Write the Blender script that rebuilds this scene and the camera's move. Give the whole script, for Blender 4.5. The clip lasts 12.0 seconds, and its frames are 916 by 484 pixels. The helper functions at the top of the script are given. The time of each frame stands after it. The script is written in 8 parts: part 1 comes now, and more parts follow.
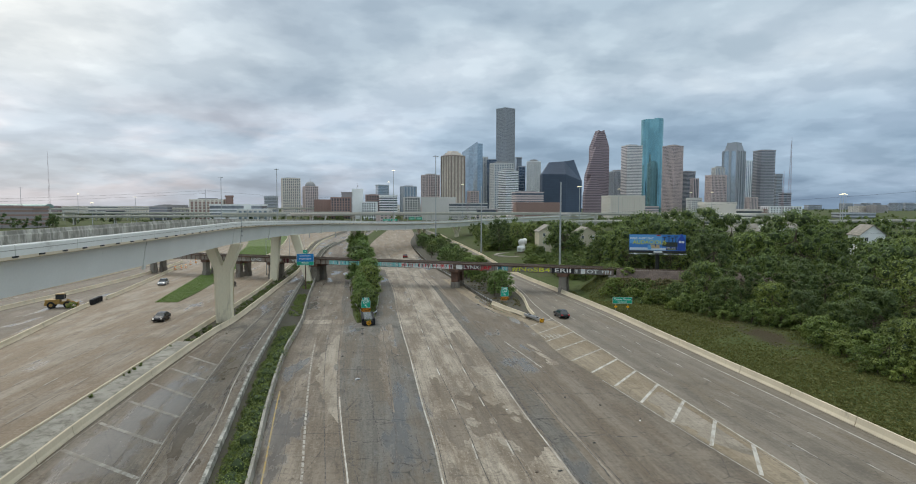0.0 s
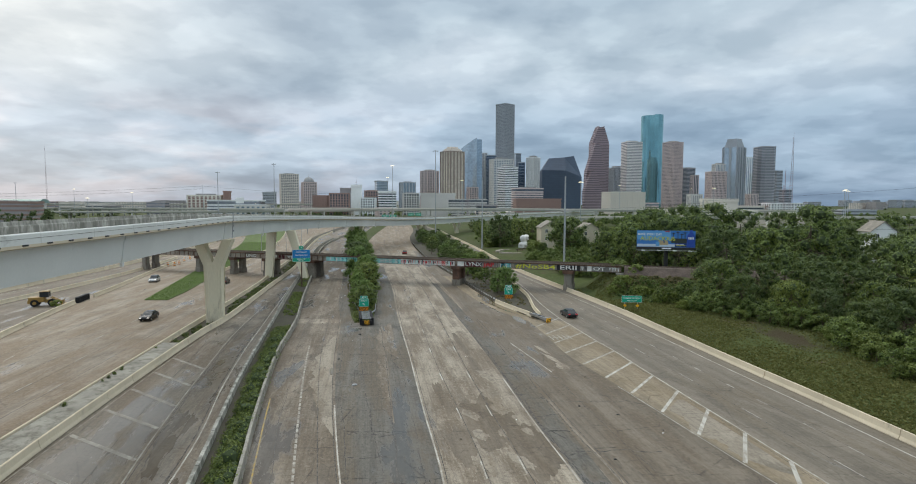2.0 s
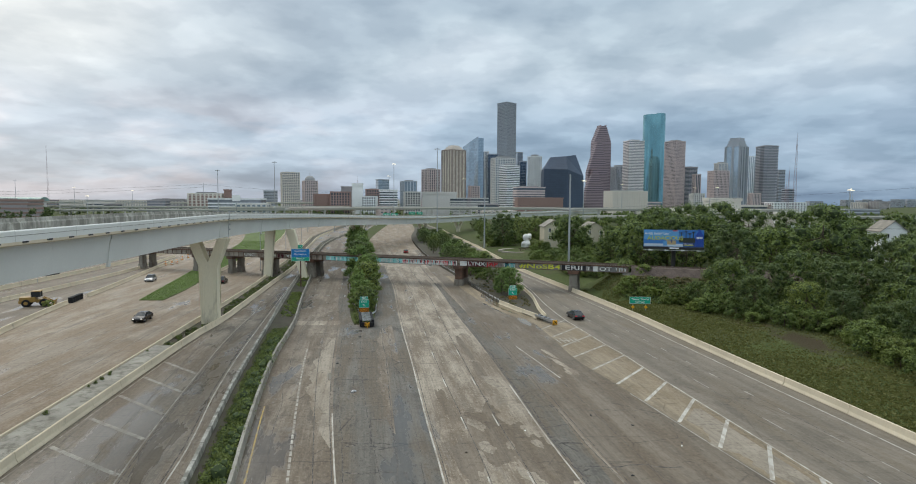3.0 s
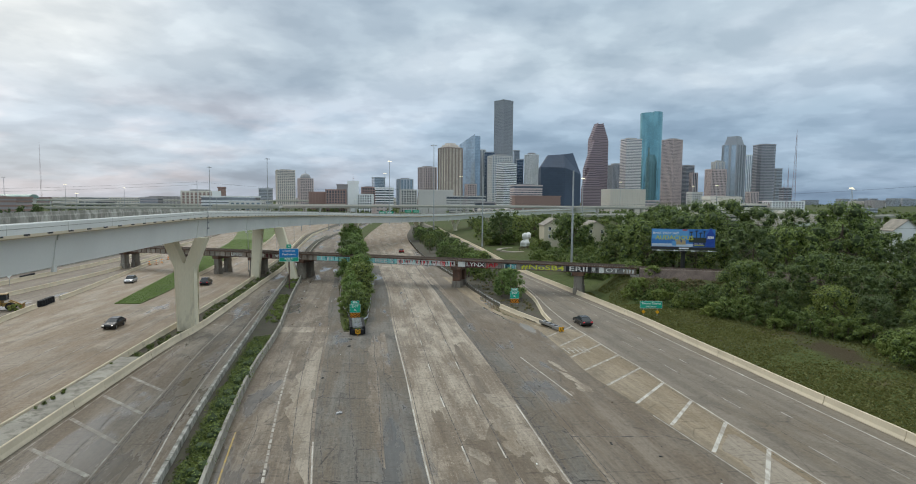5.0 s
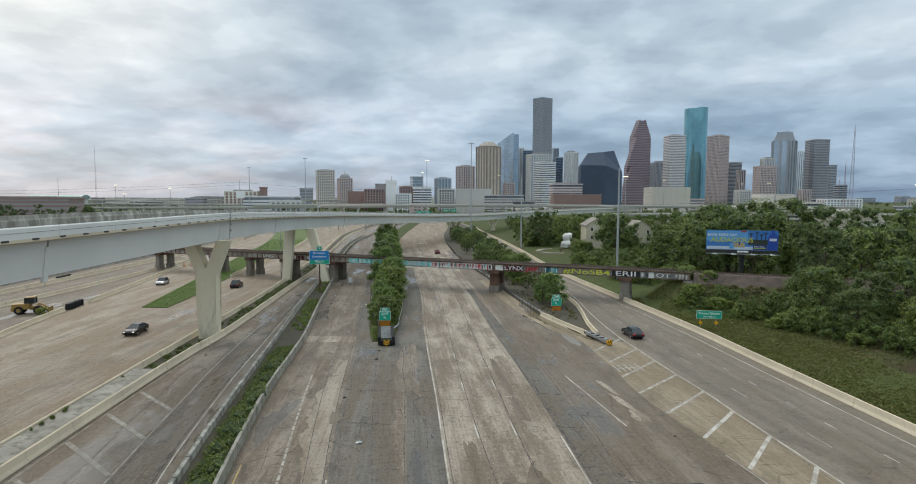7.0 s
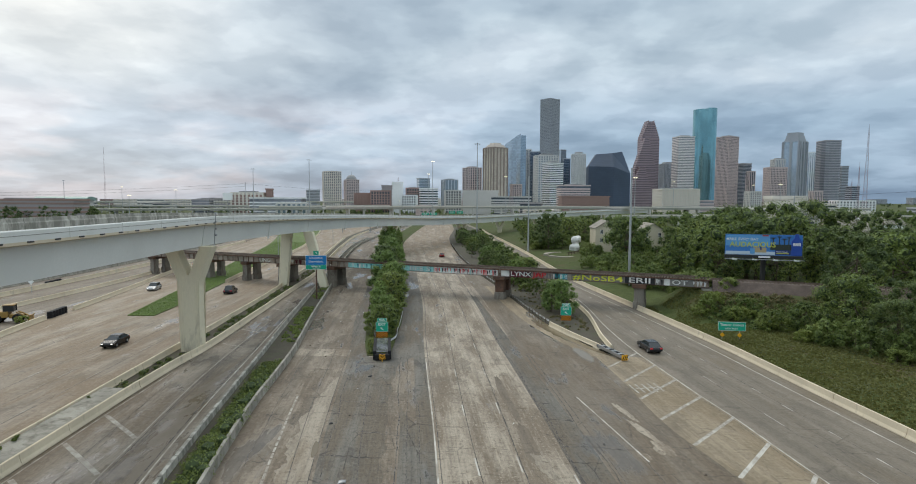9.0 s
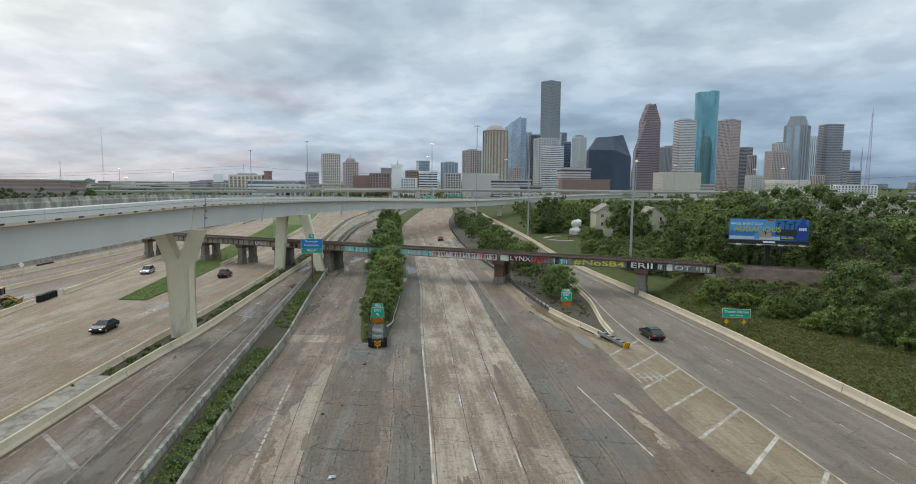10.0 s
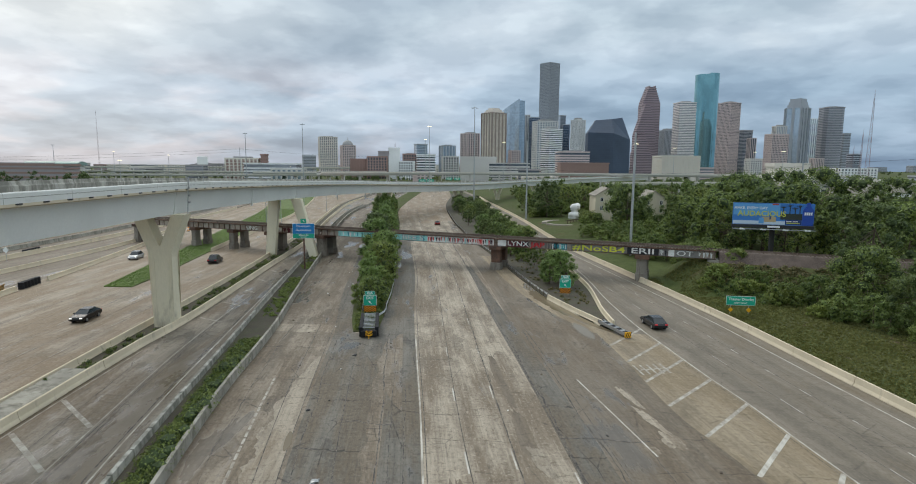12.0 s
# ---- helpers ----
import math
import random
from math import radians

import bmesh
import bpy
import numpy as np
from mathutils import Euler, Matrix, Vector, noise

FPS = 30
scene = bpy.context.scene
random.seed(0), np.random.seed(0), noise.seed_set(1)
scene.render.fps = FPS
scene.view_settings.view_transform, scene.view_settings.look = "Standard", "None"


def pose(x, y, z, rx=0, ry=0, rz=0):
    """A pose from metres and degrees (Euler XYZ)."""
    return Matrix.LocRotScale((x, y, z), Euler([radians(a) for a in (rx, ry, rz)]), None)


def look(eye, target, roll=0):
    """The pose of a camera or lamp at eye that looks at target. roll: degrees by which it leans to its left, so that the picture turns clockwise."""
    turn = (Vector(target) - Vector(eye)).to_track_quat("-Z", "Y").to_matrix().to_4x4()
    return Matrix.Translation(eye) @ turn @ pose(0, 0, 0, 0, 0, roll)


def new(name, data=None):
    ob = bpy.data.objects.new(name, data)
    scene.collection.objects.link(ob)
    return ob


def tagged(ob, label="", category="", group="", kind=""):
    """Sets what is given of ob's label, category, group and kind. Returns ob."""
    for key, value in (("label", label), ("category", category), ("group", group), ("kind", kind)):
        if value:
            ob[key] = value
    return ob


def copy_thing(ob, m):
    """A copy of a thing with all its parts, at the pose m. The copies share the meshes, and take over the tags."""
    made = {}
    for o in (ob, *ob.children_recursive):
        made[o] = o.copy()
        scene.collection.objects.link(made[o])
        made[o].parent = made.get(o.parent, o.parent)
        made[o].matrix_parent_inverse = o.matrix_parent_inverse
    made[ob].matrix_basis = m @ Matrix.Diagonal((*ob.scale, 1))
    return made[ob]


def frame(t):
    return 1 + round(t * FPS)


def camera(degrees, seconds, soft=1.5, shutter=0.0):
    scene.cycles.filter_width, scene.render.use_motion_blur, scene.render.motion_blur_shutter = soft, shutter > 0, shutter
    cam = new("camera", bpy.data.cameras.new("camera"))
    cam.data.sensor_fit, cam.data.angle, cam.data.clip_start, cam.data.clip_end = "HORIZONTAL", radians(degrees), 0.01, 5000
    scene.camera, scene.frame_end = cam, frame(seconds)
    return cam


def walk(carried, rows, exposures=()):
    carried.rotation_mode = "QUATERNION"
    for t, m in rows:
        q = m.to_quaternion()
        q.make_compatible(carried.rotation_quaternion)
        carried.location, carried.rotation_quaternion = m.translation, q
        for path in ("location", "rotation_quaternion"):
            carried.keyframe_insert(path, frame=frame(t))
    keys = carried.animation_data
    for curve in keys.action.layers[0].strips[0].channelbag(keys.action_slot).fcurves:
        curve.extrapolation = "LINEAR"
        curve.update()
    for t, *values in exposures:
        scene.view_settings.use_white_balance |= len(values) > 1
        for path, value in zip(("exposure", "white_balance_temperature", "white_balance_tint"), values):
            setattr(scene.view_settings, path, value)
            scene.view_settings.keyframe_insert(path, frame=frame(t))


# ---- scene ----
cam = camera(78.2, 12.0, soft=1.0)
PATH = [
    (0, (0.65, -3.802, 21.959), (0.674, -1.807, 21.832), 0.1),
    (0.5, (0.568, -2.699, 21.841), (0.6, -0.703, 21.709), 0.1),
    (1, (0.413, -1.459, 21.726), (0.45, 0.536, 21.591), 0.2),
    (1.5, (0.199, -0.096, 21.617), (0.228, 1.9, 21.48), 0.2),
    (2, (0.018, 1.319, 21.521), (0.046, 3.314, 21.381), 0.2),
    (2.5, (-0.162, 2.878, 21.44), (-0.138, 4.872, 21.299), 0.3),
    (3, (-0.324, 4.602, 21.362), (-0.3, 6.597, 21.218), 0.3),
    (5, (-0.593, 12.18, 21.119), (-0.556, 14.174, 20.969), 0.4),
    (5.5, (-0.523, 14.045, 21.114), (-0.484, 16.039, 20.964), 0.3),
    (6, (-0.461, 15.905, 21.156), (-0.47, 17.899, 21.003), 0.3),
    (6.5, (-0.419, 17.725, 21.194), (-0.49, 19.717, 21.039), 0.2),
    (7, (-0.323, 19.527, 21.239), (-0.421, 21.519, 21.085), 0.2),
    (9, (0.056, 25.994, 21.367), (-0.067, 27.985, 21.218), 0.2),
    (9.5, (0.093, 27.301, 21.324), (-0.029, 29.292, 21.177), 0.3),
    (10, (0.14, 28.412, 21.271), (0.019, 30.397, 21.063), 0.4),
    (10.5, (0.26, 29.376, 21.284), (0.139, 31.362, 21.078), 0.3),
    (11, (0.334, 30.236, 21.263), (0.217, 32.218, 21.028), 0.4),
    (11.5, (0.376, 30.999, 21.239), (0.262, 32.98, 20.992), 0.4),
    (12, (0.399, 31.607, 21.191), (0.285, 33.586, 20.925), 0.4),
]
walk(cam, [(t, look(eye, target, roll)) for t, eye, target, roll in PATH])

# ---- world and sun: an overcast dusk with broken, layered cloud ----
SUN_AZ, SUN_EL = radians(-40), radians(23)      # left of straight ahead, low
world = bpy.data.worlds.new("overcast_sky")
scene.world = world
world.use_nodes = True


def wire_world(nt):
    nt.nodes.clear()
    n = nt.nodes.new
    out, bg = n("ShaderNodeOutputWorld"), n("ShaderNodeBackground")
    tc, sep = n("ShaderNodeTexCoord"), n("ShaderNodeSeparateXYZ")
    nt.links.new(tc.outputs["Generated"], sep.inputs[0])
    # a flat cloud deck seen from below: it closes up towards the horizon
    lift = n("ShaderNodeMath"); lift.operation = "MAXIMUM"; lift.inputs[1].default_value = 0.0
    nt.links.new(sep.outputs[2], lift.inputs[0])
    add = n("ShaderNodeMath"); add.operation = "ADD"; add.inputs[1].default_value = 0.21
    nt.links.new(lift.outputs[0], add.inputs[0])
    comb = n("ShaderNodeCombineXYZ")
    for k in (0, 1):
        div = n("ShaderNodeMath"); div.operation = "DIVIDE"
        nt.links.new(sep.outputs[k], div.inputs[0]), nt.links.new(add.outputs[0], div.inputs[1])
        nt.links.new(div.outputs[0], comb.inputs[k])

    def cloud(scale, detail, rough, sx, sz, loc, dist):
        mp, tx = n("ShaderNodeMapping"), n("ShaderNodeTexNoise")
        mp.inputs["Scale"].default_value = (sx, sx, sz)
        mp.inputs["Location"].default_value = loc
        nt.links.new(comb.outputs[0], mp.inputs[0]); nt.links.new(mp.outputs[0], tx.inputs["Vector"])
        tx.inputs["Scale"].default_value, tx.inputs["Detail"].default_value, tx.inputs["Roughness"].default_value = scale, detail, rough
        tx.inputs["Distortion"].default_value = dist
        return tx.outputs[0]

    def ramp(fac, *stops):
        r = n("ShaderNodeValToRGB")
        while len(r.color_ramp.elements) < len(stops):
            r.color_ramp.elements.new(0.5)
        for e, (p, c) in zip(r.color_ramp.elements, stops):
            e.position, e.color = p, (*c, 1)
        r.color_ramp.interpolation = "EASE"
        nt.links.new(fac, r.inputs[0])
        return r.outputs[0]

    def mix(fac, a, b, mode="MIX"):
        m = n("ShaderNodeMix"); m.data_type, m.blend_type = "RGBA", mode
        for sock, v in ((m.inputs[0], fac), (m.inputs[6], a), (m.inputs[7], b)):
            if isinstance(v, (int, float)):
                sock.default_value = v
            elif isinstance(v, tuple):
                sock.default_value = (*v, 1)
            else:
                nt.links.new(v, sock)
        return m.outputs[2]

    big = ramp(cloud(1.25, 5, 0.48, 1.0, 1.0, (4.7, 1.3, 0.2), 0.12), (0.35, (0.39, 0.495, 0.60)), (0.45, (0.50, 0.61, 0.71)), (0.55, (0.595, 0.70, 0.80)), (0.66, (0.72, 0.81, 0.885)))
    fine = ramp(cloud(3.6, 7, 0.5, 1.0, 1.0, (0, 5, 2), 0.1), (0.37, (0.83, 0.85, 0.87)), (0.50, (0.99, 0.99, 0.99)), (0.62, (1.16, 1.145, 1.12)))
    deck = mix(0.85, big, fine, "MULTIPLY")
    # nearer the horizon the deck closes to slate blue, with a warm band on the sun's side
    high = ramp(sep.outputs[2], (0.0, (0.57, 0.66, 0.78)), (0.10, (0.75, 0.83, 0.92)), (0.24, (1.10, 1.09, 1.07)), (0.36, (1.17, 1.16, 1.13)), (0.75, (2.15, 2.0, 1.82)))
    deck = mix(1.0, deck, high, "MULTIPLY")
    dot = n("ShaderNodeVectorMath"); dot.operation = "DOT_PRODUCT"
    dot.inputs[1].default_value = (math.sin(SUN_AZ) * math.cos(SUN_EL), math.cos(SUN_AZ) * math.cos(SUN_EL), math.sin(SUN_EL))
    nt.links.new(tc.outputs["Generated"], dot.inputs[0])
    glow = ramp(dot.outputs["Value"], (0.55, (0.0, 0.0, 0.0)), (0.88, (0.012, 0.004, 0.0)), (0.955, (0.05, 0.033, 0.02)), (0.985, (0.20, 0.155, 0.10)), (1.0, (0.38, 0.30, 0.20)))
    glow2 = mix(1.0, glow, fine, "MULTIPLY")
    deck = mix(1.0, deck, glow2, "ADD")
    # rosy breaks between the low layers under the sun
    low = ramp(sep.outputs[2], (0.0, (0.3, 0.3, 0.3)), (0.05, (1.0, 1.0, 1.0)), (0.12, (0.8, 0.8, 0.8)), (0.2, (0.0, 0.0, 0.0)))
    side = ramp(dot.outputs["Value"], (0.72, (0.0, 0.0, 0.0)), (0.92, (1.0, 1.0, 1.0)))
    breaks = ramp(cloud(1.6, 7, 0.5, 1.0, 1.0, (3, 1, 7), 0.2), (0.42, (0.0, 0.0, 0.0)), (0.60, (0.16, 0.085, 0.05)))
    deck = mix(1.0, deck, mix(1.0, mix(1.0, low, side, "MULTIPLY"), breaks, "MULTIPLY"), "ADD")
    sky = n("ShaderNodeTexSky"); sky.sky_type = "NISHITA"; sky.sun_disc = False
    sky.sun_elevation, sky.sun_rotation = SUN_EL, SUN_AZ
    skys = mix(1.0, sky.outputs[0], (0.06, 0.06, 0.06), "MULTIPLY")
    deck = mix(0.12, deck, skys)
    nt.links.new(deck, bg.inputs[0])
    bg.inputs[1].default_value = 1.0
    nt.links.new(bg.outputs[0], out.inputs[0])


wire_world(world.node_tree)
sun = new("sun", bpy.data.lights.new("sun", "SUN"))
sun.data.energy, sun.data.angle, sun.data.color = 1.1, radians(25), (1.0, 0.92, 0.82)
sun.matrix_world = look((0, 0, 50), (-math.sin(SUN_AZ) * 40, -math.cos(SUN_AZ) * 40, 50 - 60 * math.sin(radians(38))))

# ---- materials ----
MATS = {}


class Nodes:
    """A thin wrapper to wire one material."""

    def __init__(self, name):
        self.m = bpy.data.materials.new(name)
        self.m.use_nodes = True
        self.nt = self.m.node_tree
        self.bsdf = self.nt.nodes["Principled BSDF"]

    def n(self, kind):
        return self.nt.nodes.new("ShaderNode" + kind)

    def put(self, sock, v):
        if isinstance(v, (int, float)):
            sock.default_value = v
        elif isinstance(v, tuple):
            sock.default_value = (*v, 1) if len(v) == 3 and sock.type == "RGBA" else v
        else:
            self.nt.links.new(v, sock)

    def coords(self, kind="Object", scale=(1, 1, 1), loc=(0, 0, 0)):
        tc, mp = self.n("TexCoord"), self.n("Mapping")
        self.nt.links.new(tc.outputs[kind], mp.inputs[0])
        mp.inputs["Scale"].default_value, mp.inputs["Location"].default_value = scale, loc
        return mp.outputs[0]

    def place(self, scale=(1, 1, 1), loc=(0, 0, 0)):
        g, mp = self.n("NewGeometry"), self.n("Mapping")
        self.nt.links.new(g.outputs["Position"], mp.inputs[0])
        mp.inputs["Scale"].default_value, mp.inputs["Location"].default_value = scale, loc
        return mp.outputs[0]

    def noise(self, vec, scale, detail=4.0, rough=0.55, dist=0.0):
        t = self.n("TexNoise")
        self.nt.links.new(vec, t.inputs["Vector"])
        t.inputs["Scale"].default_value, t.inputs["Detail"].default_value = scale, detail
        t.inputs["Roughness"].default_value, t.inputs["Distortion"].default_value = rough, dist
        return t.outputs[0]

    def ramp(self, fac, *stops):
        r = self.n("ValToRGB")
        while len(r.color_ramp.elements) < len(stops):
            r.color_ramp.elements.new(0.5)
        for e, (p, c) in zip(r.color_ramp.elements, stops):
            e.position, e.color = p, ((c, c, c, 1) if isinstance(c, (int, float)) else (*c, 1))
        self.nt.links.new(fac, r.inputs[0])
        return r.outputs[0]

    def mix(self, fac, a, b, mode="MIX"):
        m = self.n("Mix")
        m.data_type, m.blend_type = "RGBA", mode
        self.put(m.inputs[0], fac), self.put(m.inputs[6], a), self.put(m.inputs[7], b)
        return m.outputs[2]

    def math(self, op, a, b=0.0):
        m = self.n("Math")
        m.operation = op
        self.put(m.inputs[0], a), self.put(m.inputs[1], b)
        return m.outputs[0]

    def bump(self, height, strength, dist=0.02):
        b = self.n("Bump")
        b.inputs["Strength"].default_value, b.inputs["Distance"].default_value = strength, dist
        self.nt.links.new(height, b.inputs["Height"])
        self.nt.links.new(b.outputs[0], self.bsdf.inputs["Normal"])

    def done(self, color, rough=0.8, metal=0.0, spec=0.5):
        self.put(self.bsdf.inputs["Base Color"], color)
        self.put(self.bsdf.inputs["Roughness"], rough)
        self.put(self.bsdf.inputs["Metallic"], metal)
        self.put(self.bsdf.inputs["Specular IOR Level"], spec)
        return self.m


def tint(c, k):
    return tuple(min(1.0, v * k) for v in c)


def plain(name, base, vary=0.25, scale=1.5, rough=0.75, metal=0.0, bump=0.25, dirt=None, dirt_at=0.62, stretch=(1, 1, 1), lift=0.02):
    """A surface with fine grain, broad unevenness and, where given, dirt in ragged patches. Metres in world space."""
    if name in MATS:
        return MATS[name]
    k = Nodes(name)
    v = k.place(stretch)
    broad, grain = k.noise(v, scale * 0.22, 3), k.noise(v, scale * 9, 5, 0.65)
    col = k.mix(k.ramp(broad, (0.3, 0.0), (0.7, 1.0)), tint(base, 1 - vary), tint(base, 1 + vary * 0.6))
    col = k.mix(k.ramp(grain, (0.35, 0.0), (0.7, 0.45)), col, tint(base, 1 - vary * 1.2))
    if dirt:
        d = k.noise(v, scale * 0.7, 7, 0.7, 0.4)
        col = k.mix(k.ramp(d, (dirt_at - 0.08, 0.0), (dirt_at + 0.08, 0.85)), col, dirt)
    k.bump(grain, bump, lift)
    MATS[name] = k.done(col, k.ramp(grain, (0.3, max(0.05, rough - 0.12)), (0.7, min(1.0, rough + 0.1))), metal)
    return MATS[name]


def road_surface(name, pale, mid, mud, mud_cut, wet_cut, seam=4.6, crack=0.5, busy=1.0):
    """Pavement laid out in its own metres (across, along): tyre streaks, silt left by flood water, damp films, seams and cracks."""
    k = Nodes(name)
    pale, mid, mud = [(c[0] * 1.03, c[1], c[2] * 0.93) for c in (pale, mid, mud)]
    uv = lambda sx, sy, lx=0.0: k.coords("UV", (sx, sy, 1), (lx, 0, 0))  # noqa: E731
    lanes = k.noise(uv(0.62, 0.006), 1.0, 3, 0.5)
    streak = k.noise(uv(2.1, 0.02, 9), 1.0, 6, 0.62)
    thin = k.noise(uv(7.5, 0.06, 3), 1.0, 5, 0.65)
    smear = k.noise(uv(0.42, 0.13, 61), 1.0, 8, 0.68, 0.15)
    silt = k.noise(uv(0.30, 0.055, 17), 1.0, 9, 0.66, 0.15)
    brush = k.noise(uv(0.6, 3.2, 23), 1.0, 5, 0.6)
    grit = k.noise(uv(4.2, 2.4), 1.0, 7, 0.78)
    slab = k.noise(uv(0.27, 0.21, 29), 1.0, 1.0, 0.4)
    tone = k.math("ADD", k.math("MULTIPLY", lanes, 0.45), k.math("ADD", k.math("MULTIPLY", streak, 0.3), k.math("MULTIPLY", smear, 0.25)))
    col = k.mix(k.ramp(tone, (0.42, 0.0), (0.58, 1.0)), mid, pale)
    # films of silt dried to crisp-edged islands, paler and darker than the slab
    dry = k.noise(uv(0.33, 0.15, 83), 1.0, 6, 0.55, 0.1)
    zone = k.ramp(k.noise(uv(0.05, 0.025, 91), 1.0, 3), (0.44, 0.0), (0.54, 1.0))
    col = k.mix(k.math("MULTIPLY", k.ramp(dry, (0.545, 0.0), (0.558, 0.7 * busy)), zone), col, tint(mid, 0.66))
    col = k.mix(k.math("MULTIPLY", k.ramp(dry, (0.43, 0.7 * busy), (0.442, 0.0)), zone), col, tint(pale, 1.12))
    col = k.mix(k.ramp(slab, (0.40, 0.0), (0.46, 0.20 * busy)), col, tint(pale, 1.1))
    col = k.mix(k.ramp(silt, (mud_cut - 0.05, 0.0), (mud_cut + 0.08, 0.8)), col, mud)
    col = k.mix(k.ramp(thin, (0.48, 0.0), (0.64, 0.28 * busy)), col, tint(mid, 0.6))
    col = k.mix(k.ramp(brush, (0.54, 0.0), (0.70, 0.4 * busy)), col, tint(mid, 0.6))
    col = k.mix(k.ramp(smear, (0.58, 0.0), (0.70, 0.45)), col, tint(mud, 0.75))
    col = k.mix(k.ramp(grit, (0.54, 0.0), (0.64, 0.62 * busy)), col, tint(mid, 0.45))
    col = k.mix(k.ramp(grit, (0.36, 0.5 * busy), (0.45, 0.0)), col, tint(pale, 1.18))
    clod = k.noise(uv(2.3, 1.5, 71), 1.0, 7, 0.72)
    col = k.mix(k.ramp(clod, (0.60, 0.0), (0.66, 0.55 * busy)), col, tint(mud, 0.6))
    # smears dragged along the lanes, scuffs across them, and clots with hard rims
    drag = k.noise(uv(3.4, 0.22, 47), 1.0, 7, 0.68)
    col = k.mix(k.ramp(drag, (0.55, 0.0), (0.62, 0.3 * busy)), col, tint(mid, 0.55))
    col = k.mix(k.ramp(drag, (0.37, 0.3 * busy), (0.43, 0.0)), col, tint(pale, 1.18))
    scuff = k.noise(uv(0.9, 1.9, 37), 1.0, 8, 0.7, 0.3)
    col = k.mix(k.ramp(scuff, (0.59, 0.0), (0.62, 0.55 * busy)), col, tint(mud, 0.62))
    col = k.mix(k.ramp(scuff, (0.36, 0.5 * busy), (0.39, 0.0)), col, tint(pale, 1.1))
    # transverse seams of the slabs, broken by wear
    v = k.n("SeparateXYZ")
    k.nt.links.new(uv(1, 1), v.inputs[0])
    wob = k.math("MULTIPLY", k.noise(uv(0.7, 0.7), 1.0, 5), 0.22)
    along = k.math("ADD", k.math("DIVIDE", v.outputs[1], seam), wob)
    saw = k.math("ABSOLUTE", k.math("SUBTRACT", k.math("FRACT", along), 0.5))
    line_ = k.ramp(saw, (0.486, 0.0), (0.495, 1.0))
    worn = k.ramp(k.noise(uv(0.4, 0.25, 41), 1.0, 5), (0.46, 0.0), (0.56, crack))
    col = k.mix(k.math("MULTIPLY", line_, worn), col, tint(mid, 0.26))
    vor = k.n("TexVoronoi")
    vor.feature = "DISTANCE_TO_EDGE"
    k.nt.links.new(k.coords("UV", (0.20, 0.11, 1)), vor.inputs["Vector"])
    vor.inputs["Scale"].default_value = 1.0
    rag = k.math("MULTIPLY", k.noise(uv(1.2, 1.2, 5), 1.0, 6, 0.7), 0.05)
    split = k.ramp(k.math("ADD", vor.outputs["Distance"], rag), (0.026, 1.0), (0.036, 0.0))
    col = k.mix(k.math("MULTIPLY", split, k.math("MULTIPLY", worn, 0.95)), col, tint(mid, 0.28))
    wet = k.ramp(k.noise(uv(0.16, 0.045, 53), 1.0, 8, 0.64, 0.25), (wet_cut - 0.02, 0.0), (wet_cut + 0.02, 1.0))
    col = k.mix(k.math("MULTIPLY", wet, 0.5), col, tint(mid, 0.5))
    rough = k.mix(wet, k.ramp(grit, (0.3, 0.6), (0.7, 0.85)), (0.2, 0.2, 0.2))
    k.bump(k.mix(wet, grit, (0.5, 0.5, 0.5)), 0.4, 0.015)
    MATS[name] = k.done(col, rough, 0.0, 0.4)
    return MATS[name]


CONC_ROAD = road_surface("road_concrete", (0.375, 0.333, 0.28), (0.185, 0.156, 0.127), (0.14, 0.107, 0.076), 0.50, 0.63)
CONC_MUD = road_surface("road_concrete_muddy", (0.25, 0.215, 0.177), (0.13, 0.108, 0.087), (0.115, 0.087, 0.061), 0.48, 0.56, 5.0, 0.7)
CONC_DULL = road_surface("road_concrete_dull", (0.205, 0.174, 0.142), (0.12, 0.101, 0.081), (0.125, 0.095, 0.066), 0.50, 0.60, 5.0, 0.6, 0.8)
CONC_LEFT = road_surface("road_concrete_silted", (0.32, 0.277, 0.23), (0.195, 0.163, 0.130), (0.195, 0.140, 0.088), 0.47, 0.64, 6.0, 0.35, 0.8)
CONC_RIGHT = road_surface("road_concrete_grey", (0.205, 0.179, 0.15), (0.135, 0.117, 0.096), (0.15, 0.12, 0.086), 0.55, 0.66, 5.0, 0.4, 0.6)
CONC_RAMP = road_surface("road_concrete_damp", (0.26, 0.23, 0.197), (0.145, 0.125, 0.107), (0.16, 0.121, 0.085), 0.51, 0.545, 5.0, 0.5)
GORE = road_surface("gore_silted", (0.30, 0.25, 0.185), (0.185, 0.152, 0.112), (0.20, 0.155, 0.10), 0.50, 0.7, 5.0, 0.5, 0.8)
ASPHALT = road_surface("asphalt_grey", (0.152, 0.143, 0.13), (0.086, 0.081, 0.074), (0.12, 0.094, 0.066), 0.50, 0.58, 9.0, 0.9)
PATCH = road_surface("road_pale_patch", (0.31, 0.275, 0.232), (0.215, 0.186, 0.152), (0.18, 0.14, 0.10), 0.56, 0.7)
CONC_DAMP = road_surface("road_concrete_dampened", (0.20, 0.168, 0.135), (0.125, 0.103, 0.082), (0.12, 0.092, 0.064), 0.52, 0.60, 5.0, 0.4, 0.7)


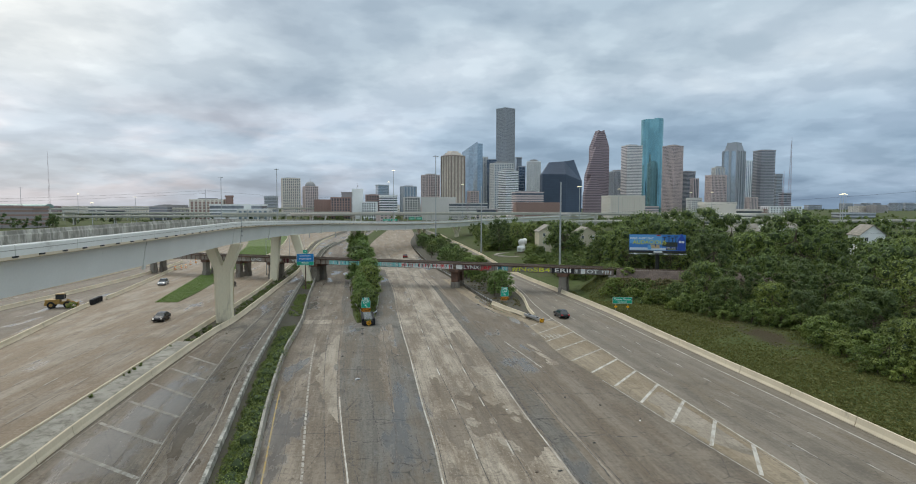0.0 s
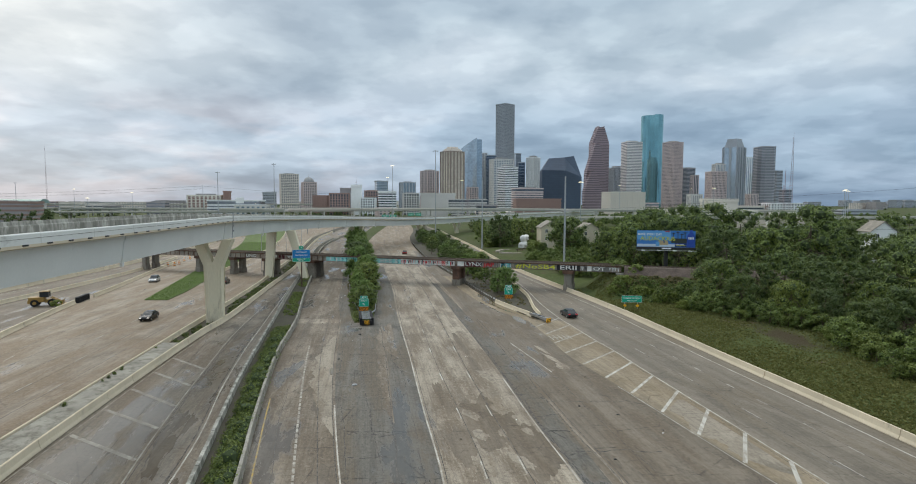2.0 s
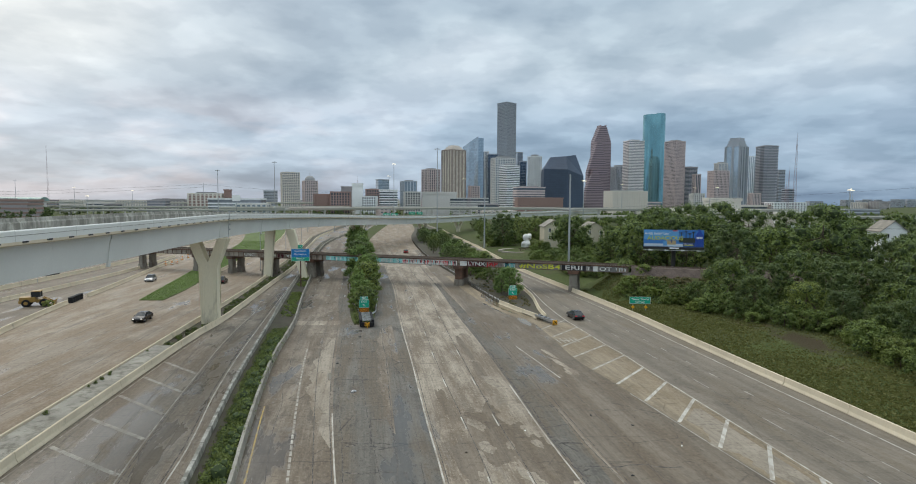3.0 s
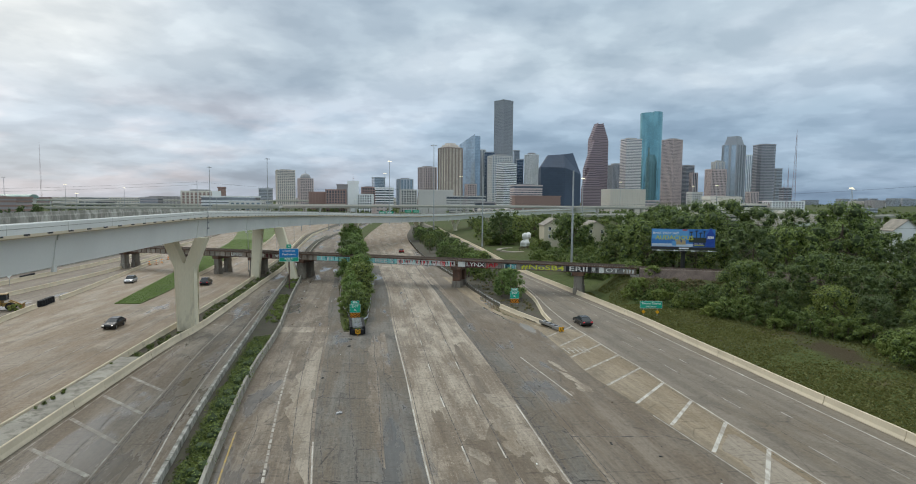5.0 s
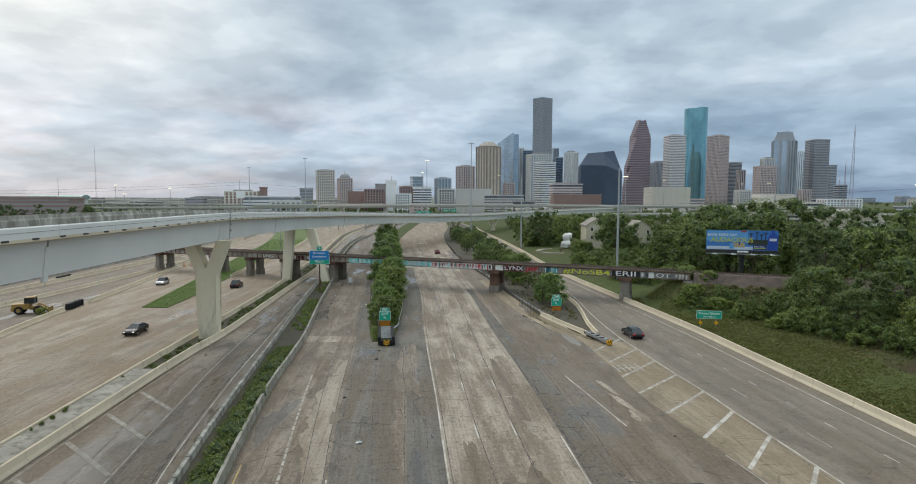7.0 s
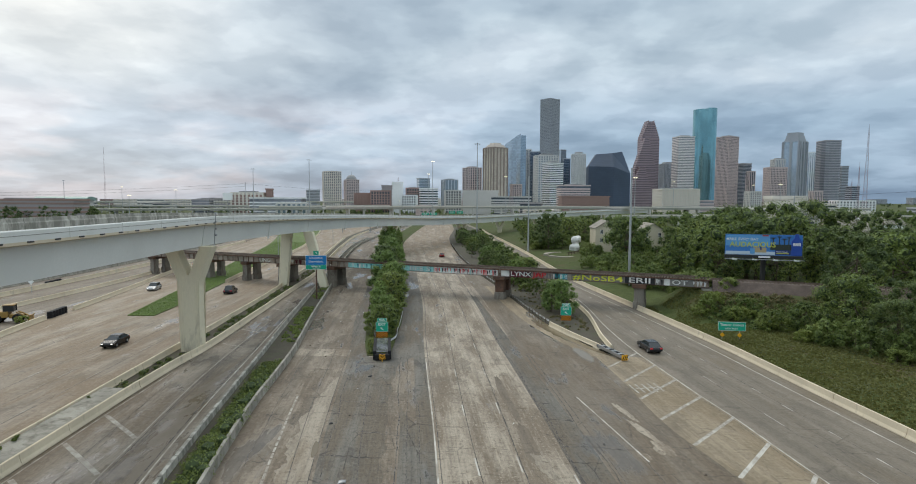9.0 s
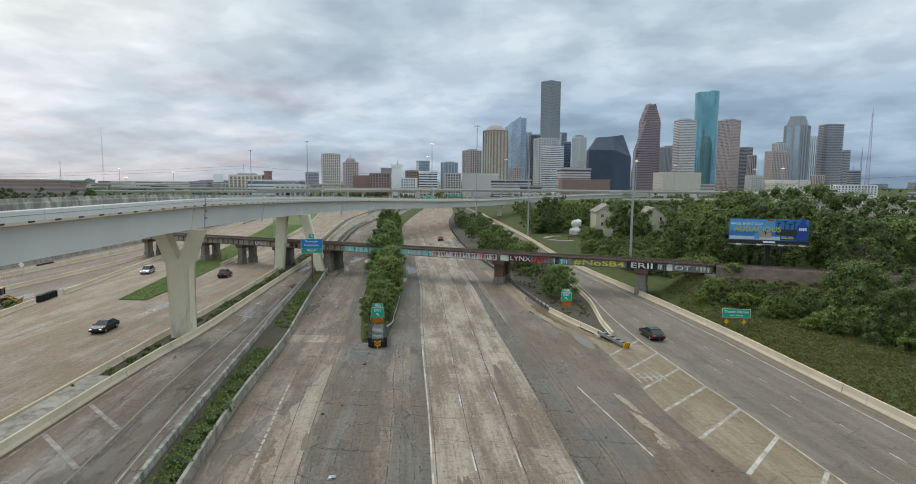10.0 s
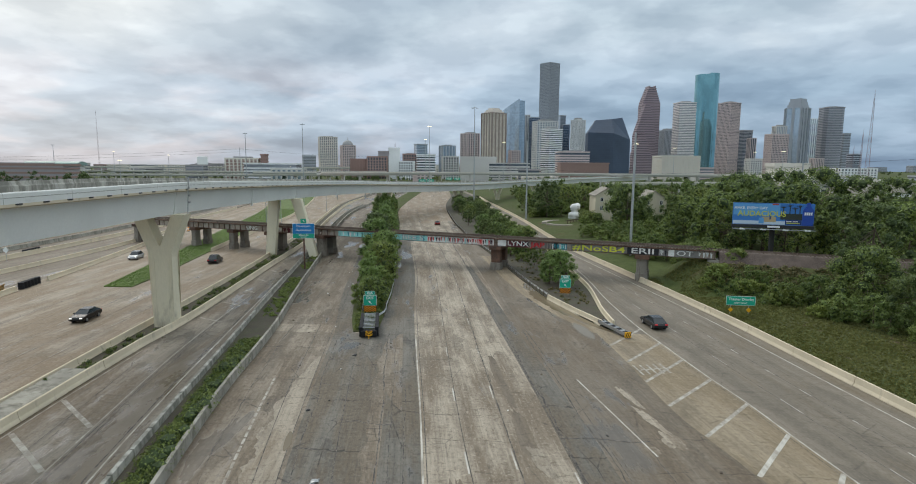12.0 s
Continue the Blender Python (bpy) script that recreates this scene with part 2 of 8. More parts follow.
def wet_silt():
    """A thin film of brown water and silt, half drying."""
    k = Nodes("wet_silt")
    a, b = k.noise(k.place((1, 0.4, 1)), 0.5, 6, 0.6), k.noise(k.place(), 5, 5, 0.7)
    col = k.mix(k.ramp(a, (0.35, 0.0), (0.65, 1.0)), (0.115, 0.085, 0.056), (0.165, 0.135, 0.10))
    col = k.mix(k.ramp(b, (0.5, 0.0), (0.7, 0.4)), col, (0.09, 0.068, 0.046))
    return k.done(col, k.ramp(a, (0.4, 0.16), (0.62, 0.55)), 0.0, 0.4)


WET_SILT = wet_silt()

BARRIER = plain("barrier_concrete", (0.66, 0.57, 0.42), 0.14, 0.8, 0.8, dirt=(0.30, 0.26, 0.20), dirt_at=0.66, stretch=(1, 1, 0.4))
BARRIER_OLD = plain("barrier_old_concrete", (0.36, 0.34, 0.29), 0.3, 1.4, 0.85, dirt=(0.14, 0.13, 0.10), dirt_at=0.55, stretch=(1, 1, 0.5))
FLY = plain("flyover_concrete", (0.73, 0.735, 0.70), 0.10, 0.5, 0.75, dirt=(0.45, 0.44, 0.40), dirt_at=0.66, stretch=(0.6, 0.6, 1.6))
FLY_WEB = plain("flyover_girder", (0.74, 0.745, 0.71), 0.08, 0.5, 0.7, dirt=(0.52, 0.52, 0.48), dirt_at=0.70)
PIER = plain("pier_concrete", (0.74, 0.675, 0.51), 0.14, 0.6, 0.8, dirt=(0.36, 0.31, 0.23), dirt_at=0.64, stretch=(1, 1, 0.25))
STAIN = plain("weathered_parapet", (0.47, 0.455, 0.40), 0.3, 1.4, 0.85, dirt=(0.15, 0.145, 0.12), dirt_at=0.49, stretch=(1, 1, 0.35))
DARK = plain("dark_recess", (0.03, 0.03, 0.03), 0.2, 3, 0.8)
RUST = plain("rusty_steel", (0.16, 0.085, 0.055), 0.4, 1.6, 0.85, bump=0.5, dirt=(0.06, 0.045, 0.04), dirt_at=0.55)
GRIME = plain("grimy_painted_steel", (0.44, 0.385, 0.325), 0.35, 1.2, 0.8, dirt=(0.20, 0.12, 0.08), dirt_at=0.57, stretch=(1, 1, 0.4))
STEEL = plain("galvanised_steel", (0.42, 0.43, 0.44), 0.15, 2, 0.42, 0.75)
POLE = plain("pole_steel", (0.46, 0.47, 0.48), 0.1, 1, 0.5, 0.4)
BLACK = plain("black_rubber", (0.012, 0.012, 0.014), 0.3, 4, 0.95)
PAINT = plain("road_paint_white", (0.55, 0.525, 0.465), 0.2, 2, 0.7, dirt=(0.27, 0.235, 0.19), dirt_at=0.50, stretch=(1, 0.35, 1))
PAINT_OLD = plain("road_paint_worn", (0.47, 0.44, 0.38), 0.25, 2, 0.75, dirt=(0.22, 0.19, 0.155), dirt_at=0.48, stretch=(1, 0.6, 1))
PAINT_Y = plain("road_paint_yellow", (0.50, 0.33, 0.06), 0.3, 2, 0.75, dirt=(0.29, 0.25, 0.19), dirt_at=0.50)
SEAL = plain("seam_tar", (0.04, 0.037, 0.035), 0.3, 3, 0.8, dirt=(0.20, 0.172, 0.145), dirt_at=0.53)
BARK = plain("bark", (0.12, 0.09, 0.065), 0.35, 6, 0.9, bump=0.8)
RAIL = plain("rail_steel", (0.20, 0.15, 0.12), 0.3, 3, 0.6, 0.5)
SIGN_G = plain("sign_green", (0.01, 0.40, 0.26), 0.06, 1, 0.45, bump=0.02)
SIGN_B = plain("sign_blue", (0.01, 0.22, 0.58), 0.06, 1, 0.45, bump=0.02)
SIGN_W = plain("sign_white", (0.82, 0.84, 0.82), 0.05, 1, 0.45, bump=0.02)
ORANGE = plain("marker_orange", (0.85, 0.30, 0.015), 0.06, 1, 0.45, bump=0.02)
AMBER = plain("marker_amber", (0.85, 0.42, 0.01), 0.06, 1, 0.45, bump=0.02)


def leaf_surface(name, dark, mid, light, back=0.22):
    k = Nodes(name)
    g = k.n("NewGeometry")
    c = k.ramp(g.outputs["Random Per Island"], (0.0, dark), (0.55, mid), (1.0, light))
    info = k.n("ObjectInfo")
    c = k.mix(0.55, c, k.ramp(info.outputs["Random"], (0.0, tint(mid, 0.6)), (0.4, mid), (0.7, (mid[0] * 1.25, mid[1] * 1.12, mid[2] * 0.9)), (1.0, (mid[0] * 1.55, mid[1] * 1.4, mid[2] * 1.2))))
    broad = k.noise(k.place(), 0.45, 3)
    c = k.mix(k.ramp(broad, (0.35, 0.0), (0.7, 0.6)), c, light)
    k.done(c, 0.62, 0.0, 0.3)
    tr, mx = k.n("BsdfTranslucent"), k.n("MixShader")
    k.put(tr.inputs[0], c)
    mx.inputs[0].default_value = back
    k.nt.links.new(k.bsdf.outputs[0], mx.inputs[1]), k.nt.links.new(tr.outputs[0], mx.inputs[2])
    k.nt.links.new(mx.outputs[0], k.nt.nodes["Material Output"].inputs[0])
    return k.m


LEAF = leaf_surface("leaves_oak", (0.084, 0.121, 0.031), (0.128, 0.182, 0.046), (0.184, 0.241, 0.065))
LEAF_Y = leaf_surface("leaves_yellowish", (0.109, 0.145, 0.034), (0.165, 0.215, 0.050), (0.228, 0.275, 0.071))
LEAF_D = leaf_surface("leaves_dark", (0.060, 0.090, 0.028), (0.092, 0.134, 0.040), (0.136, 0.178, 0.054))
LEAF_G = leaf_surface("leaves_fresh", (0.096, 0.153, 0.041), (0.145, 0.225, 0.060), (0.205, 0.285, 0.083))
DRY = leaf_surface("dry_brush", (0.07, 0.06, 0.03), (0.135, 0.115, 0.055), (0.20, 0.18, 0.085))
WEED = leaf_surface("weeds", (0.06, 0.08, 0.018), (0.115, 0.155, 0.034), (0.195, 0.235, 0.058))


def ground_surface():
    k = Nodes("grass_ground")
    v = k.place()
    a, b, c = k.noise(v, 0.05, 5), k.noise(v, 0.5, 6, 0.65), k.noise(v, 7, 4, 0.7)
    col = k.mix(k.ramp(b, (0.35, 0.0), (0.65, 1.0)), (0.054, 0.072, 0.020), (0.088, 0.108, 0.033))
    col = k.mix(k.ramp(c, (0.4, 0.0), (0.7, 0.6)), col, (0.035, 0.045, 0.016))
    col = k.mix(k.ramp(a, (0.50, 0.0), (0.62, 0.6)), col, (0.085, 0.078, 0.04))
    # one trampled bare place beside the woods
    spot = k.n("Mapping")
    spot.inputs["Location"].default_value, spot.inputs["Scale"].default_value = (-52.2 / 4.2, -86 / 12.0, 0), (1 / 4.2, 1 / 12.0, 0)
    k.nt.links.new(k.place(), spot.inputs[0])
    size = k.n("VectorMath")
    size.operation = "LENGTH"
    k.nt.links.new(spot.outputs[0], size.inputs[0])
    worn = k.math("ADD", size.outputs["Value"], k.math("MULTIPLY", k.noise(v, 0.5, 6, 0.7), 1.3))
    col = k.mix(k.ramp(k.math("MULTIPLY", worn, 0.5), (0.50, 0.85), (0.74, 0.0)), col, (0.052, 0.036, 0.022))
    bare = k.noise(v, 0.13, 6, 0.6, 0.5)
    col = k.mix(k.ramp(bare, (0.60, 0.0), (0.68, 0.8)), col, (0.10, 0.066, 0.04))
    k.bump(c, 0.8, 0.08)
    return k.done(col, 0.95, 0.0, 0.2)


GRASS = ground_surface()
LAWN = plain("mown_grass", (0.105, 0.15, 0.035), 0.3, 1.0, 0.95, bump=0.7, dirt=(0.10, 0.10, 0.045), dirt_at=0.62, lift=0.06)
SOIL = plain("wet_soil", (0.07, 0.058, 0.041), 0.35, 1.0, 0.9, bump=0.6, dirt=(0.06, 0.065, 0.03), dirt_at=0.55)
BALLAST = plain("ballast", (0.15, 0.112, 0.094), 0.35, 3, 0.95, bump=0.9, lift=0.1)


def water_surface():
    k = Nodes("puddle_water")
    k.bump(k.noise(k.place(), 2.0, 3), 0.03, 0.01)
    return k.done((0.17, 0.135, 0.088), 0.12, 0.0, 0.3)


WATER = water_surface()
# cores of the leaf clumps: a crown's inner shade put into colour
HEART = plain("crown_core_shade", (0.05, 0.075, 0.025), 0.3, 2.0, 0.9)
BLADES = leaf_surface("grass_blades", (0.07, 0.078, 0.023), (0.132, 0.142, 0.045), (0.195, 0.20, 0.07))

# ---- building blocks ----


def part(name, bm, material, parent=None, label="", smooth=False):
    """Links a bmesh as one mesh object under a thing or a part."""
    me = bpy.data.meshes.new(name)
    bmesh.ops.recalc_face_normals(bm, faces=bm.faces)
    bm.to_mesh(me)
    bm.free()
    me.materials.append(material)
    if smooth:
        me.shade_smooth()
    ob = new(name, me)
    if parent:
        ob.parent = parent
    return tagged(ob, label)


def sheet(name, verts, faces, material, parent=None, label="", uvs=None, smooth=False):
    """One mesh from computed corners."""
    me = bpy.data.meshes.new(name)
    me.from_pydata([tuple(v) for v in verts], [], [tuple(f) for f in faces])
    if uvs is not None:
        lay = me.uv_layers.new(name="UVMap")
        idx = np.empty(len(me.loops), np.int32)
        me.loops.foreach_get("vertex_index", idx)
        lay.data.foreach_set("uv", np.asarray(uvs, np.float32)[idx].ravel())
    me.materials.append(material)
    if smooth:
        me.shade_smooth()
    ob = new(name, me)
    if parent:
        ob.parent = parent
    return tagged(ob, label)


def thing(name, m=None, **tags):
    ob = new(name)
    ob.empty_display_size = 0.3
    if m is not None:
        ob.matrix_world = m
    return tagged(ob, **tags)


def box(bm, x0, x1, y0, y1, z0, z1, m=None, bevel=0.0):
    vs = [bm.verts.new((x, y, z)) for z in (z0, z1) for x, y in ((x0, y0), (x1, y0), (x1, y1), (x0, y1))]
    fs = [bm.faces.new([vs[i] for i in q]) for q in ((3, 2, 1, 0), (4, 5, 6, 7), (0, 1, 5, 4), (1, 2, 6, 5), (2, 3, 7, 6), (3, 0, 4, 7))]
    if bevel:
        bmesh.ops.bevel(bm, geom=list({e for f in fs for e in f.edges}), offset=bevel, segments=2, affect="EDGES", profile=0.6)
    if m is not None:
        for v in vs:
            if v.is_valid:
                v.co = m @ v.co
    return vs


def tube(bm, a, b, ra, rb=None, sides=8, cap=True):
    """A tapered round bar from a to b."""
    a, b, rb = Vector(a), Vector(b), ra if rb is None else rb
    q = (b - a).to_track_quat("Z", "Y")
    rings = []
    for c, r in ((a, ra), (b, rb)):
        rings.append([bm.verts.new(c + q @ Vector((r * math.cos(s), r * math.sin(s), 0))) for s in np.linspace(0, 2 * math.pi, sides, endpoint=False)])
    for i in range(sides):
        bm.faces.new((rings[0][i], rings[0][(i + 1) % sides], rings[1][(i + 1) % sides], rings[1][i]))
    if cap:
        bm.faces.new(rings[0][::-1]), bm.faces.new(rings[1])
    return rings


def prism(bm, outline, z0, z1):
    lo, hi = [bm.verts.new((x, y, z0)) for x, y in outline], [bm.verts.new((x, y, z1)) for x, y in outline]
    n = len(outline)
    for i in range(n):
        bm.faces.new((lo[i], lo[(i + 1) % n], hi[(i + 1) % n], hi[i]))
    bm.faces.new(lo[::-1]), bm.faces.new(hi)


class Edge:
    """A smooth line in plan, x over y (and a height, where given)."""

    def __init__(self, *pts):
        self.y = np.array([p[0] for p in pts], float)
        self.v = np.array([p[1:] for p in pts], float)
        d = np.diff(self.v, axis=0) / np.diff(self.y)[:, None]
        self.m = np.vstack([d[:1], (d[1:] + d[:-1]) / 2, d[-1:]])

    def all(self, y):
        y = np.atleast_1d(np.asarray(y, float))
        i = np.clip(np.searchsorted(self.y, y) - 1, 0, len(self.y) - 2)
        h = (self.y[i + 1] - self.y[i])[:, None]
        t = (y - self.y[i])[:, None] / h
        inside = np.clip(t, 0, 1)
        a, b = self.v[i], self.v[i + 1]
        s = inside
        val = (2 * s**3 - 3 * s**2 + 1) * a + (s**3 - 2 * s**2 + s) * h * self.m[i] + (3 * s**2 - 2 * s**3) * b + (s**3 - s**2) * h * self.m[i + 1]
        slope = np.where(t < 0, self.m[i], self.m[i + 1])
        return val + (t - inside) * h * slope

    def __call__(self, y):
        return self.all(y)[:, 0] if np.ndim(y) else float(self.all(y)[0, 0])

    def shifted(self, dx):
        e = Edge(*[(y, *v) for y, v in zip(self.y, self.v)])
        e.v = e.v + np.array([dx] + [0] * (self.v.shape[1] - 1))
        return e


def ribbon(name, left, right, y0, y1, z, material, parent=None, label="", step=4.0, across=6, thick=0.0, ref=None):
    """A strip of ground between two plan lines, with its own metres as texture coordinates."""
    ys = np.linspace(y0, y1, max(2, int((y1 - y0) / step) + 1))
    xl, xr = left(ys), right(ys)
    ts = np.linspace(0, 1, across + 1)
    verts, uvs = [], []
    for y, a, b in zip(ys, xl, xr):
        for t in ts:
            verts.append((a + (b - a) * t, y, z))
            uvs.append((a + (b - a) * t - (ref(float(y)) if ref else (a + b) / 2), y))
    w = across + 1
    faces = [(i * w + j, i * w + j + 1, (i + 1) * w + j + 1, (i + 1) * w + j) for i in range(len(ys) - 1) for j in range(across)]
    if thick:
        rim = [i * w for i in range(len(ys))] + [(len(ys) - 1) * w + j for j in range(1, w)] + [i * w + w - 1 for i in range(len(ys) - 2, -1, -1)] + [j for j in range(w - 2, 0, -1)]
        base = len(verts)
        for i in rim:
            verts.append((verts[i][0], verts[i][1], z - thick)), uvs.append(uvs[i])
        for k in range(len(rim)):
            k2 = (k + 1) % len(rim)
            faces.append((rim[k], rim[k2], base + k2, base + k))
    return sheet(name, verts, faces, material, parent, label, uvs)


def line(name, edge, y0, y1, width, material, parent, z=0.012, step=3.0):
    """A painted or sealed line on the pavement."""
    return ribbon(name, edge.shifted(-width / 2), edge.shifted(width / 2), y0, y1, z, material, parent, "", step, 1)


def sweep(bm, pts, profile, cap=True):
    """Carries a closed profile (to the right, up) along points."""
    pts = [Vector(p) for p in pts]
    rings = []
    for i, p in enumerate(pts):
        d = (pts[min(i + 1, len(pts) - 1)] - pts[max(i - 1, 0)])
        r = Vector((d.y, -d.x, 0)).normalized()
        rings.append([bm.verts.new(p + r * a + Vector((0, 0, b))) for a, b in profile])
    n = len(profile)
    for a, b in zip(rings[:-1], rings[1:]):
        for i in range(n):
            bm.faces.new((a[i], a[(i + 1) % n], b[(i + 1) % n], b[i]))
    if cap:
        bm.faces.new(rings[0][::-1]), bm.faces.new(rings[-1])


JERSEY = [(-0.31, 0), (-0.31, 0.08), (-0.17, 0.33), (-0.10, 0.86), (0.10, 0.86), (0.17, 0.33), (0.31, 0.08), (0.31, 0)]


def barrier(name, label, edge, y0, y1, material, seg=6.1, profile=JERSEY, gap=0.05, z=0.0, tall=1.0, rng=random.Random(5)):
    """A row of cast concrete lengths, each a piece of its own, with open joints between."""
    top = thing(name, label=label, category="barrier", kind="structure")
    y = y0
    while y < y1 - 0.5:
        e = min(y + seg, y1)
        bm = bmesh.new()
        j = rng.uniform(-0.025, 0.025)
        ys = np.linspace(y + gap / 2, e - gap / 2, 4)
        sweep(bm, [(edge(float(s)) + j, s, z) for s in ys], [(a, b * tall) for a, b in profile])
        part("barrier_length", bm, material, top)
        y = e
    return top


def words(text, size, material, parent, m, name="lettering", deep=0.008, wide=1.0):
    """Raised lettering in the built-in font, centred on m's origin, facing along m's z."""
    cu = bpy.data.curves.new("lettering", "FONT")
    cu.offset = 0.013 * size
    cu.body, cu.size, cu.extrude, cu.align_x, cu.align_y, cu.resolution_u = text, size, deep, "CENTER", "CENTER", 3
    src = bpy.data.objects.new("lettering_source", cu)
    me = bpy.data.meshes.new_from_object(src)
    bpy.data.objects.remove(src), bpy.data.curves.remove(cu)
    me.transform(Matrix.Diagonal((wide, 1, 1, 1)))
    me.materials.clear()
    me.materials.append(material)
    ob = new(name, me)
    ob.parent = parent
    ob.matrix_local = m
    return ob


def facing(x, y, z, yaw):
    """A pose whose x runs along a board, y up it and z out of its face towards the viewer (yaw 0: the face looks to -y)."""
    return Matrix.Translation((x, y, z)) @ Euler((0, 0, radians(yaw))).to_matrix().to_4x4() @ Euler((radians(90), 0, 0)).to_matrix().to_4x4()

# ---- the plan: edges of the carriageways, x over y ----
E_BACK = Edge((-80, -96), (60, -101), (128, -106), (180, -109), (230, -114), (300, -124), (420, -152), (620, -205))
E_MEDW = Edge((-80, -52), (40, -62), (70, -66), (83, -69), (94, -72), (104.5, -75), (119, -78.6), (128, -80), (142, -83), (184, -93), (230, -103), (300, -117))
E_WALL = Edge((-80, -30), (0, -35), (44, -38.6), (60, -40.2), (81, -42.4), (97, -44.1), (110, -45.4), (150, -50), (164, -52.2), (200, -57.5), (235, -63.4), (283, -72.6), (342, -82.6), (400, -88), (520, -96), (620, -104))
E_RAMP = Edge((-80, -24), (20, -31.3), (36, -33.6), (42.6, -34.6), (49.7, -35.7), (62.4, -37.2), (77, -38.8), (92, -40.2), (102, -40.6), (125, -43.2), (150, -46.2), (184, -50.4), (230, -59.5), (283, -69.2), (342, -78.5), (400, -83), (520, -90))
E_PLL = Edge((-80, 6), (20, -14.6), (39.7, -18.9), (67, -25.1), (77, -27.1), (97, -30.9), (108, -33), (153, -41.4), (190, -48), (232, -56.2), (278, -63.6), (313, -67), (345, -68.2), (420, -70.5), (520, -74))
E_PLR = Edge((-80, 12), (0, -6.4), (20, -10.8), (40, -15.2), (47.5, -17.0), (58, -19.5), (70, -22.1), (77.5, -23.6), (84, -24.7), (92, -25.8), (102, -27.4), (107, -28.4), (125, -32.2), (160, -39), (190, -45.5), (232, -53.8), (278, -61), (313, -64.2), (345, -65.2), (420, -67.5), (520, -71))
E_MDL = Edge((98, -16.2), (106, -18.4), (115, -20.3), (124, -21.8), (135, -23.4), (176, -30.5), (240, -43.5), (300, -53.2), (345, -57), (420, -62), (520, -70), (620, -85))
E_MDR = Edge((98, -13.7), (106, -14.3), (113, -14.9), (122, -15.7), (139, -18.0), (176, -23.5), (238, -33.2), (297, -43.2), (358, -48.6), (430, -53), (520, -58), (620, -66))
E_ISL = Edge((104, 16.6), (108, 14.6), (121.7, 9.9), (134, 7.0), (161, 1.9), (192, -4.6), (238, -12.6), (335, -23.8), (430, -28), (520, -36), (620, -48))
E_ISR = Edge((104, 17.4), (112.5, 17.2), (129.7, 17.9), (140, 17.4), (176, 15.2), (238, 9.4), (310, 1.8), (378, -7), (442, -13.5), (520, -26), (620, -40))
E_RGT = Edge((-80, 57), (0, 47.6), (45, 42.0), (59, 40.3), (71, 38.6), (83, 37.0), (95, 35.4), (107, 33.9), (122, 31.4), (137, 28.6), (168, 22.8), (187, 20), (252, 13.3), (310, 6.2), (385, -3.5), (442, -10), (520, -22), (620, -36))
# painted lines
L_DOT = Edge((0, -3.0), (39.6, -11.2), (53, -14.3), (66.4, -17.3), (73, -18.7), (84.5, -20.95), (93, -22.3), (108, -24.7))
L_TWO = Edge((0, 1), (39.6, -7.5), (49, -9.75), (65.7, -13.4), (85, -16.9), (98, -19.0))
L_THREE = Edge((0, 7.0), (39.5, 0.05), (46, -0.75), (57, -2.45), (67, -3.9), (78, -5.45), (91, -7.45), (111, -10.4), (139, -14), (176, -20), (238, -29.6), (297, -39.4), (330, -43))
L_DASH = Edge((0, 11.0), (43.6, 3.0), (47, 2.6), (55.5, 1.3), (74, -1.7), (108, -6.2), (139, -10.2), (176, -16.2), (238, -25.5), (297, -34.4), (330, -38.4))
L_DASH2 = Edge((0, 14.6), (44.7, 6.2), (47.7, 5.8), (56.3, 4.4), (74, 1.9), (108, -2.6), (139, -6.6), (176, -12.6), (238, -21.4), (297, -29.6), (330, -33.6))
L_FOUR = Edge((0, 18.2), (39.4, 10.7), (45, 9.9), (54, 8.5), (68.7, 6.6), (92.5, 3.3), (108, 0.9), (139, -3.2), (176, -9), (238, -17.2), (297, -24.6), (330, -28.8))
L_GOR = Edge((0, 34.8), (40.0, 29.6), (46.5, 28.7), (52.5, 27.9), (64, 26.3), (76, 24.7), (82, 24.0), (87.5, 23.0), (93.3, 22.15), (99.5, 21.3), (104, 20.6), (120, 19.4), (140, 19), (176, 16.6))
L_GOL = Edge((0, 36), (40, 25.95), (47.2, 24.1), (57.3, 21.8), (68.5, 19.2), (73.4, 17.95), (79, 16.6), (92, 15.4), (102, 14.2))
L_RD1 = Edge((0, 38.4), (46.8, 32.4), (58.9, 30.8), (71, 29.1), (83, 27.5), (94.8, 25.9), (106.9, 24.4), (140, 19.9), (176, 13.8))
L_MAINR = Edge((0, 41), (40, 26.2), (57, 21.9), (68, 19.3), (80, 17.3), (92, 15.8), (104, 16.6))
L_RWH = Edge((0, -13.4), (39.7, -20.8), (51.6, -22.9), (65.3, -26.3), (72.8, -27.9), (83.9, -30.1), (93.7, -31.8), (127, -37.6), (160, -43.4))
L_RGR = Edge((0, -15.5), (39.8, -24.2), (52, -27.1), (73, -31.5), (92, -35.1), (130, -40))
L_RGL = Edge((0, -29.5), (41.8, -33.95), (47.4, -34.65), (55, -35.45), (65.3, -36.65), (78, -38.1), (92, -39.3))

# ---- ground: one sheet to the horizon, with the railway's bank on the right ----


def rail_y(x):
    return 150 - 0.34 * x


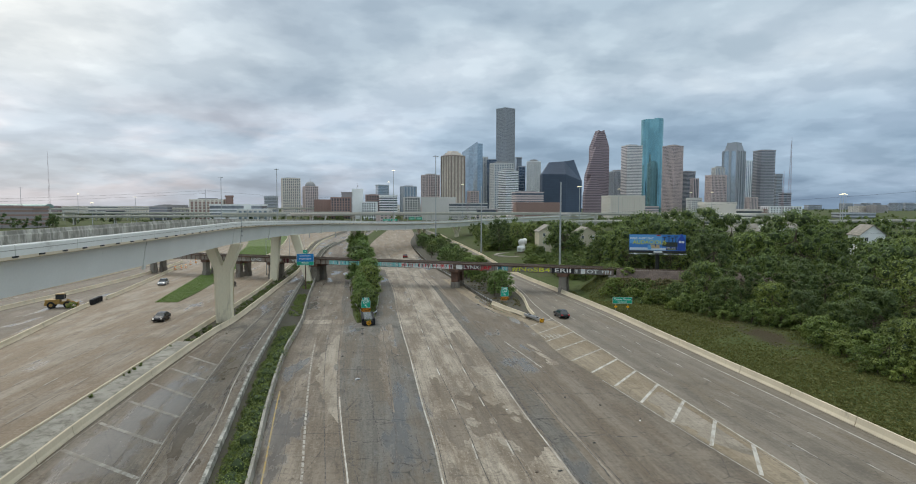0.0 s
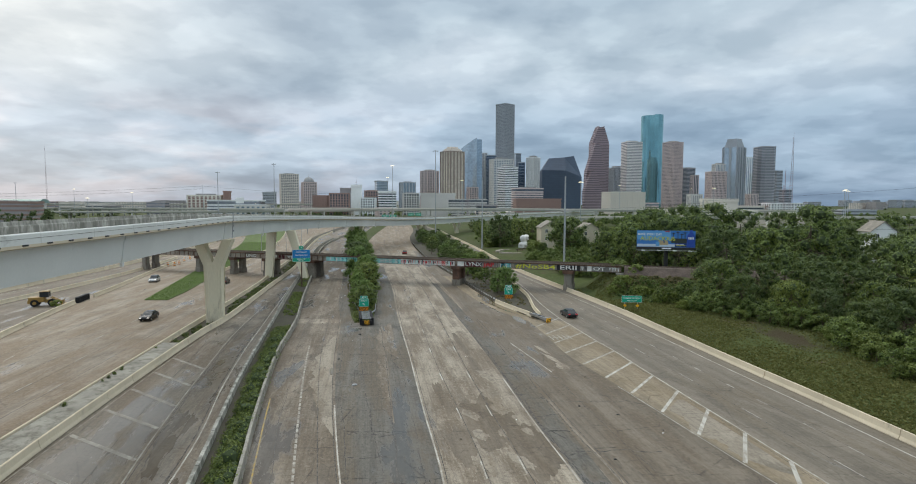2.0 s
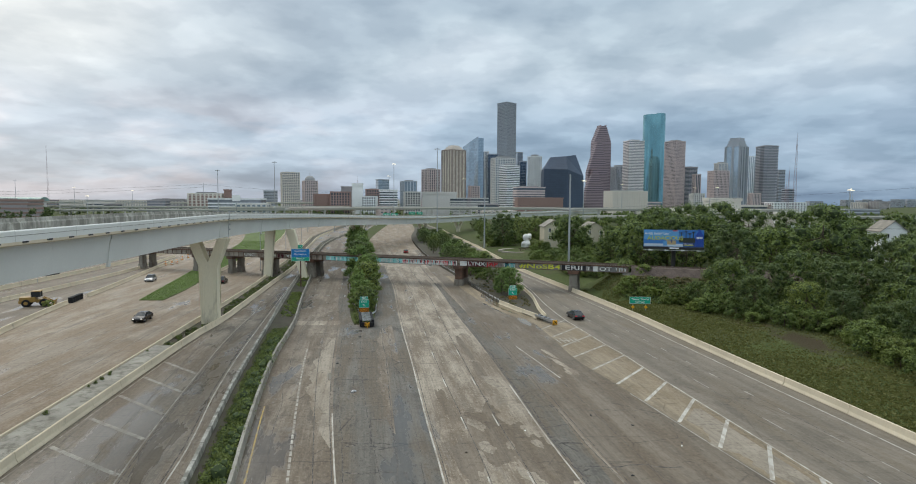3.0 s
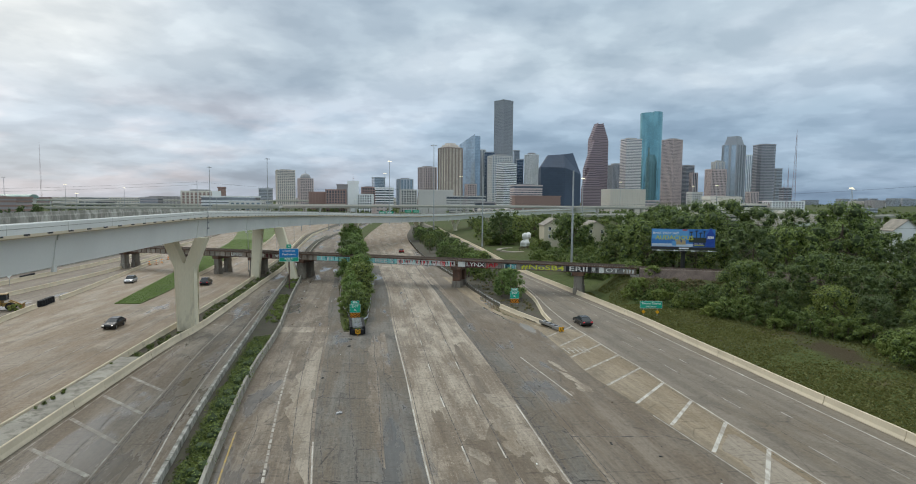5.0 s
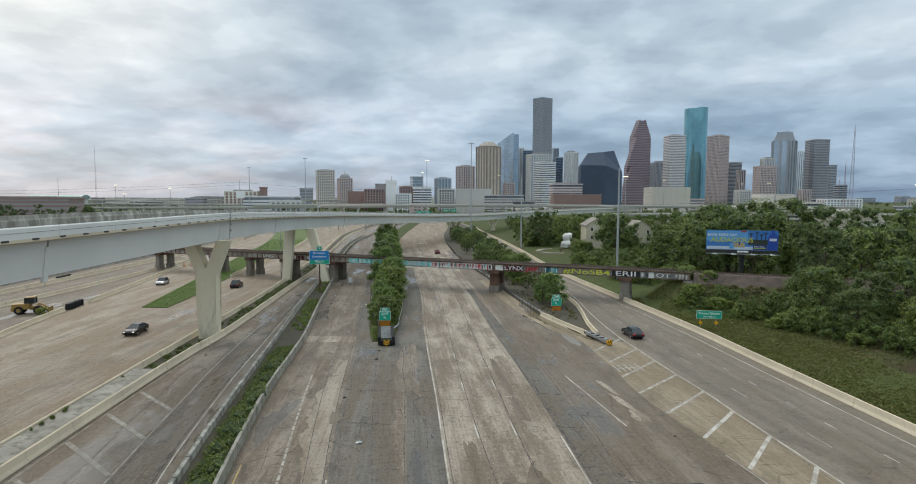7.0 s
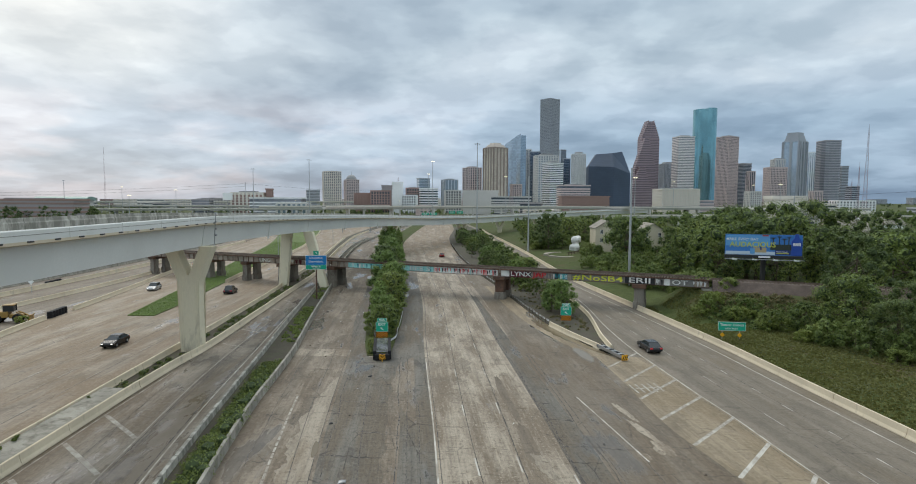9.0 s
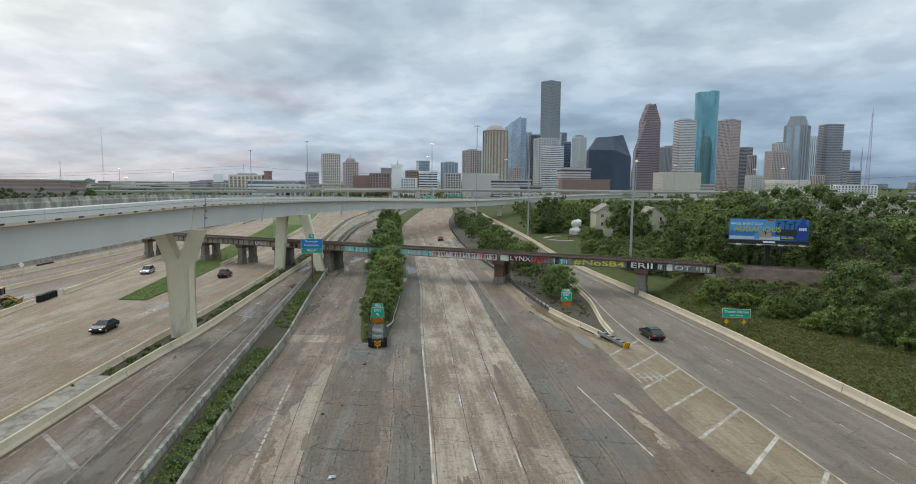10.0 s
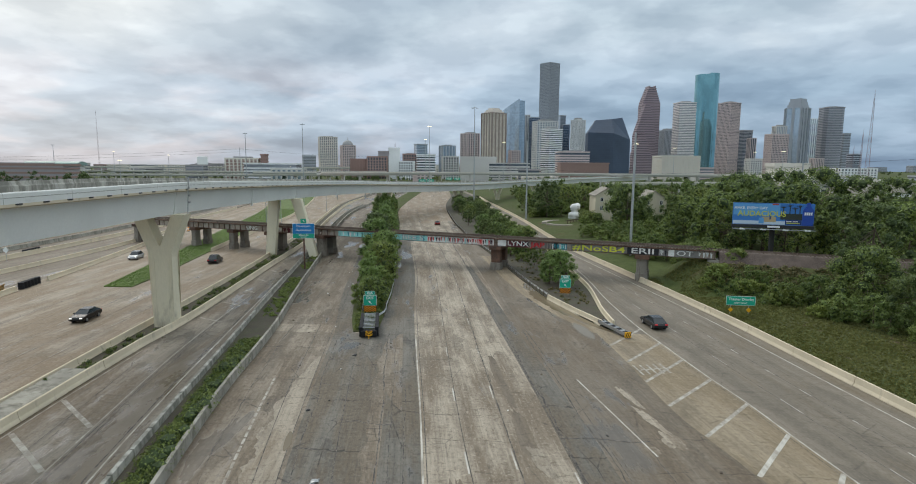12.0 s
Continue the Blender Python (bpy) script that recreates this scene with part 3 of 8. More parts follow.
def ground_height(x, y):
    edge = E_RGT(np.clip(y, -80, 620))
    off = np.clip(x - edge - 1.0, 0, None)
    z = -0.3 + 1.5 * np.clip(off / 20, 0, 1) ** 0.8 * (y < 700)
    across = np.abs(y - rail_y(x)) / 1.056
    bank = np.clip((12.5 - across) / 8.0, 0, 1) * 4.3 * np.clip((x - 33) / 6, 0, 1) * np.clip((420 - x) / 60, 0, 1)
    return np.where(bank > 0, np.maximum(z, bank + z * 0.3), z)


def make_ground():
    def steps(a, b, fine, far, grow):
        near = list(np.arange(a, b + 0.1, fine))
        lo, hi, s = [a], [b], fine
        while hi[-1] < far:
            s *= grow
            hi.append(hi[-1] + s), lo.append(lo[-1] - s)
        return np.array(lo[:0:-1] + near + hi[1:])

    xs, ys = steps(20, 120, 2.0, 4700, 1.25), steps(40, 240, 2.0, 4700, 1.25)
    gx, gy = np.meshgrid(xs, ys)
    gz = ground_height(gx.ravel(), gy.ravel()).reshape(gx.shape)
    bumpy = np.array([noise.noise(Vector((x * 0.16, y * 0.16, 0))) for x, y in zip(gx.ravel(), gy.ravel())]).reshape(gx.shape)
    gz = gz + np.where((gz > 0.2) & (gx < 200), 0.14 * bumpy, 0)
    w = len(xs)
    faces = [(j * w + i, j * w + i + 1, (j + 1) * w + i + 1, (j + 1) * w + i) for j in range(len(ys) - 1) for i in range(w - 1)]
    g = sheet("ground", np.stack([gx.ravel(), gy.ravel(), gz.ravel()], 1), faces, GRASS, smooth=True)
    tagged(g, "grassy and bare earth ground reaching the horizon", "ground", kind="structure")


make_ground()

# ---- carriageways ----
road_left = tagged(ribbon("road", E_BACK, E_WALL, -80, 620, 0.0, CONC_LEFT, across=10), "wide silt-stained concrete freeway lanes", "road", kind="structure")
road_ramp = tagged(ribbon("road", E_RAMP, E_PLL, -80, 520, 0.0, CONC_RAMP), "damp concrete slip road with worn gore stripes", "road", kind="structure")
road_main = tagged(ribbon("road", E_PLR, E_MDL, 98, 620, 0.0, CONC_MUD, ref=L_THREE), "muddy brown concrete freeway lanes beside the planted median", "road", kind="structure")
road_mid = tagged(ribbon("road", E_MDR, E_ISL, 104, 240, 0.0, CONC_ROAD, ref=L_THREE), "muddy concrete freeway lanes under the railway bridge", "road", kind="structure")
tagged(ribbon("road", E_MDR, E_ISL, 240, 620, 0.0, CONC_LEFT, ref=L_THREE), "smooth concrete freeway lanes running under the flyover", "road", kind="structure")
road_near = tagged(ribbon("road", E_PLR, L_MAINR, -80, 104, 0.002, CONC_ROAD, across=14, ref=L_THREE), "mud-streaked concrete and asphalt freeway lanes", "road", kind="structure")
road_right = tagged(ribbon("road", L_MAINR, E_RGT, -80, 104, 0.0, CONC_RIGHT, ref=L_THREE), "grey concrete ramp lanes with gore stripes", "road", kind="structure")
tagged(ribbon("road", E_ISR, E_RGT, 104, 620, 0.0, CONC_RIGHT, ref=L_THREE), "grey concrete ramp running on towards downtown", "road", kind="structure")
ribbon("outer_lanes", E_BACK.shifted(1.2), Edge((20, -62), (40, -63.5), (119, -80), (142, -84.5), (230, -105)), 20, 215, 0.006, CONC_DULL, road_left, "dark damp lanes behind the middle barrier", ref=E_BACK)
# dark asphalt strips and pale repairs
ribbon("muddy_lane", E_PLR.shifted(0.05), L_TWO.shifted(0.15), -80, 100.5, 0.006, CONC_MUD, road_near, "brown silt-covered concrete lane", ref=L_THREE)
ribbon("asphalt_strip", L_TWO.shifted(0.1), L_THREE.shifted(-0.1), -80, 100.5, 0.008, ASPHALT, road_near, "grey asphalt lane, cracked and damp", ref=L_THREE)
ribbon("dark_lane", L_FOUR.shifted(2.4), L_MAINR, -80, 104, 0.005, CONC_DULL, road_near, "dull brown-grey concrete lanes", ref=L_THREE)
ribbon("dark_lane", L_FOUR.shifted(2.4), E_ISL, 104, 250, 0.005, CONC_DULL, road_mid, "dull brown-grey concrete lanes", ref=L_THREE)
ribbon("asphalt_strip", E_MDR.shifted(-0.3), L_THREE.shifted(-0.1), 100.5, 190, 0.008, ASPHALT, road_mid, "grey asphalt shoulder beside the median", ref=L_THREE)
ribbon("asphalt_strip", Edge((100.5, -19.3), (120, -23.6), (150, -28.6), (176, -33)), E_MDL.shifted(0.3), 100.5, 176, 0.008, ASPHALT, road_main, "damp grey asphalt shoulder beside the median", ref=L_THREE)
ribbon("asphalt_strip", L_FOUR.shifted(0.15), Edge((0, 22.2), (39.4, 13.1), (60, 10.6), (71.4, 9.2), (86, 7.0), (104, 4.0), (150, -3.6)), -80, 150, 0.008, ASPHALT, road_near, "grey asphalt shoulder strip", ref=L_THREE)
ribbon("gore_ground", L_GOL.shifted(0.2), L_GOR.shifted(-0.1), 20, 103, 0.006, GORE, road_right, "yellowish silted concrete between the gore lines", ref=L_THREE)
ribbon("silt_band", E_ISL.shifted(-3.2), E_ISL.shifted(-0.05), 103, 165, 0.012, GORE, road_mid, "yellowish silt washed against the kerb", ref=L_THREE)
# lines
line("edge_line", L_TWO, -20, 60, 0.14, PAINT, road_near, 0.016)
line("edge_line", L_THREE, -20, 100, 0.14, PAINT, road_near, 0.016)
line("edge_line", L_FOUR, -20, 69, 0.14, PAINT, road_near, 0.016)
line("edge_line", L_GOR, -20, 176, 0.16, PAINT, road_right, 0.016)
line("edge_line", L_GOL, -20, 66, 0.12, PAINT_OLD, road_right, 0.016)
line("edge_line", E_RGT.shifted(-2.05), -20, 200, 0.16, PAINT, road_right, 0.016)
line("edge_line", L_RWH, -20, 160, 0.14, PAINT, road_ramp, 0.016)
line("edge_line", L_RGR, -20, 120, 0.14, PAINT_OLD, road_ramp, 0.016)
line("edge_line", L_RGL, -20, 92, 0.14, PAINT_OLD, road_ramp, 0.016)
line("edge_line", E_PLR.shifted(0.75), 10, 62, 0.14, PAINT_Y, road_near, 0.016)
line("edge_line", Edge((71.6, 13.0), (79, 11.2), (86.6, 9.3)), 71.6, 86.6, 0.14, PAINT, road_near, 0.018)
line("edge_line", E_WALL.shifted(-1.2), -20, 200, 0.14, PAINT_OLD, road_left, 0.016)
for e, (y0, y1) in ((L_DOT, (8, 85)),):
    y = y0
    while y < y1:
        line("dotted_mark", e, y, y + 0.9, 0.22, PAINT_OLD, road_near, 0.016, 1.0)
        y += 1.15
for e in (L_DASH, L_DASH2):
    for k in range(-3, 18):
        y = 43.9 + 12.19 * k + (0.8 if e is L_DASH2 else 0)
        line("lane_dash", e, y, y + 3.05, 0.13, PAINT if k < 4 else PAINT_OLD, road_near if y < 100 else road_mid, 0.016)
for k in range(-3, 9):
    y = 43.9 + 12.05 * k
    line("lane_dash", L_RD1, y, y + 3.05, 0.13, PAINT_OLD, road_right, 0.016)
    line("lane_dash", L_RD1.shifted(3.4), y + 4, y + 5.6, 0.16, PAINT_OLD, road_right, 0.016)
    line("lane_dash", L_RD1.shifted(3.4), y + 9.4, y + 11, 0.16, PAINT_OLD, road_right, 0.016)
for e in (E_WALL.shifted(-4.8), E_WALL.shifted(-8.5), E_WALL.shifted(-12.2), E_MEDW.shifted(3.6), E_MEDW.shifted(7.4)):
    for k in range(-2, 19):
        y = 40 + 12.19 * k
        if y < 124 or e(y) > -62:
            line("lane_dash", e, y, y + 3.05, 0.12, PAINT_OLD, road_left, 0.016)
# sealed seams along the lanes
for e, y1 in ((L_THREE.shifted(0.3), 330), (L_DASH.shifted(0.12), 330), (L_DASH2.shifted(0.16), 330), (L_FOUR.shifted(0.3), 330), (L_TWO.shifted(-0.25), 150), (L_TWO.shifted(3.5), 96), (L_DOT.shifted(1.9), 104), (L_FOUR.shifted(3.6), 104)):
    line("seam", e, -20, y1, 0.07, SEAL, road_near, 0.014, 2.5)
for e in (L_RD1.shifted(-0.1), L_RD1.shifted(3.5), L_GOR.shifted(-0.4)):
    line("seam", e, -20, 150, 0.06, SEAL, road_right, 0.014)
for e in (L_RGR.shifted(0.3), L_RWH.shifted(-0.35)):
    line("seam", e, -20, 130, 0.08, SEAL, road_ramp, 0.014)
for off in (4.6, 8.3, 12.0, 16, 20):
    line("seam", E_WALL.shifted(-off), -20, 120, 0.07, SEAL, road_left, 0.014)


def crack(parent, edge, y0, y1, seed, width=0.09, sway=0.35, z=0.0155):
    """A wandering open crack along the lanes, wide and thin by turns."""
    ys = np.arange(y0, y1, 0.45)
    vs, fs = [], []
    for i, y in enumerate(ys):
        x = edge(float(y)) + sway * noise.noise(Vector((y * 0.12, seed, 0))) + 0.12 * noise.noise(Vector((y * 0.9, seed, 5)))
        w = width * max(0.12, 0.7 + 0.9 * noise.noise(Vector((y * 0.35, seed, 9)))) * (0.7 + y / 160)
        vs += [(x - w / 2, y, z), (x + w / 2, y, z)]
        if i:
            fs.append((2 * i - 2, 2 * i - 1, 2 * i + 1, 2 * i))
    sheet("crack", vs, fs, SEAL, parent)


def cross_crack(parent, x0, x1, y, seed, width=0.07, z=0.0157):
    """A torn crack across a lane."""
    xs = np.arange(x0, x1, 0.3)
    vs, fs = [], []
    for i, x in enumerate(xs):
        yy = y + 0.9 * noise.noise(Vector((x * 0.3, seed, 2))) + 0.3 * noise.noise(Vector((x * 1.3, seed, 7)))
        w = width * max(0.2, 0.8 + noise.noise(Vector((x * 0.8, seed, 4))))
        vs += [(x, yy - w, z), (x, yy + w, z)]
        if i:
            fs.append((2 * i - 2, 2 * i, 2 * i + 1, 2 * i - 1))
    sheet("crack", vs, fs, SEAL, parent)


for n_, (e, y0, y1, wd) in enumerate(((L_THREE.shifted(-3.4), 30, 101, 0.11), (L_THREE.shifted(-1.4), 34, 84, 0.07), (L_TWO.shifted(0.7), 36, 98, 0.08), (L_FOUR.shifted(0.5), 30, 104, 0.13), (L_FOUR.shifted(3.1), 34, 104, 0.10), (L_DASH2.shifted(0.2), 60, 200, 0.06), (L_FOUR.shifted(6.6), 30, 76, 0.06), (L_DOT.shifted(-1.8), 40, 104, 0.07), (L_THREE.shifted(-2.5), 60, 104, 0.06), (L_FOUR.shifted(0.5), 104, 230, 0.11))):
    crack(road_near if y0 < 100 else road_mid, e, y0, y1, 3 + 7 * n_, wd)
for n_, (y, a, b) in enumerate(((47.5, 0.6, 5.2), (52.3, 1.0, 4.6), (58.4, 0.4, 5.6), (71.0, 0.4, 3.2), (75.6, 2.6, 5.8), (83.5, 0.8, 5.0), (43.0, 0.5, 5.8), (90.5, 0.6, 3.0))):
    cross_crack(road_near, L_TWO(y) + a, L_TWO(y) + a + b, y, n_ + 2)
for n_, (y, a, b) in enumerate(((48.6, 0.2, 9.0), (61.0, 3.0, 8.4), (74.0, 0.3, 7.0), (57.0, 0.2, 2.8))):
    cross_crack(road_near, L_FOUR(y) + a, L_FOUR(y) + a + b, y, n_ + 22)
for n_, (e, y0, y1) in enumerate(((L_RGR.shifted(0.6), 30, 130), (L_RWH.shifted(-0.4), 30, 140), (L_RGR.shifted(-3.0), 36, 88))):
    crack(road_ramp, e, y0, y1, 61 + 5 * n_, 0.07)


def stripe(parent, xa, ya, xb, yb, width, material, z=0.016):
    d = Vector((xb - xa, yb - ya, 0)).normalized()
    n = Vector((d.y, -d.x, 0)) * width / 2
    a, b = Vector((xa, ya, z)), Vector((xb, yb, z))
    sheet("gore_stripe", [a + n, b + n, b - n, a - n], [(0, 1, 2, 3)], material, parent)


# gore stripes on the right, from the crash cushion towards the viewer
for k in range(13):
    yr = 105.2 - 5.85 * k
    yl = yr - 7.2 + 0.12 * k
    stripe(road_right, L_GOL(yl) + 0.3, yl, L_GOR(yr) - 0.1, yr, 0.36, PAINT if k > 4 else PAINT_OLD)
# and on the slip road to the left
for k in range(8):
    yl = 78.0 - 6.4 * k
    yr = yl - 4.9 - 0.25 * (k % 3)
    stripe(road_ramp, L_RGL(yl) + 0.2, yl, L_RGR(yr) - 0.2, yr, 0.42, PAINT_OLD)
for k in range(9):
    stripe(road_ramp, E_RAMP(104 + 9 * k) + 0.9, 106 + 9 * k, L_RWH(104 + 9 * k) - 2.2, 104 + 9 * k, 0.3, PAINT_OLD)
# faded word on the gore
for k in range(5):
    stripe(road_right, 16.4 + 0.75 * k, 88.4 + 0.2 * k, 16.0 + 0.75 * k, 91.2 + 0.2 * k, 0.22, PAINT_OLD, 0.015)
    stripe(road_right, 16.2 + 0.75 * k, 89.6 + 0.2 * k, 16.9 + 0.75 * k, 90.1 + 0.2 * k, 0.2, PAINT_OLD, 0.0155)


def puddle(x, y, a, b, turn, seed, label="shallow muddy puddle on the pavement"):
    r = random.Random(seed)
    bm = bmesh.new()
    pts = []
    for s in np.linspace(0, 2 * math.pi, 30, endpoint=False):
        k = 1 + 0.28 * noise.noise(Vector((math.cos(s) * 1.3, math.sin(s) * 1.3, seed))) + r.uniform(-0.05, 0.05)
        px, py = a * k * math.cos(s), b * k * math.sin(s)
        pts.append(bm.verts.new((x + px * math.cos(turn) - py * math.sin(turn), y + px * math.sin(turn) + py * math.cos(turn), 0.026)))
    bm.faces.new(pts)
    tagged(part("puddle", bm, WATER), label, "puddle", kind="structure")


def lane_uv(vs):
    return [(v[0] - L_THREE(float(v[1])) + 40, v[1] + 25) for v in vs]


def pool(edge, y0, y1, width, seed, label, material=None, parent=None, z=0.026, taper=0.5):
    """Standing water along the foot of a kerb, wide in the middle and ragged on its open side."""
    ys = np.arange(y0, y1, 0.5)
    vs, fs = [], []
    for i, y in enumerate(ys):
        s = (y - y0) / (y1 - y0)
        w = width * (math.sin(math.pi * s) ** taper + 0.02) * (1 + 0.45 * noise.noise(Vector((y * 0.35, seed, 0))) + 0.2 * noise.noise(Vector((y * 1.3, seed, 4))))
        x = edge(float(y))
        vs += [(x - w, y, z), (x, y, z)]
        if i:
            k = 2 * i
            fs.append((k - 2, k - 1, k + 1, k))
    if parent:
        return sheet("silt_patch", vs, fs, material, parent, uvs=lane_uv(vs))
    return tagged(sheet("puddle", vs, fs, WATER), label, "puddle", kind="structure")


def stain(x, y, a, b, turn, seed, material, parent, z):
    """A lobed island of dried silt or damp on the lanes."""
    vs = []
    for s in np.linspace(0, 2 * math.pi, 64, endpoint=False):
        c = Vector((math.cos(s), math.sin(s), seed * 3.7))
        k = 1 + 0.5 * noise.noise(c * 1.1) + 0.3 * noise.noise(c * 2.6) + 0.14 * noise.noise(c * 7)
        px, py = a * k * math.cos(s), b * k * math.sin(s)
        vs.append((x + px * math.cos(turn) - py * math.sin(turn), y + px * math.sin(turn) + py * math.cos(turn), z))
    return sheet("silt_patch", vs, [tuple(range(64))], material, parent, uvs=lane_uv(vs))


# damp tongues and pale dried islands on the middle lanes
for k, (x, y, a, b) in enumerate(((4.0, 55.5, 2.9, 6.5), (7.3, 50.5, 2.0, 6.0), (1.2, 50, 1.0, 4.5), (-1.0, 63, 0.6, 5.0), (3.4, 74, 0.7, 5.0), (1.6, 86, 0.5, 6.0))):
    stain(x, y, a, b, 0.15, k + 1, CONC_DAMP, road_near, 0.0086 + 0.0003 * k)
for k, (x, y, a, b) in enumerate(((4.7, 63.0, 0.9, 2.6), (5.3, 58.6, 0.75, 1.5), (2.1, 57.4, 0.55, 1.6), (6.9, 56.0, 0.5, 1.2), (2.9, 52.2, 0.7, 1.3), (7.4, 53.0, 0.45, 1.0), (5.0, 52.6, 0.4, 0.9), (4.3, 70.5, 0.5, 2.2), (6.0, 47.0, 0.6, 1.6), (3.3, 46.5, 0.6, 1.8))):
    stain(x, y, a, b, 0.12 + 0.2 * (k % 3), k + 11, PATCH, road_near, 0.0111 + 0.00025 * k)
pool(L_TWO.shifted(-0.25), 52, 92, 2.5, 9, "", PATCH, road_near, 0.0104, 0.8)
pool(L_TWO.shifted(-0.2), 30, 47, 2.9, 12, "", CONC_DAMP, road_near, 0.0107, 0.4)
pool(L_THREE.shifted(-1.6), 78, 101, 2.2, 10, "", CONC_MUD, road_near, 0.0104, 0.7)
pool(L_THREE.shifted(-3.2), 55, 99, 1.3, 13, "", CONC_MUD, road_near, 0.0108, 0.6)
for k, (x, y, a, b) in enumerate(((14.9, 74.2, 0.8, 1.5), (14.2, 77.8, 0.45, 2.4), (13.5, 82.6, 0.35, 2.6), (12.9, 72.6, 0.5, 0.6))):
    stain(x, y, a, b, 0.25, k + 41, CONC_ROAD, road_near, 0.0104 + 0.0003 * k)
pool(L_FOUR.shifted(3.4), 36, 62, 0.3, 17, "", PATCH, road_near, 0.0109, 0.4)
pool(L_GOR.shifted(-1.0), 44, 62, 3.4, 15, "", PATCH, road_right, 0.0105, 0.6)
pool(L_RWH.shifted(0.2), 62, 98, 2.6, 11, "", WET_SILT, road_ramp, 0.0105, 0.7)
pool(L_RGR.shifted(2.2), 40, 84, 2.2, 16, "", CONC_MUD, road_ramp, 0.0088, 0.8)


pool(E_ISL.shifted(-0.1), 103, 134, 1.9, 1, "long brown pool along the island's kerb")
pool(E_MDL.shifted(-0.5), 138, 172, 1.0, 3, "broken film of water beside the median")
puddle(12.7, 104.0, 0.8, 3.6, 0.2, 12, "broad shallow pool before the crash cushion")
puddle(-33.5, 178, 0.8, 4, 0.2, 3), puddle(-19.4, 152, 0.5, 5, 0.16, 5)
puddle(45.0, 69.5, 1.5, 0.6, 0.3, 7, "small puddle in the rough grass"), puddle(-15.0, 72, 0.3, 1.6, 0.2, 8)

# islands, verges and planting strips, each a kerbed slab of soil
tagged(ribbon("verge", E_MDL, E_MDR, 101, 520, 0.10, GRASS, thick=0.25), "kerbed grass median between the carriageways", "verge", kind="structure")
tagged(ribbon("verge", E_ISL, E_ISR, 105.5, 470, 0.14, SOIL, thick=0.25), "muddy planted island beside the ramp", "verge", kind="structure")
tagged(ribbon("verge", E_PLL, E_PLR, -60, 520, 0.12, SOIL, thick=0.25), "narrow soil strip overgrown with weeds", "verge", kind="structure")
tagged(ribbon("wall_cap", E_WALL.shifted(0.26), E_RAMP.shifted(-0.3), -60, 84, 0.70, BARRIER_OLD, thick=0.6), "stained concrete cap filling the gap between two walls", "wall", kind="structure")
tagged(ribbon("verge", E_WALL, E_RAMP, 84, 500, 0.10, SOIL, thick=0.25), "soil strip between two concrete walls", "verge", kind="structure")
E_GRL = Edge((123.5, -66.5), (139, -70.2), (153, -73.5), (176, -79), (213, -88), (287, -106), (420, -150))
E_GRR = Edge((123.5, -61.5), (137, -63.2), (152, -66), (183, -71.2), (262, -83), (350, -103), (420, -122))
tagged(ribbon("verge", E_GRL, E_GRR, 124, 420, 0.16, LAWN, thick=0.25), "green mown grass island between freeway lanes", "verge", kind="structure")

# ---- concrete barriers ----
barrier("barrier_right", "cream concrete barrier along the ramp's outer edge", E_RGT.shifted(0.1), -30, 420, BARRIER, 9.0, gap=0.07, tall=1.1)
barrier("barrier_ramp", "pale concrete wall beside the slip road", E_RAMP, 37, 400, BARRIER, 6.1, tall=1.1)
barrier("barrier_left", "pale concrete wall along the wide freeway lanes", E_WALL, -60, 330, BARRIER, 6.1)
barrier("barrier_planter", "weathered grey concrete wall along the weed strip", E_PLR.shifted(-0.15), -30, 330, BARRIER_OLD, 6.1, [(-0.16, 0), (-0.14, 0.95), (0.14, 0.95), (0.2, 0)], tall=1.0)
barrier("barrier_planter_inner", "whitewashed broken low wall beside the weed strip", E_PLL.shifted(0.1), -30, 108, STAIN, 3.4, [(-0.22, 0), (-0.16, 0.72), (0.16, 0.72), (0.22, 0)], gap=0.12)
barrier("barrier_planter_far", "low concrete wall between ramp and freeway", E_PLL, 108, 330, BARRIER_OLD, 6.1)
barrier("barrier_west", "cream concrete barrier between freeway lanes", E_MEDW, -20, 119.5, BARRIER, 6.1)
barrier("barrier_west_far", "cream concrete barrier running to the railway", E_MEDW, 128, 200, BARRIER, 6.1)
barrier("barrier_west_outer", "pale concrete barrier of the outer lanes", Edge((40, -90), (113, -93.6), (141, -94), (171, -96), (230, -106)), 40, 215, BARRIER, 6.1)
barrier("barrier_far_outer", "grey concrete wall behind the outer lanes", E_BACK.shifted(0.5), 30, 300, BARRIER, 6.1, tall=1.2)
barrier("barrier_far_service", "low grey concrete wall of a service road", E_BACK.shifted(-9), 60, 300, BARRIER_OLD, 6.1, tall=1.2)
tagged(ribbon("road", E_BACK.shifted(-26), E_BACK.shifted(-1), 20, 420, -0.02, CONC_DULL), "damp concrete service road behind the barriers", "road", kind="structure")
barrier("barrier_service_edge", "cream concrete wall behind the service road", E_BACK.shifted(-17), 60, 320, BARRIER, 6.1, tall=1.1)
barrier("barrier_grass", "short concrete barrier edging the grass island", E_GRR.shifted(0.2), 165, 400, BARRIER, 6.1)
barrier("barrier_island_left", "low cream wall at the island's nose", Edge((106.5, 15.6), (114, 12.6), (121.5, 9.9)), 106.5, 121.5, BARRIER, 5.0, tall=0.9)
barrier("barrier_island_right", "low cream wall along the island by the ramp", E_ISR.shifted(-0.15), 106.5, 150, BARRIER, 5.0, tall=0.9)
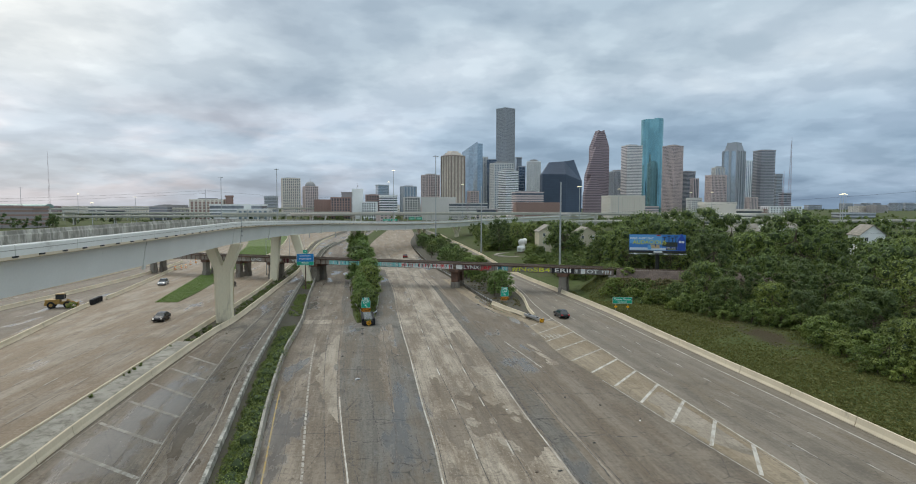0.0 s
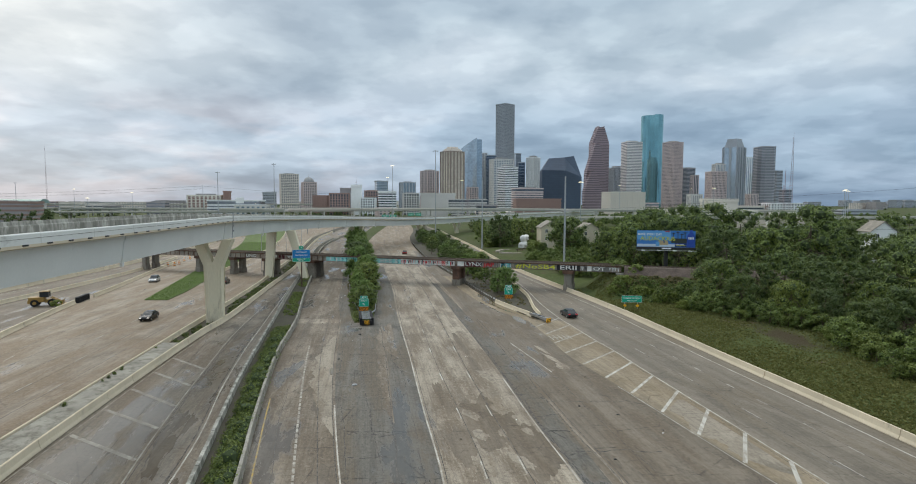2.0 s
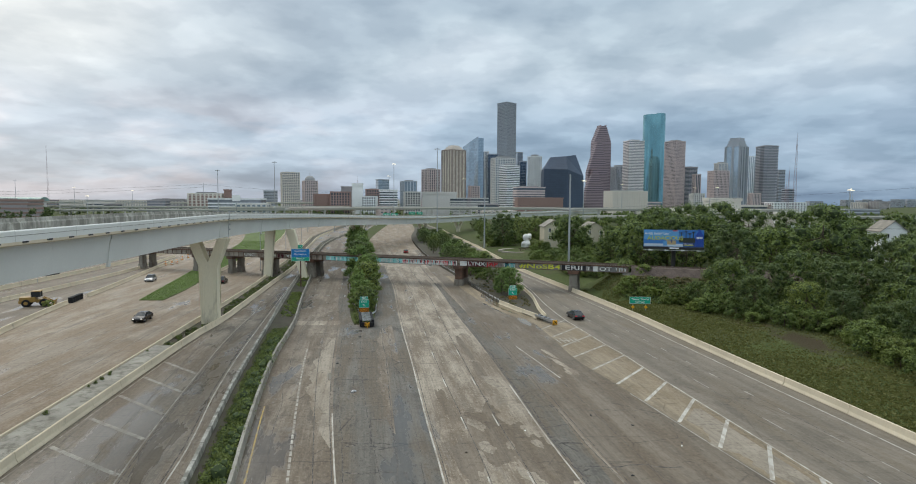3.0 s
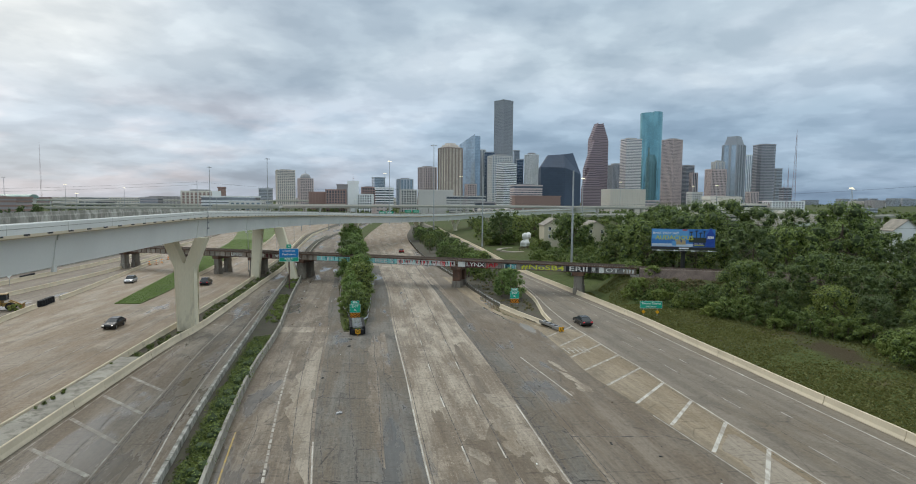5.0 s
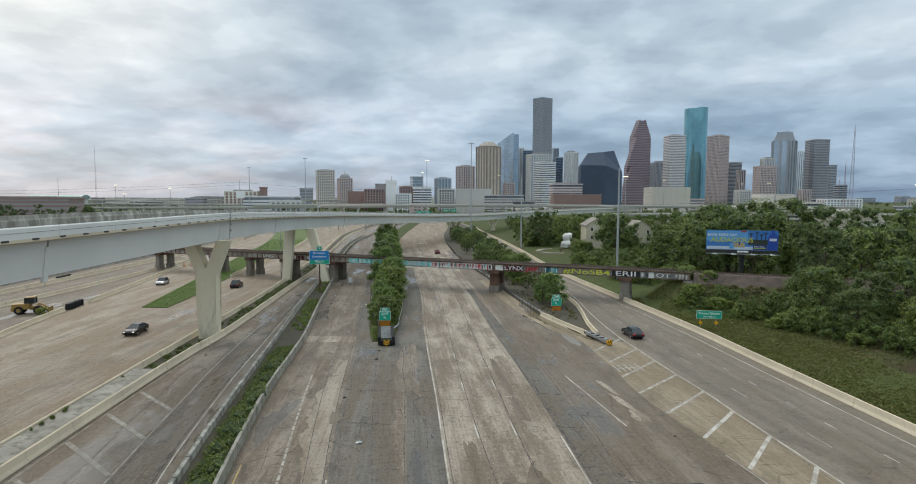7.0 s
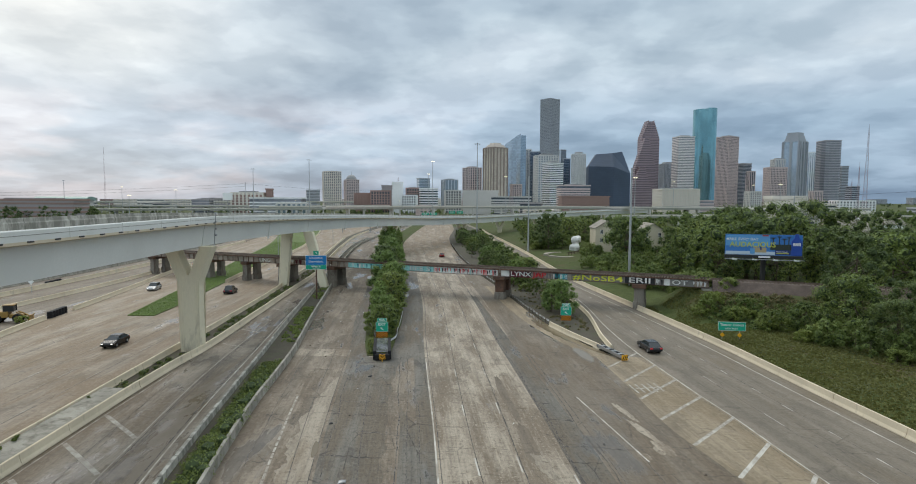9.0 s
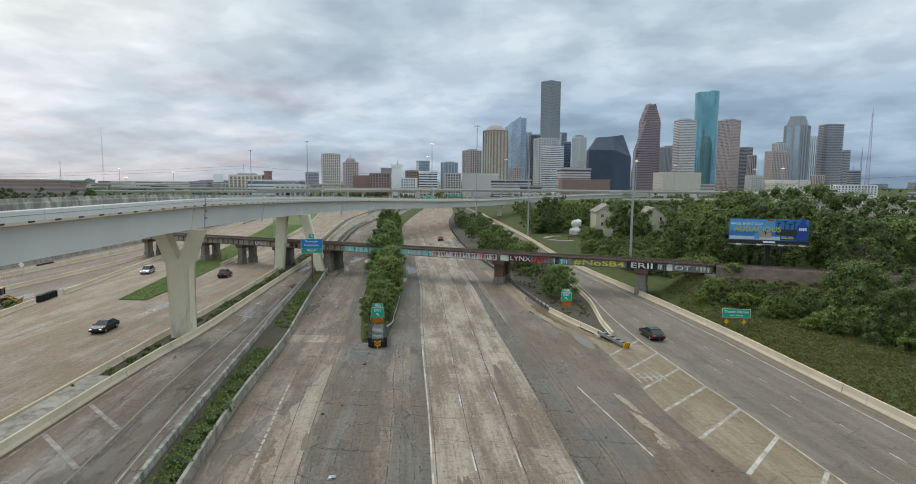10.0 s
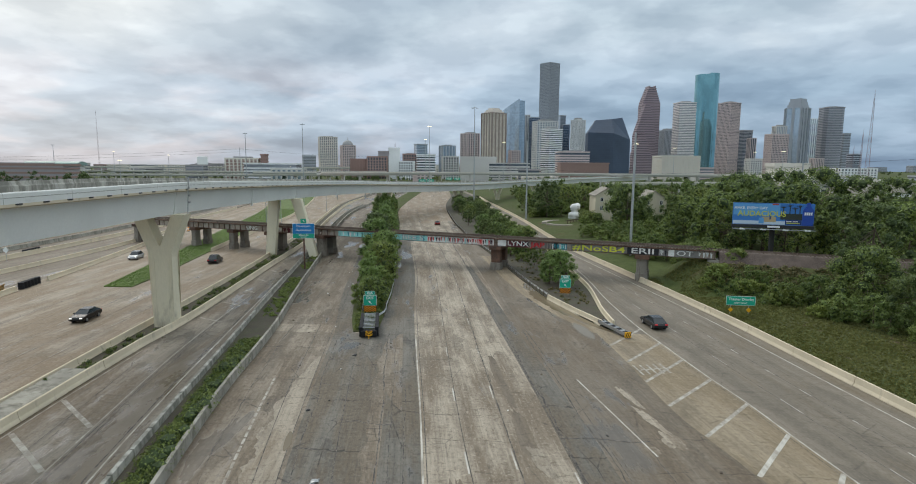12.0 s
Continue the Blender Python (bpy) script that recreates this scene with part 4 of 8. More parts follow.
barrier("barrier_island_far", "concrete wall between the far lanes and ramp", E_ISR.shifted(-0.1), 170, 420, BARRIER, 8.0)


def guardrail(name, label, edge, y0, y1, z=0.14):
    """Corrugated steel beam on posts."""
    top = thing(name, label=label, category="guardrail", kind="structure")
    bm = bmesh.new()
    wave = [(0.05, 0.42), (0.12, 0.49), (0.05, 0.57), (0.12, 0.65), (0.05, 0.73), (0.03, 0.73), (0.09, 0.65), (0.03, 0.57), (0.09, 0.49), (0.03, 0.42)]
    ys = np.arange(y0, y1 + 0.1, 1.9)
    sweep(bm, [(edge(float(y)), y, z) for y in ys], wave)
    part("beam", bm, STEEL, top)
    for y in ys:
        bm = bmesh.new()
        x = edge(float(y))
        box(bm, x - 0.09, x + 0.03, y - 0.06, y + 0.06, 0, z + 0.76)
        part("post", bm, BARK, top)


guardrail("guardrail_median_right", "grey corrugated guardrail round the median's nose", Edge((106.5, -15.0), (109, -14.5), (113.3, -15.0), (120, -15.6), (130.6, -16.9), (145.4, -19.2), (176, -23.8), (240, -33.4)), 107, 215)
guardrail("guardrail_median_left", "grey corrugated guardrail along the median", Edge((109, -17.6), (115, -19.2), (120.6, -21.2), (130, -23.2), (176, -30.3)), 109.5, 150)
guardrail("guardrail_island", "grey guardrail along the island under the bridge", E_ISL.shifted(0.1), 122, 300)

# ---- the curved flyover ----
FLYC = Edge((-90, -34, 19.5), (0, -35.6, 19.5), (35, -36.3, 19.5), (52, -37.8, 19.5), (68, -39.4, 19.5), (81, -40.9, 19.5), (102, -43.6, 19.4), (130, -46.8, 18.8), (165, -49.3, 17.9), (200, -49.0, 17.0), (234, -45.5, 16.0), (270, -38, 14.8), (308, -27, 13.6), (374, -3, 12.4), (446, 32, 12.4), (520, 78, 12.8), (640, 165, 13.2))


def fly_point(y, off=0.0, dz=0.0):
    x, z = FLYC.all(y)[0]
    x2, _ = FLYC.all(y + 1.0)[0]
    d = Vector((x2 - x, 1.0, 0)).normalized()
    return Vector((x + d.y * off, y - d.x * off, z + dz)), math.degrees(math.atan2(-d.x, d.y))


def fly_line(y0, y1, step):
    return [fly_point(float(y))[0] for y in np.linspace(y0, y1, max(2, int((y1 - y0) / step)))]


flyover = thing("flyover", label="pale concrete curved flyover ramp on Y-shaped piers", category="flyover", kind="structure")
HALF = 4.75
bm = bmesh.new()
sweep(bm, fly_line(-90, 640, 6), [(-HALF, -1.32), (HALF, -1.32), (HALF, -1.55), (3.9, -1.72), (-3.9, -1.72), (-HALF, -1.55)])
part("deck", bm, BARRIER, flyover)
cuts = [-90, -40, 0, 32, 62, 101, 133, 163, 198, 232, 268, 306, 340, 373, 410, 446, 500, 560, 640]
for y0, y1 in zip(cuts[:-1], cuts[1:]):
    bm = bmesh.new()
    sweep(bm, fly_line(y0 + 0.12, y1 - 0.12, 5), [(-3.85, -1.72), (3.85, -1.72), (3.4, -4.55), (-3.4, -4.55)])
    part("girder", bm, FLY_WEB, flyover)
    for off in (-3.95, 3.95):
        bm = bmesh.new()
        p, yaw = fly_point(y1)
        box(bm, off - 0.12, off + 0.12, -0.25, 0.25, -4.55, -1.72, Matrix.Translation(p) @ pose(0, 0, 0, 0, 0, yaw) @ pose(0, 0, 0, 0, 7 if off > 0 else -7, 0))
        part("bearing_rib", bm, FLY_WEB, flyover)
y = -90.0
while y < 640:
    e = min(y + (8.0 if y < 240 else 25.0), 640)
    for side, mt in ((1, FLY), (-1, STAIN)):
        bm = bmesh.new()
        prof = [(HALF - 0.42, -1.32), (HALF, -1.32), (HALF, -0.53), (HALF - 0.06, -0.45), (HALF - 0.26, -0.45), (HALF - 0.30, -0.8), (HALF - 0.42, -0.95)]
        sweep(bm, [fly_point(float(s))[0] for s in np.linspace(y + 0.02, e - 0.02, 4)], [(side * a, b + (0.45 if side < 0 and b > -1.0 else 0)) for a, b in prof])
        part("parapet", bm, mt, flyover)
    y = e
y = -20.0
while y < 330:      # scuppers below the parapet
    p, yaw = fly_point(y, HALF)
    bm = bmesh.new()
    box(bm, -0.1, 0.06, -0.34, 0.34, -1.43, -1.31, Matrix.Translation(p) @ pose(0, 0, 0, 0, 0, yaw))
    part("scupper", bm, DARK, flyover)
    y += 3.05 if y < 170 else 4.5
bm = bmesh.new()
for y0, y1 in ((-60, 330),):
    sweep(bm, [fly_point(float(s), HALF + 0.012, -0.86)[0] for s in np.linspace(y0, y1, 90)], [(-0.02, -0.02), (0.004, -0.02), (0.004, 0.02), (-0.02, 0.02)])
part("groove", bm, STAIN, flyover)
bm = bmesh.new()
sweep(bm, fly_line(-90, 640, 6), [(-HALF + 0.45, -1.30), (HALF - 0.45, -1.30), (HALF - 0.45, -1.315), (-HALF + 0.45, -1.315)])
part("roadway", bm, plain("flyover_roadway", (0.36, 0.35, 0.33), 0.15, 0.6, 0.8), flyover)


def y_pier(x, y, yaw, top, spread=3.4, thick=1.8, stem=2.65, crotch=None):
    """A column that forks into two flared arms under the girder."""
    crotch = crotch if crotch is not None else top - 4.0
    pier = thing("flyover_pier", pose(x, y, 0, 0, 0, yaw), label="tall cream concrete Y-shaped pier under the flyover", category="pier", group="flyover piers", kind="structure")
    h, t = stem / 2, thick / 2
    bm = bmesh.new()
    prof = [(-h, -0.1), (h, -0.1), (h, crotch - 1.6), (h + 0.15, crotch - 0.9), (spread, top), (spread - 1.7, top), (0.1, crotch), (-0.1, crotch), (-spread + 1.7, top), (-spread, top), (-h - 0.15, crotch - 0.9), (-h, crotch - 1.6)]
    fr, bk = [bm.verts.new((a, -t, b)) for a, b in prof], [bm.verts.new((a, t, b)) for a, b in prof]
    n = len(prof)
    for i in range(n):
        bm.faces.new((fr[i], fr[(i + 1) % n], bk[(i + 1) % n], bk[i]))
    bm.faces.new(fr[::-1]), bm.faces.new(bk)
    bmesh.ops.triangulate(bm, faces=[f for f in bm.faces if len(f.verts) > 4])
    part("column", bm, PIER, pier)
    for s in (-1, 1):
        bm = bmesh.new()
        box(bm, s * (h - 0.42) - 0.10, s * (h - 0.42) + 0.10, -t - 0.06, -t + 0.05, 0.6, crotch - 1.5)
        part("rib", bm, PIER, pier)
    return pier


y_pier(-41.9, 101.6, 3, 14.85)
for yy in (-2, 254, 337, 391, 446, 560):
    p, yaw = fly_point(float(yy))
    y_pier(p.x, p.y, yaw, p.z - 4.6, stem=2.2, thick=1.6)


def leg(x, y, xt, yt, top, w):
    bm = bmesh.new()
    lo, hi = [], []
    for (cx, cy, z, ww), ring in (((x, y, -0.1, w * 0.8), lo), ((xt, yt, top, w), hi)):
        for a, b in ((-1, -1), (1, -1), (1, 1), (-1, 1)):
            ring.append(bm.verts.new((cx + a * ww / 2, cy + b * 0.75, z)))
    for i in range(4):
        bm.faces.new((lo[i], lo[(i + 1) % 4], hi[(i + 1) % 4], hi[i]))
    bm.faces.new(lo[::-1]), bm.faces.new(hi)
    bmesh.ops.bevel(bm, geom=bm.edges[:], offset=0.08, segments=1, affect="EDGES")
    ob = part("flyover_leg", bm, PIER)
    tagged(ob, "slanting cream concrete leg under the flyover", "pier", "flyover piers", "structure")


leg(-51.2, 160.6, -51.0, 163, 13.4, 2.6)
leg(-40.6, 159.6, -45.4, 162.4, 13.42, 2.4)

# sign, box and pipe on the flyover's edge near the first pier
bm = bmesh.new()
for dz in (0.3, -0.9, -1.9, -2.8):
    box(bm, -0.06, 0.12, -0.16, 0.16, dz - 0.12, dz + 0.12)
tube(bm, (0.05, 0, 0.4), (-0.25, 0, -4.3), 0.06, sides=6)
p, yaw = fly_point(102.5, HALF + 0.02)
pipe = part("drain_pipe", bm, STEEL)
pipe.matrix_world = Matrix.Translation(p + Vector((0, 0, -0.3))) @ pose(0, 0, 0, 0, 0, yaw)
tagged(pipe, "grey drain pipe strapped to the flyover joint", "pipe")
board = thing("ramp_sign", label="white sign board on a bracket at the flyover's parapet", category="sign")
p, yaw = fly_point(108.0, HALF - 0.1)
board.matrix_world = Matrix.Translation(p)
bm = bmesh.new()
tube(bm, (0, 0, -1.0), (0, 0, 1.9), 0.05, sides=6)
part("post", bm, STEEL, board)
bm = bmesh.new()
box(bm, -0.75, 0.75, -0.04, 0.04, 1.9, 3.0, bevel=0.02)
part("panel", bm, SIGN_W, board)

# ---- the railway bridge with its painted girders ----
RAILDIR = Vector((1, -0.34, 0)).normalized()
RAILYAW = math.degrees(math.atan2(-0.34, 1))


def on_rail(x, off=0.0, z=0.0):
    return Vector((x, rail_y(x), z)) + Vector((0.34, 1, 0)).normalized() * off


def girder_span(x0, x1, label, step=1.75):
    span = thing("railway_span", Matrix.Translation(on_rail(x0)) @ pose(0, 0, 0, 0, 0, RAILYAW), label=label, category="bridge", group="railway bridge spans", kind="structure")
    length = (on_rail(x1) - on_rail(x0)).length
    for side in (-2.4, 2.4):
        bm = bmesh.new()
        box(bm, 0.1, length - 0.1, side - 0.02, side + 0.02, 5.08, 6.35)
        part("web", bm, GRIME, span)
        for z in (5.0, 6.35):
            bm = bmesh.new()
            box(bm, 0.05, length - 0.05, side - 0.24, side + 0.24, z, z + 0.1)
            part("flange", bm, RUST, span)
        n = max(1, int(length / step))
        for k in range(n + 1):
            bm = bmesh.new()
            x = 0.2 + (length - 0.4) * k / n
            box(bm, x - 0.035, x + 0.035, side - 0.23, side + 0.23, 5.1, 6.35)
            part("stiffener", bm, RUST, span)
    bm = bmesh.new()
    x = 0.3
    while x < length:
        box(bm, x, x + 0.24, -2.45, 2.45, 6.46, 6.66)
        x += 0.55
    tagged(part("sleepers", bm, BARK, span), kind="stuff")
    for side in (-0.72, 0.72):
        bm = bmesh.new()
        box(bm, 0, length, side - 0.04, side + 0.04, 6.68, 6.84)
        part("rail", bm, RAIL, span)
    bm = bmesh.new()
    box(bm, 0, length, -2.95, -2.72, 6.46, 6.6)
    part("walkway_edge", bm, RUST, span)
    return span


span_e = girder_span(2.6, 41.5, "rusty plate-girder railway span covered in graffiti, resting on piers")
span_m = girder_span(-38.5, 2.3, "rusty plate-girder railway span over the freeway, painted with graffiti")
span_w = girder_span(-52.5, -38.8, "short rusty railway span beside the flyover legs")
span_v = girder_span(-96, -52.8, "rusty railway girder span over the wide freeway")


PIER_DARK = plain("pier_grimy_concrete", (0.25, 0.225, 0.19), 0.3, 1.2, 0.9, dirt=(0.12, 0.09, 0.07), dirt_at=0.55, stretch=(1, 1, 0.4))


def rail_pier(x, label="grimy concrete bridge pier with rusty cap", w=2.6):
    pier = thing("railway_pier", Matrix.Translation(on_rail(x)) @ pose(0, 0, 0, 0, 0, RAILYAW), label=label, category="pier", group="railway piers", kind="structure")
    steel = 0 < x < 10
    for s in (-1.9, 1.9):
        bm = bmesh.new()
        box(bm, -w * 0.36, w * 0.36, s - 0.8, s + 0.8, 1.5, 4.3, bevel=0.06)
        part("column", bm, RUST if steel else PIER_DARK, pier)
        bm = bmesh.new()
        box(bm, -w * 0.42, w * 0.42, s - 0.95, s + 0.95, -0.1, 1.55, bevel=0.08)
        part("plinth", bm, PIER_DARK, pier)
    bm = bmesh.new()
    box(bm, -w / 2, w / 2, -3.1, 3.1, 4.25, 5.0, bevel=0.05)
    part("cap", bm, RUST, pier)
    return pier


for x in (2.4, 29.6, -38.6, -52.6, -64, -76, -96):
    rail_pier(x, w=2.6 if x > -60 else 2.0)
bm = bmesh.new()
box(bm, 40.2, 42.0, -3.2, 3.2, -0.2, 4.9)
ab = part("railway_abutment", bm, BARRIER_OLD)
ab.matrix_world = Matrix.Translation(on_rail(41)) @ pose(0, 0, 0, 0, 0, RAILYAW) @ pose(-41, 0, 0)
tagged(ab, "grimy concrete abutment at the end of the railway span", "abutment", kind="structure")
bm = bmesh.new()
pts = [on_rail(float(x), 0, 0) for x in np.linspace(42, 330, 60)]
sweep(bm, pts, [(-4.9, 3.5), (-2.0, 6.35), (2.0, 6.35), (4.9, 3.5)])
tagged(part("ballast_bed", bm, BALLAST), "brown stone ballast bed of the railway on its bank", "railway", kind="structure")
for off in (-0.72, 0.72):
    bm = bmesh.new()
    sweep(bm, [on_rail(float(x), off) for x in np.linspace(41.3, 330, 60)], [(-0.04, 6.45), (-0.04, 6.6), (0.04, 6.6), (0.04, 6.45)])
    tagged(part("railway_rail", bm, RAIL), "rusty steel rail lying on the ballast bed", "rail", "railway track")
bm = bmesh.new()
for x in np.linspace(42, 200, 260):
    p = on_rail(float(x))
    box(bm, -0.12, 0.12, -1.3, 1.3, 6.3, 6.45, Matrix.Translation(p) @ pose(0, 0, 0, 0, 0, RAILYAW))
tagged(part("railway_sleepers", bm, BARK), "dark wooden sleepers on the ballast bed", "sleepers", "railway track", "stuff")

# ---- downtown ----


def glass_surface(name, base, rough=0.12, grid=(3.2, 3.9), frame=0.5, vary=0.5, metal=0.55):
    """Curtain glass: panes that differ a little, in a faint lattice, at real size."""
    if name in MATS:
        return MATS[name]
    k = Nodes(name)
    sep = k.n("SeparateXYZ")
    k.nt.links.new(k.coords("Object"), sep.inputs[0])
    side = k.math("ADD", sep.outputs[0], sep.outputs[1])
    cu, cv = k.math("FLOOR", k.math("DIVIDE", side, grid[0])), k.math("FLOOR", k.math("DIVIDE", sep.outputs[2], grid[1]))
    cell = k.n("CombineXYZ")
    k.put(cell.inputs[0], cu), k.put(cell.inputs[1], cv)
    wn = k.n("TexWhiteNoise")
    wn.noise_dimensions = "2D"
    k.nt.links.new(cell.outputs[0], wn.inputs["Vector"])
    broad = k.noise(k.coords("Object", (0.02, 0.02, 0.012)), 1.0, 3)
    c = k.mix(k.ramp(wn.outputs["Value"], (0.0, 0.0), (1.0, vary)), base, tint(base, 0.45))
    c = k.mix(k.ramp(broad, (0.4, 0.0), (0.65, 0.5)), c, tint(base, 1.5))
    fv = k.math("FRACT", k.math("DIVIDE", sep.outputs[2], grid[1]))
    c = k.mix(k.math("MULTIPLY", k.math("LESS_THAN", fv, 0.2), frame), c, tint(base, 0.35))
    MATS[name] = k.done(c, rough, metal, 0.6)
    return MATS[name]


# most glass and wall colours below include the paling of distance haze
GL_DARK = glass_surface("glass_dark", (0.146, 0.170, 0.199))
GL_NAVY = glass_surface("glass_navy", (0.076, 0.111, 0.164), 0.1, frame=0.25)
GL_SLATE = glass_surface("glass_slate", (0.049, 0.073, 0.117), 0.65, frame=0.15, vary=0.25, metal=0.0)
GL_BLUE = glass_surface("glass_blue", (0.35, 0.44, 0.52))
GL_PALE = glass_surface("glass_pale", (0.50, 0.565, 0.625), 0.08, frame=0.2)
GL_TEAL = glass_surface("glass_teal", (0.20, 0.38, 0.41), 0.05, frame=0.12, vary=0.2, metal=0.8)
GL_GREY = glass_surface("glass_grey", (0.339, 0.357, 0.392), 0.25)
GL_RED = glass_surface("glass_russet", (0.252, 0.199, 0.216), 0.2)
GL_SAND = glass_surface("sand_wall", (0.66, 0.58, 0.50), 0.7, (2.2, 3.5), 0.2, 0.45, 0.0)
C_BAY = plain("dark_bay", (0.34, 0.27, 0.235), 0.15, 0.2, 0.5, bump=0)
C_GREY = plain("tower_grey", (0.404, 0.427, 0.468), 0.1, 0.02, 0.6, bump=0)
C_TAN = plain("tower_tan", (0.76, 0.68, 0.61), 0.1, 0.03, 0.8, bump=0)
C_CREAM = plain("tower_cream", (0.725, 0.679, 0.608), 0.1, 0.03, 0.8, bump=0)
C_WHITE = plain("tower_white", (0.860, 0.860, 0.860), 0.08, 0.03, 0.75, bump=0)
C_SHELL = plain("tower_shell", (0.772, 0.708, 0.684), 0.08, 0.03, 0.75, bump=0)
C_PINK = plain("tower_pink", (0.620, 0.503, 0.486), 0.1, 0.03, 0.6, bump=0)
C_RED = plain("tower_red_granite", (0.316, 0.234, 0.252), 0.12, 0.03, 0.5, bump=0)
C_BRICK = plain("brick_far", (0.35, 0.23, 0.20), 0.15, 0.05, 0.85, bump=0)
C_BROWN = plain("tower_brown", (0.363, 0.333, 0.339), 0.1, 0.03, 0.5, bump=0)
C_STONE = plain("block_grey", (0.643, 0.620, 0.591), 0.12, 0.04, 0.85, bump=0)
C_ROOF = plain("roof_grey", (0.328, 0.328, 0.328), 0.2, 0.1, 0.9, bump=0)


def square(w, d):
    return [(-w / 2, -d / 2), (w / 2, -d / 2), (w / 2, d / 2), (-w / 2, d / 2)]


def grown(outline, k):
    """The outline moved outwards by k, about its middle."""
    out = []
    for x, y in outline:
        r = math.hypot(x, y)
        out.append((x * (1 + k * 1.3 / r), y * (1 + k * 1.3 / r)))
    return out


def bands(bm, outline, z0, z1, floor, height, proud):
    """Storey bands that stand proud of the glass."""
    o = grown(outline, proud)
    z = z0
    while z + height < z1:
        prism(bm, o, z, z + height)
        z += floor


def piers(bm, outline, z0, z1, pitch, width, proud):
    """Upright piers set along every side."""
    n = len(outline)
    for i in range(n):
        a, b = Vector(outline[i]), Vector(outline[(i + 1) % n])
        side = (b - a).length
        count = max(1, round(side / pitch))
        d = (b - a).normalized()
        turn = Matrix(((d.x, d.y, 0, 0), (d.y, -d.x, 0, 0), (0, 0, 1, 0), (0, 0, 0, 1)))
        for k in range(count + 1):
            c = a + (b - a) * k / count
            vs = box(bm, -width / 2, width / 2, -0.2, proud, z0, z1)
            for v in vs:
                v.co = Matrix.Translation((c.x, c.y, 0)) @ turn @ v.co


def tower(label, x0, x1, y, top, glass, trim=None, style="bands", rot=0.0, aspect=1.0, floor=4.0, solid=1.6, pitch=5.0, crown=0.0, outline=None, name="tower", roof=C_ROOF):
    """An office block: glazed body, storey bands or upright piers standing proud of it, a roof slab and plant room."""
    a = radians(abs(rot))
    span = x1 - x0
    w = (span - 1.0) / (math.cos(a) + aspect * math.sin(a))
    shape = outline or square(w, w * aspect)
    t = thing(name, pose((x0 + x1) / 2, y, 0, 0, 0, rot), label=label, category="building", group="downtown buildings")
    bm = bmesh.new()
    prism(bm, shape, -0.2, top)
    part("wall", bm, glass, t)
    if trim and style in ("bands", "both"):
        bm = bmesh.new()
        bands(bm, shape, 3.0, top, floor, solid, 0.45)
        tagged(part("spandrel", bm, trim, t), kind="stuff")
    if trim and style in ("piers", "both"):
        bm = bmesh.new()
        piers(bm, shape, -0.1, top + 0.2, pitch, pitch * 0.38, 0.75)
        tagged(part("facade_pier", bm, trim, t), kind="stuff")
    bm = bmesh.new()
    prism(bm, grown(shape, 0.9), top, top + max(1.6, floor * 0.5))
    part("roof", bm, trim or roof, t)
    if crown:
        bm = bmesh.new()
        prism(bm, [(p[0] * 0.55, p[1] * 0.55) for p in shape], top, top + crown)
        part("plant_room", bm, roof, t)
    return t


def ring(r, n, squash=1.0):
    return [(r * math.cos(s), r * squash * math.sin(s)) for s in np.linspace(0, 2 * math.pi, n, endpoint=False)]


tower("long brick building beyond the freeway", -500, -408, 560, 19, C_BROWN, C_BRICK, "bands", 8, 0.3, 4.2, 1.8, 5.0, 3)
station = thing("station_hall", pose(-470, 620, 0, 0, 0, 8), label="station hall with a long rounded green roof", category="building", group="downtown buildings")
bm = bmesh.new()
box(bm, -26, 26, -7, 7, -0.2, 19.5)
part("wall", bm, C_STONE, station)
bm = bmesh.new()
arch = [(9.5 * math.cos(a), 19.5 + 4.2 * math.sin(a)) for a in np.linspace(0, math.pi, 11)]
ends = [[bm.verts.new((x, a, b)) for a, b in arch] for x in (-28, 28)]
for i in range(10):
    bm.faces.new((ends[0][i], ends[0][i + 1], ends[1][i + 1], ends[1][i]))
bm.faces.new(ends[0]), bm.faces.new(ends[1])
part("roof", bm, plain("green_roof_sheet", (0.22, 0.33, 0.30), 0.15, 0.3, 0.5), station, "rounded green sheet roof")
tower("long brick loft block with pale window bays", -412, -360, 900, 30, C_BRICK, C_CREAM, "both", 6, 0.4, 4.2, 0.9, 6.0, 4)
tower("narrow dark brick stair tower", -358, -347, 900, 36, C_BRICK, C_BRICK, "bands", 6, 1, 4.5, 2.0)
tower("low pale modern building with ribbon windows", -345, -270, 820, 22, GL_GREY, C_WHITE, "bands", 4, 0.4, 4.2, 2.2)
tower("glass-fronted low office block", -292, -250, 780, 15, GL_BLUE, C_STONE, "piers", 0, 0.4, 4, 1, 7)
tower("dark grey banded office block", -499, -455, 1500, 45, GL_GREY, C_GREY, "bands", 20, 1)
tower("tan apartment tower with punched windows", -392, -344, 1300, 83, GL_GREY, C_TAN, "both", 22, 0.8, 3.6, 1.4, 4.2, 3)
domed = tower("pinkish brick tower with stepped corners under a grey dome", -369, -327, 1400, 68, GL_GREY, C_PINK, "both", 25, 1, 3.8, 1.5, 4.6)
bm = bmesh.new()
bmesh.ops.create_uvsphere(bm, u_segments=16, v_segments=8, radius=13, matrix=Matrix.Translation((0, 0, 70)) @ Matrix.Diagonal((1, 1, 0.95, 1)))
tube(bm, (0, 0, 80), (0, 0, 90), 0.7, 0.2)
part("dome", bm, C_ROOF, domed, "grey ribbed dome", True)
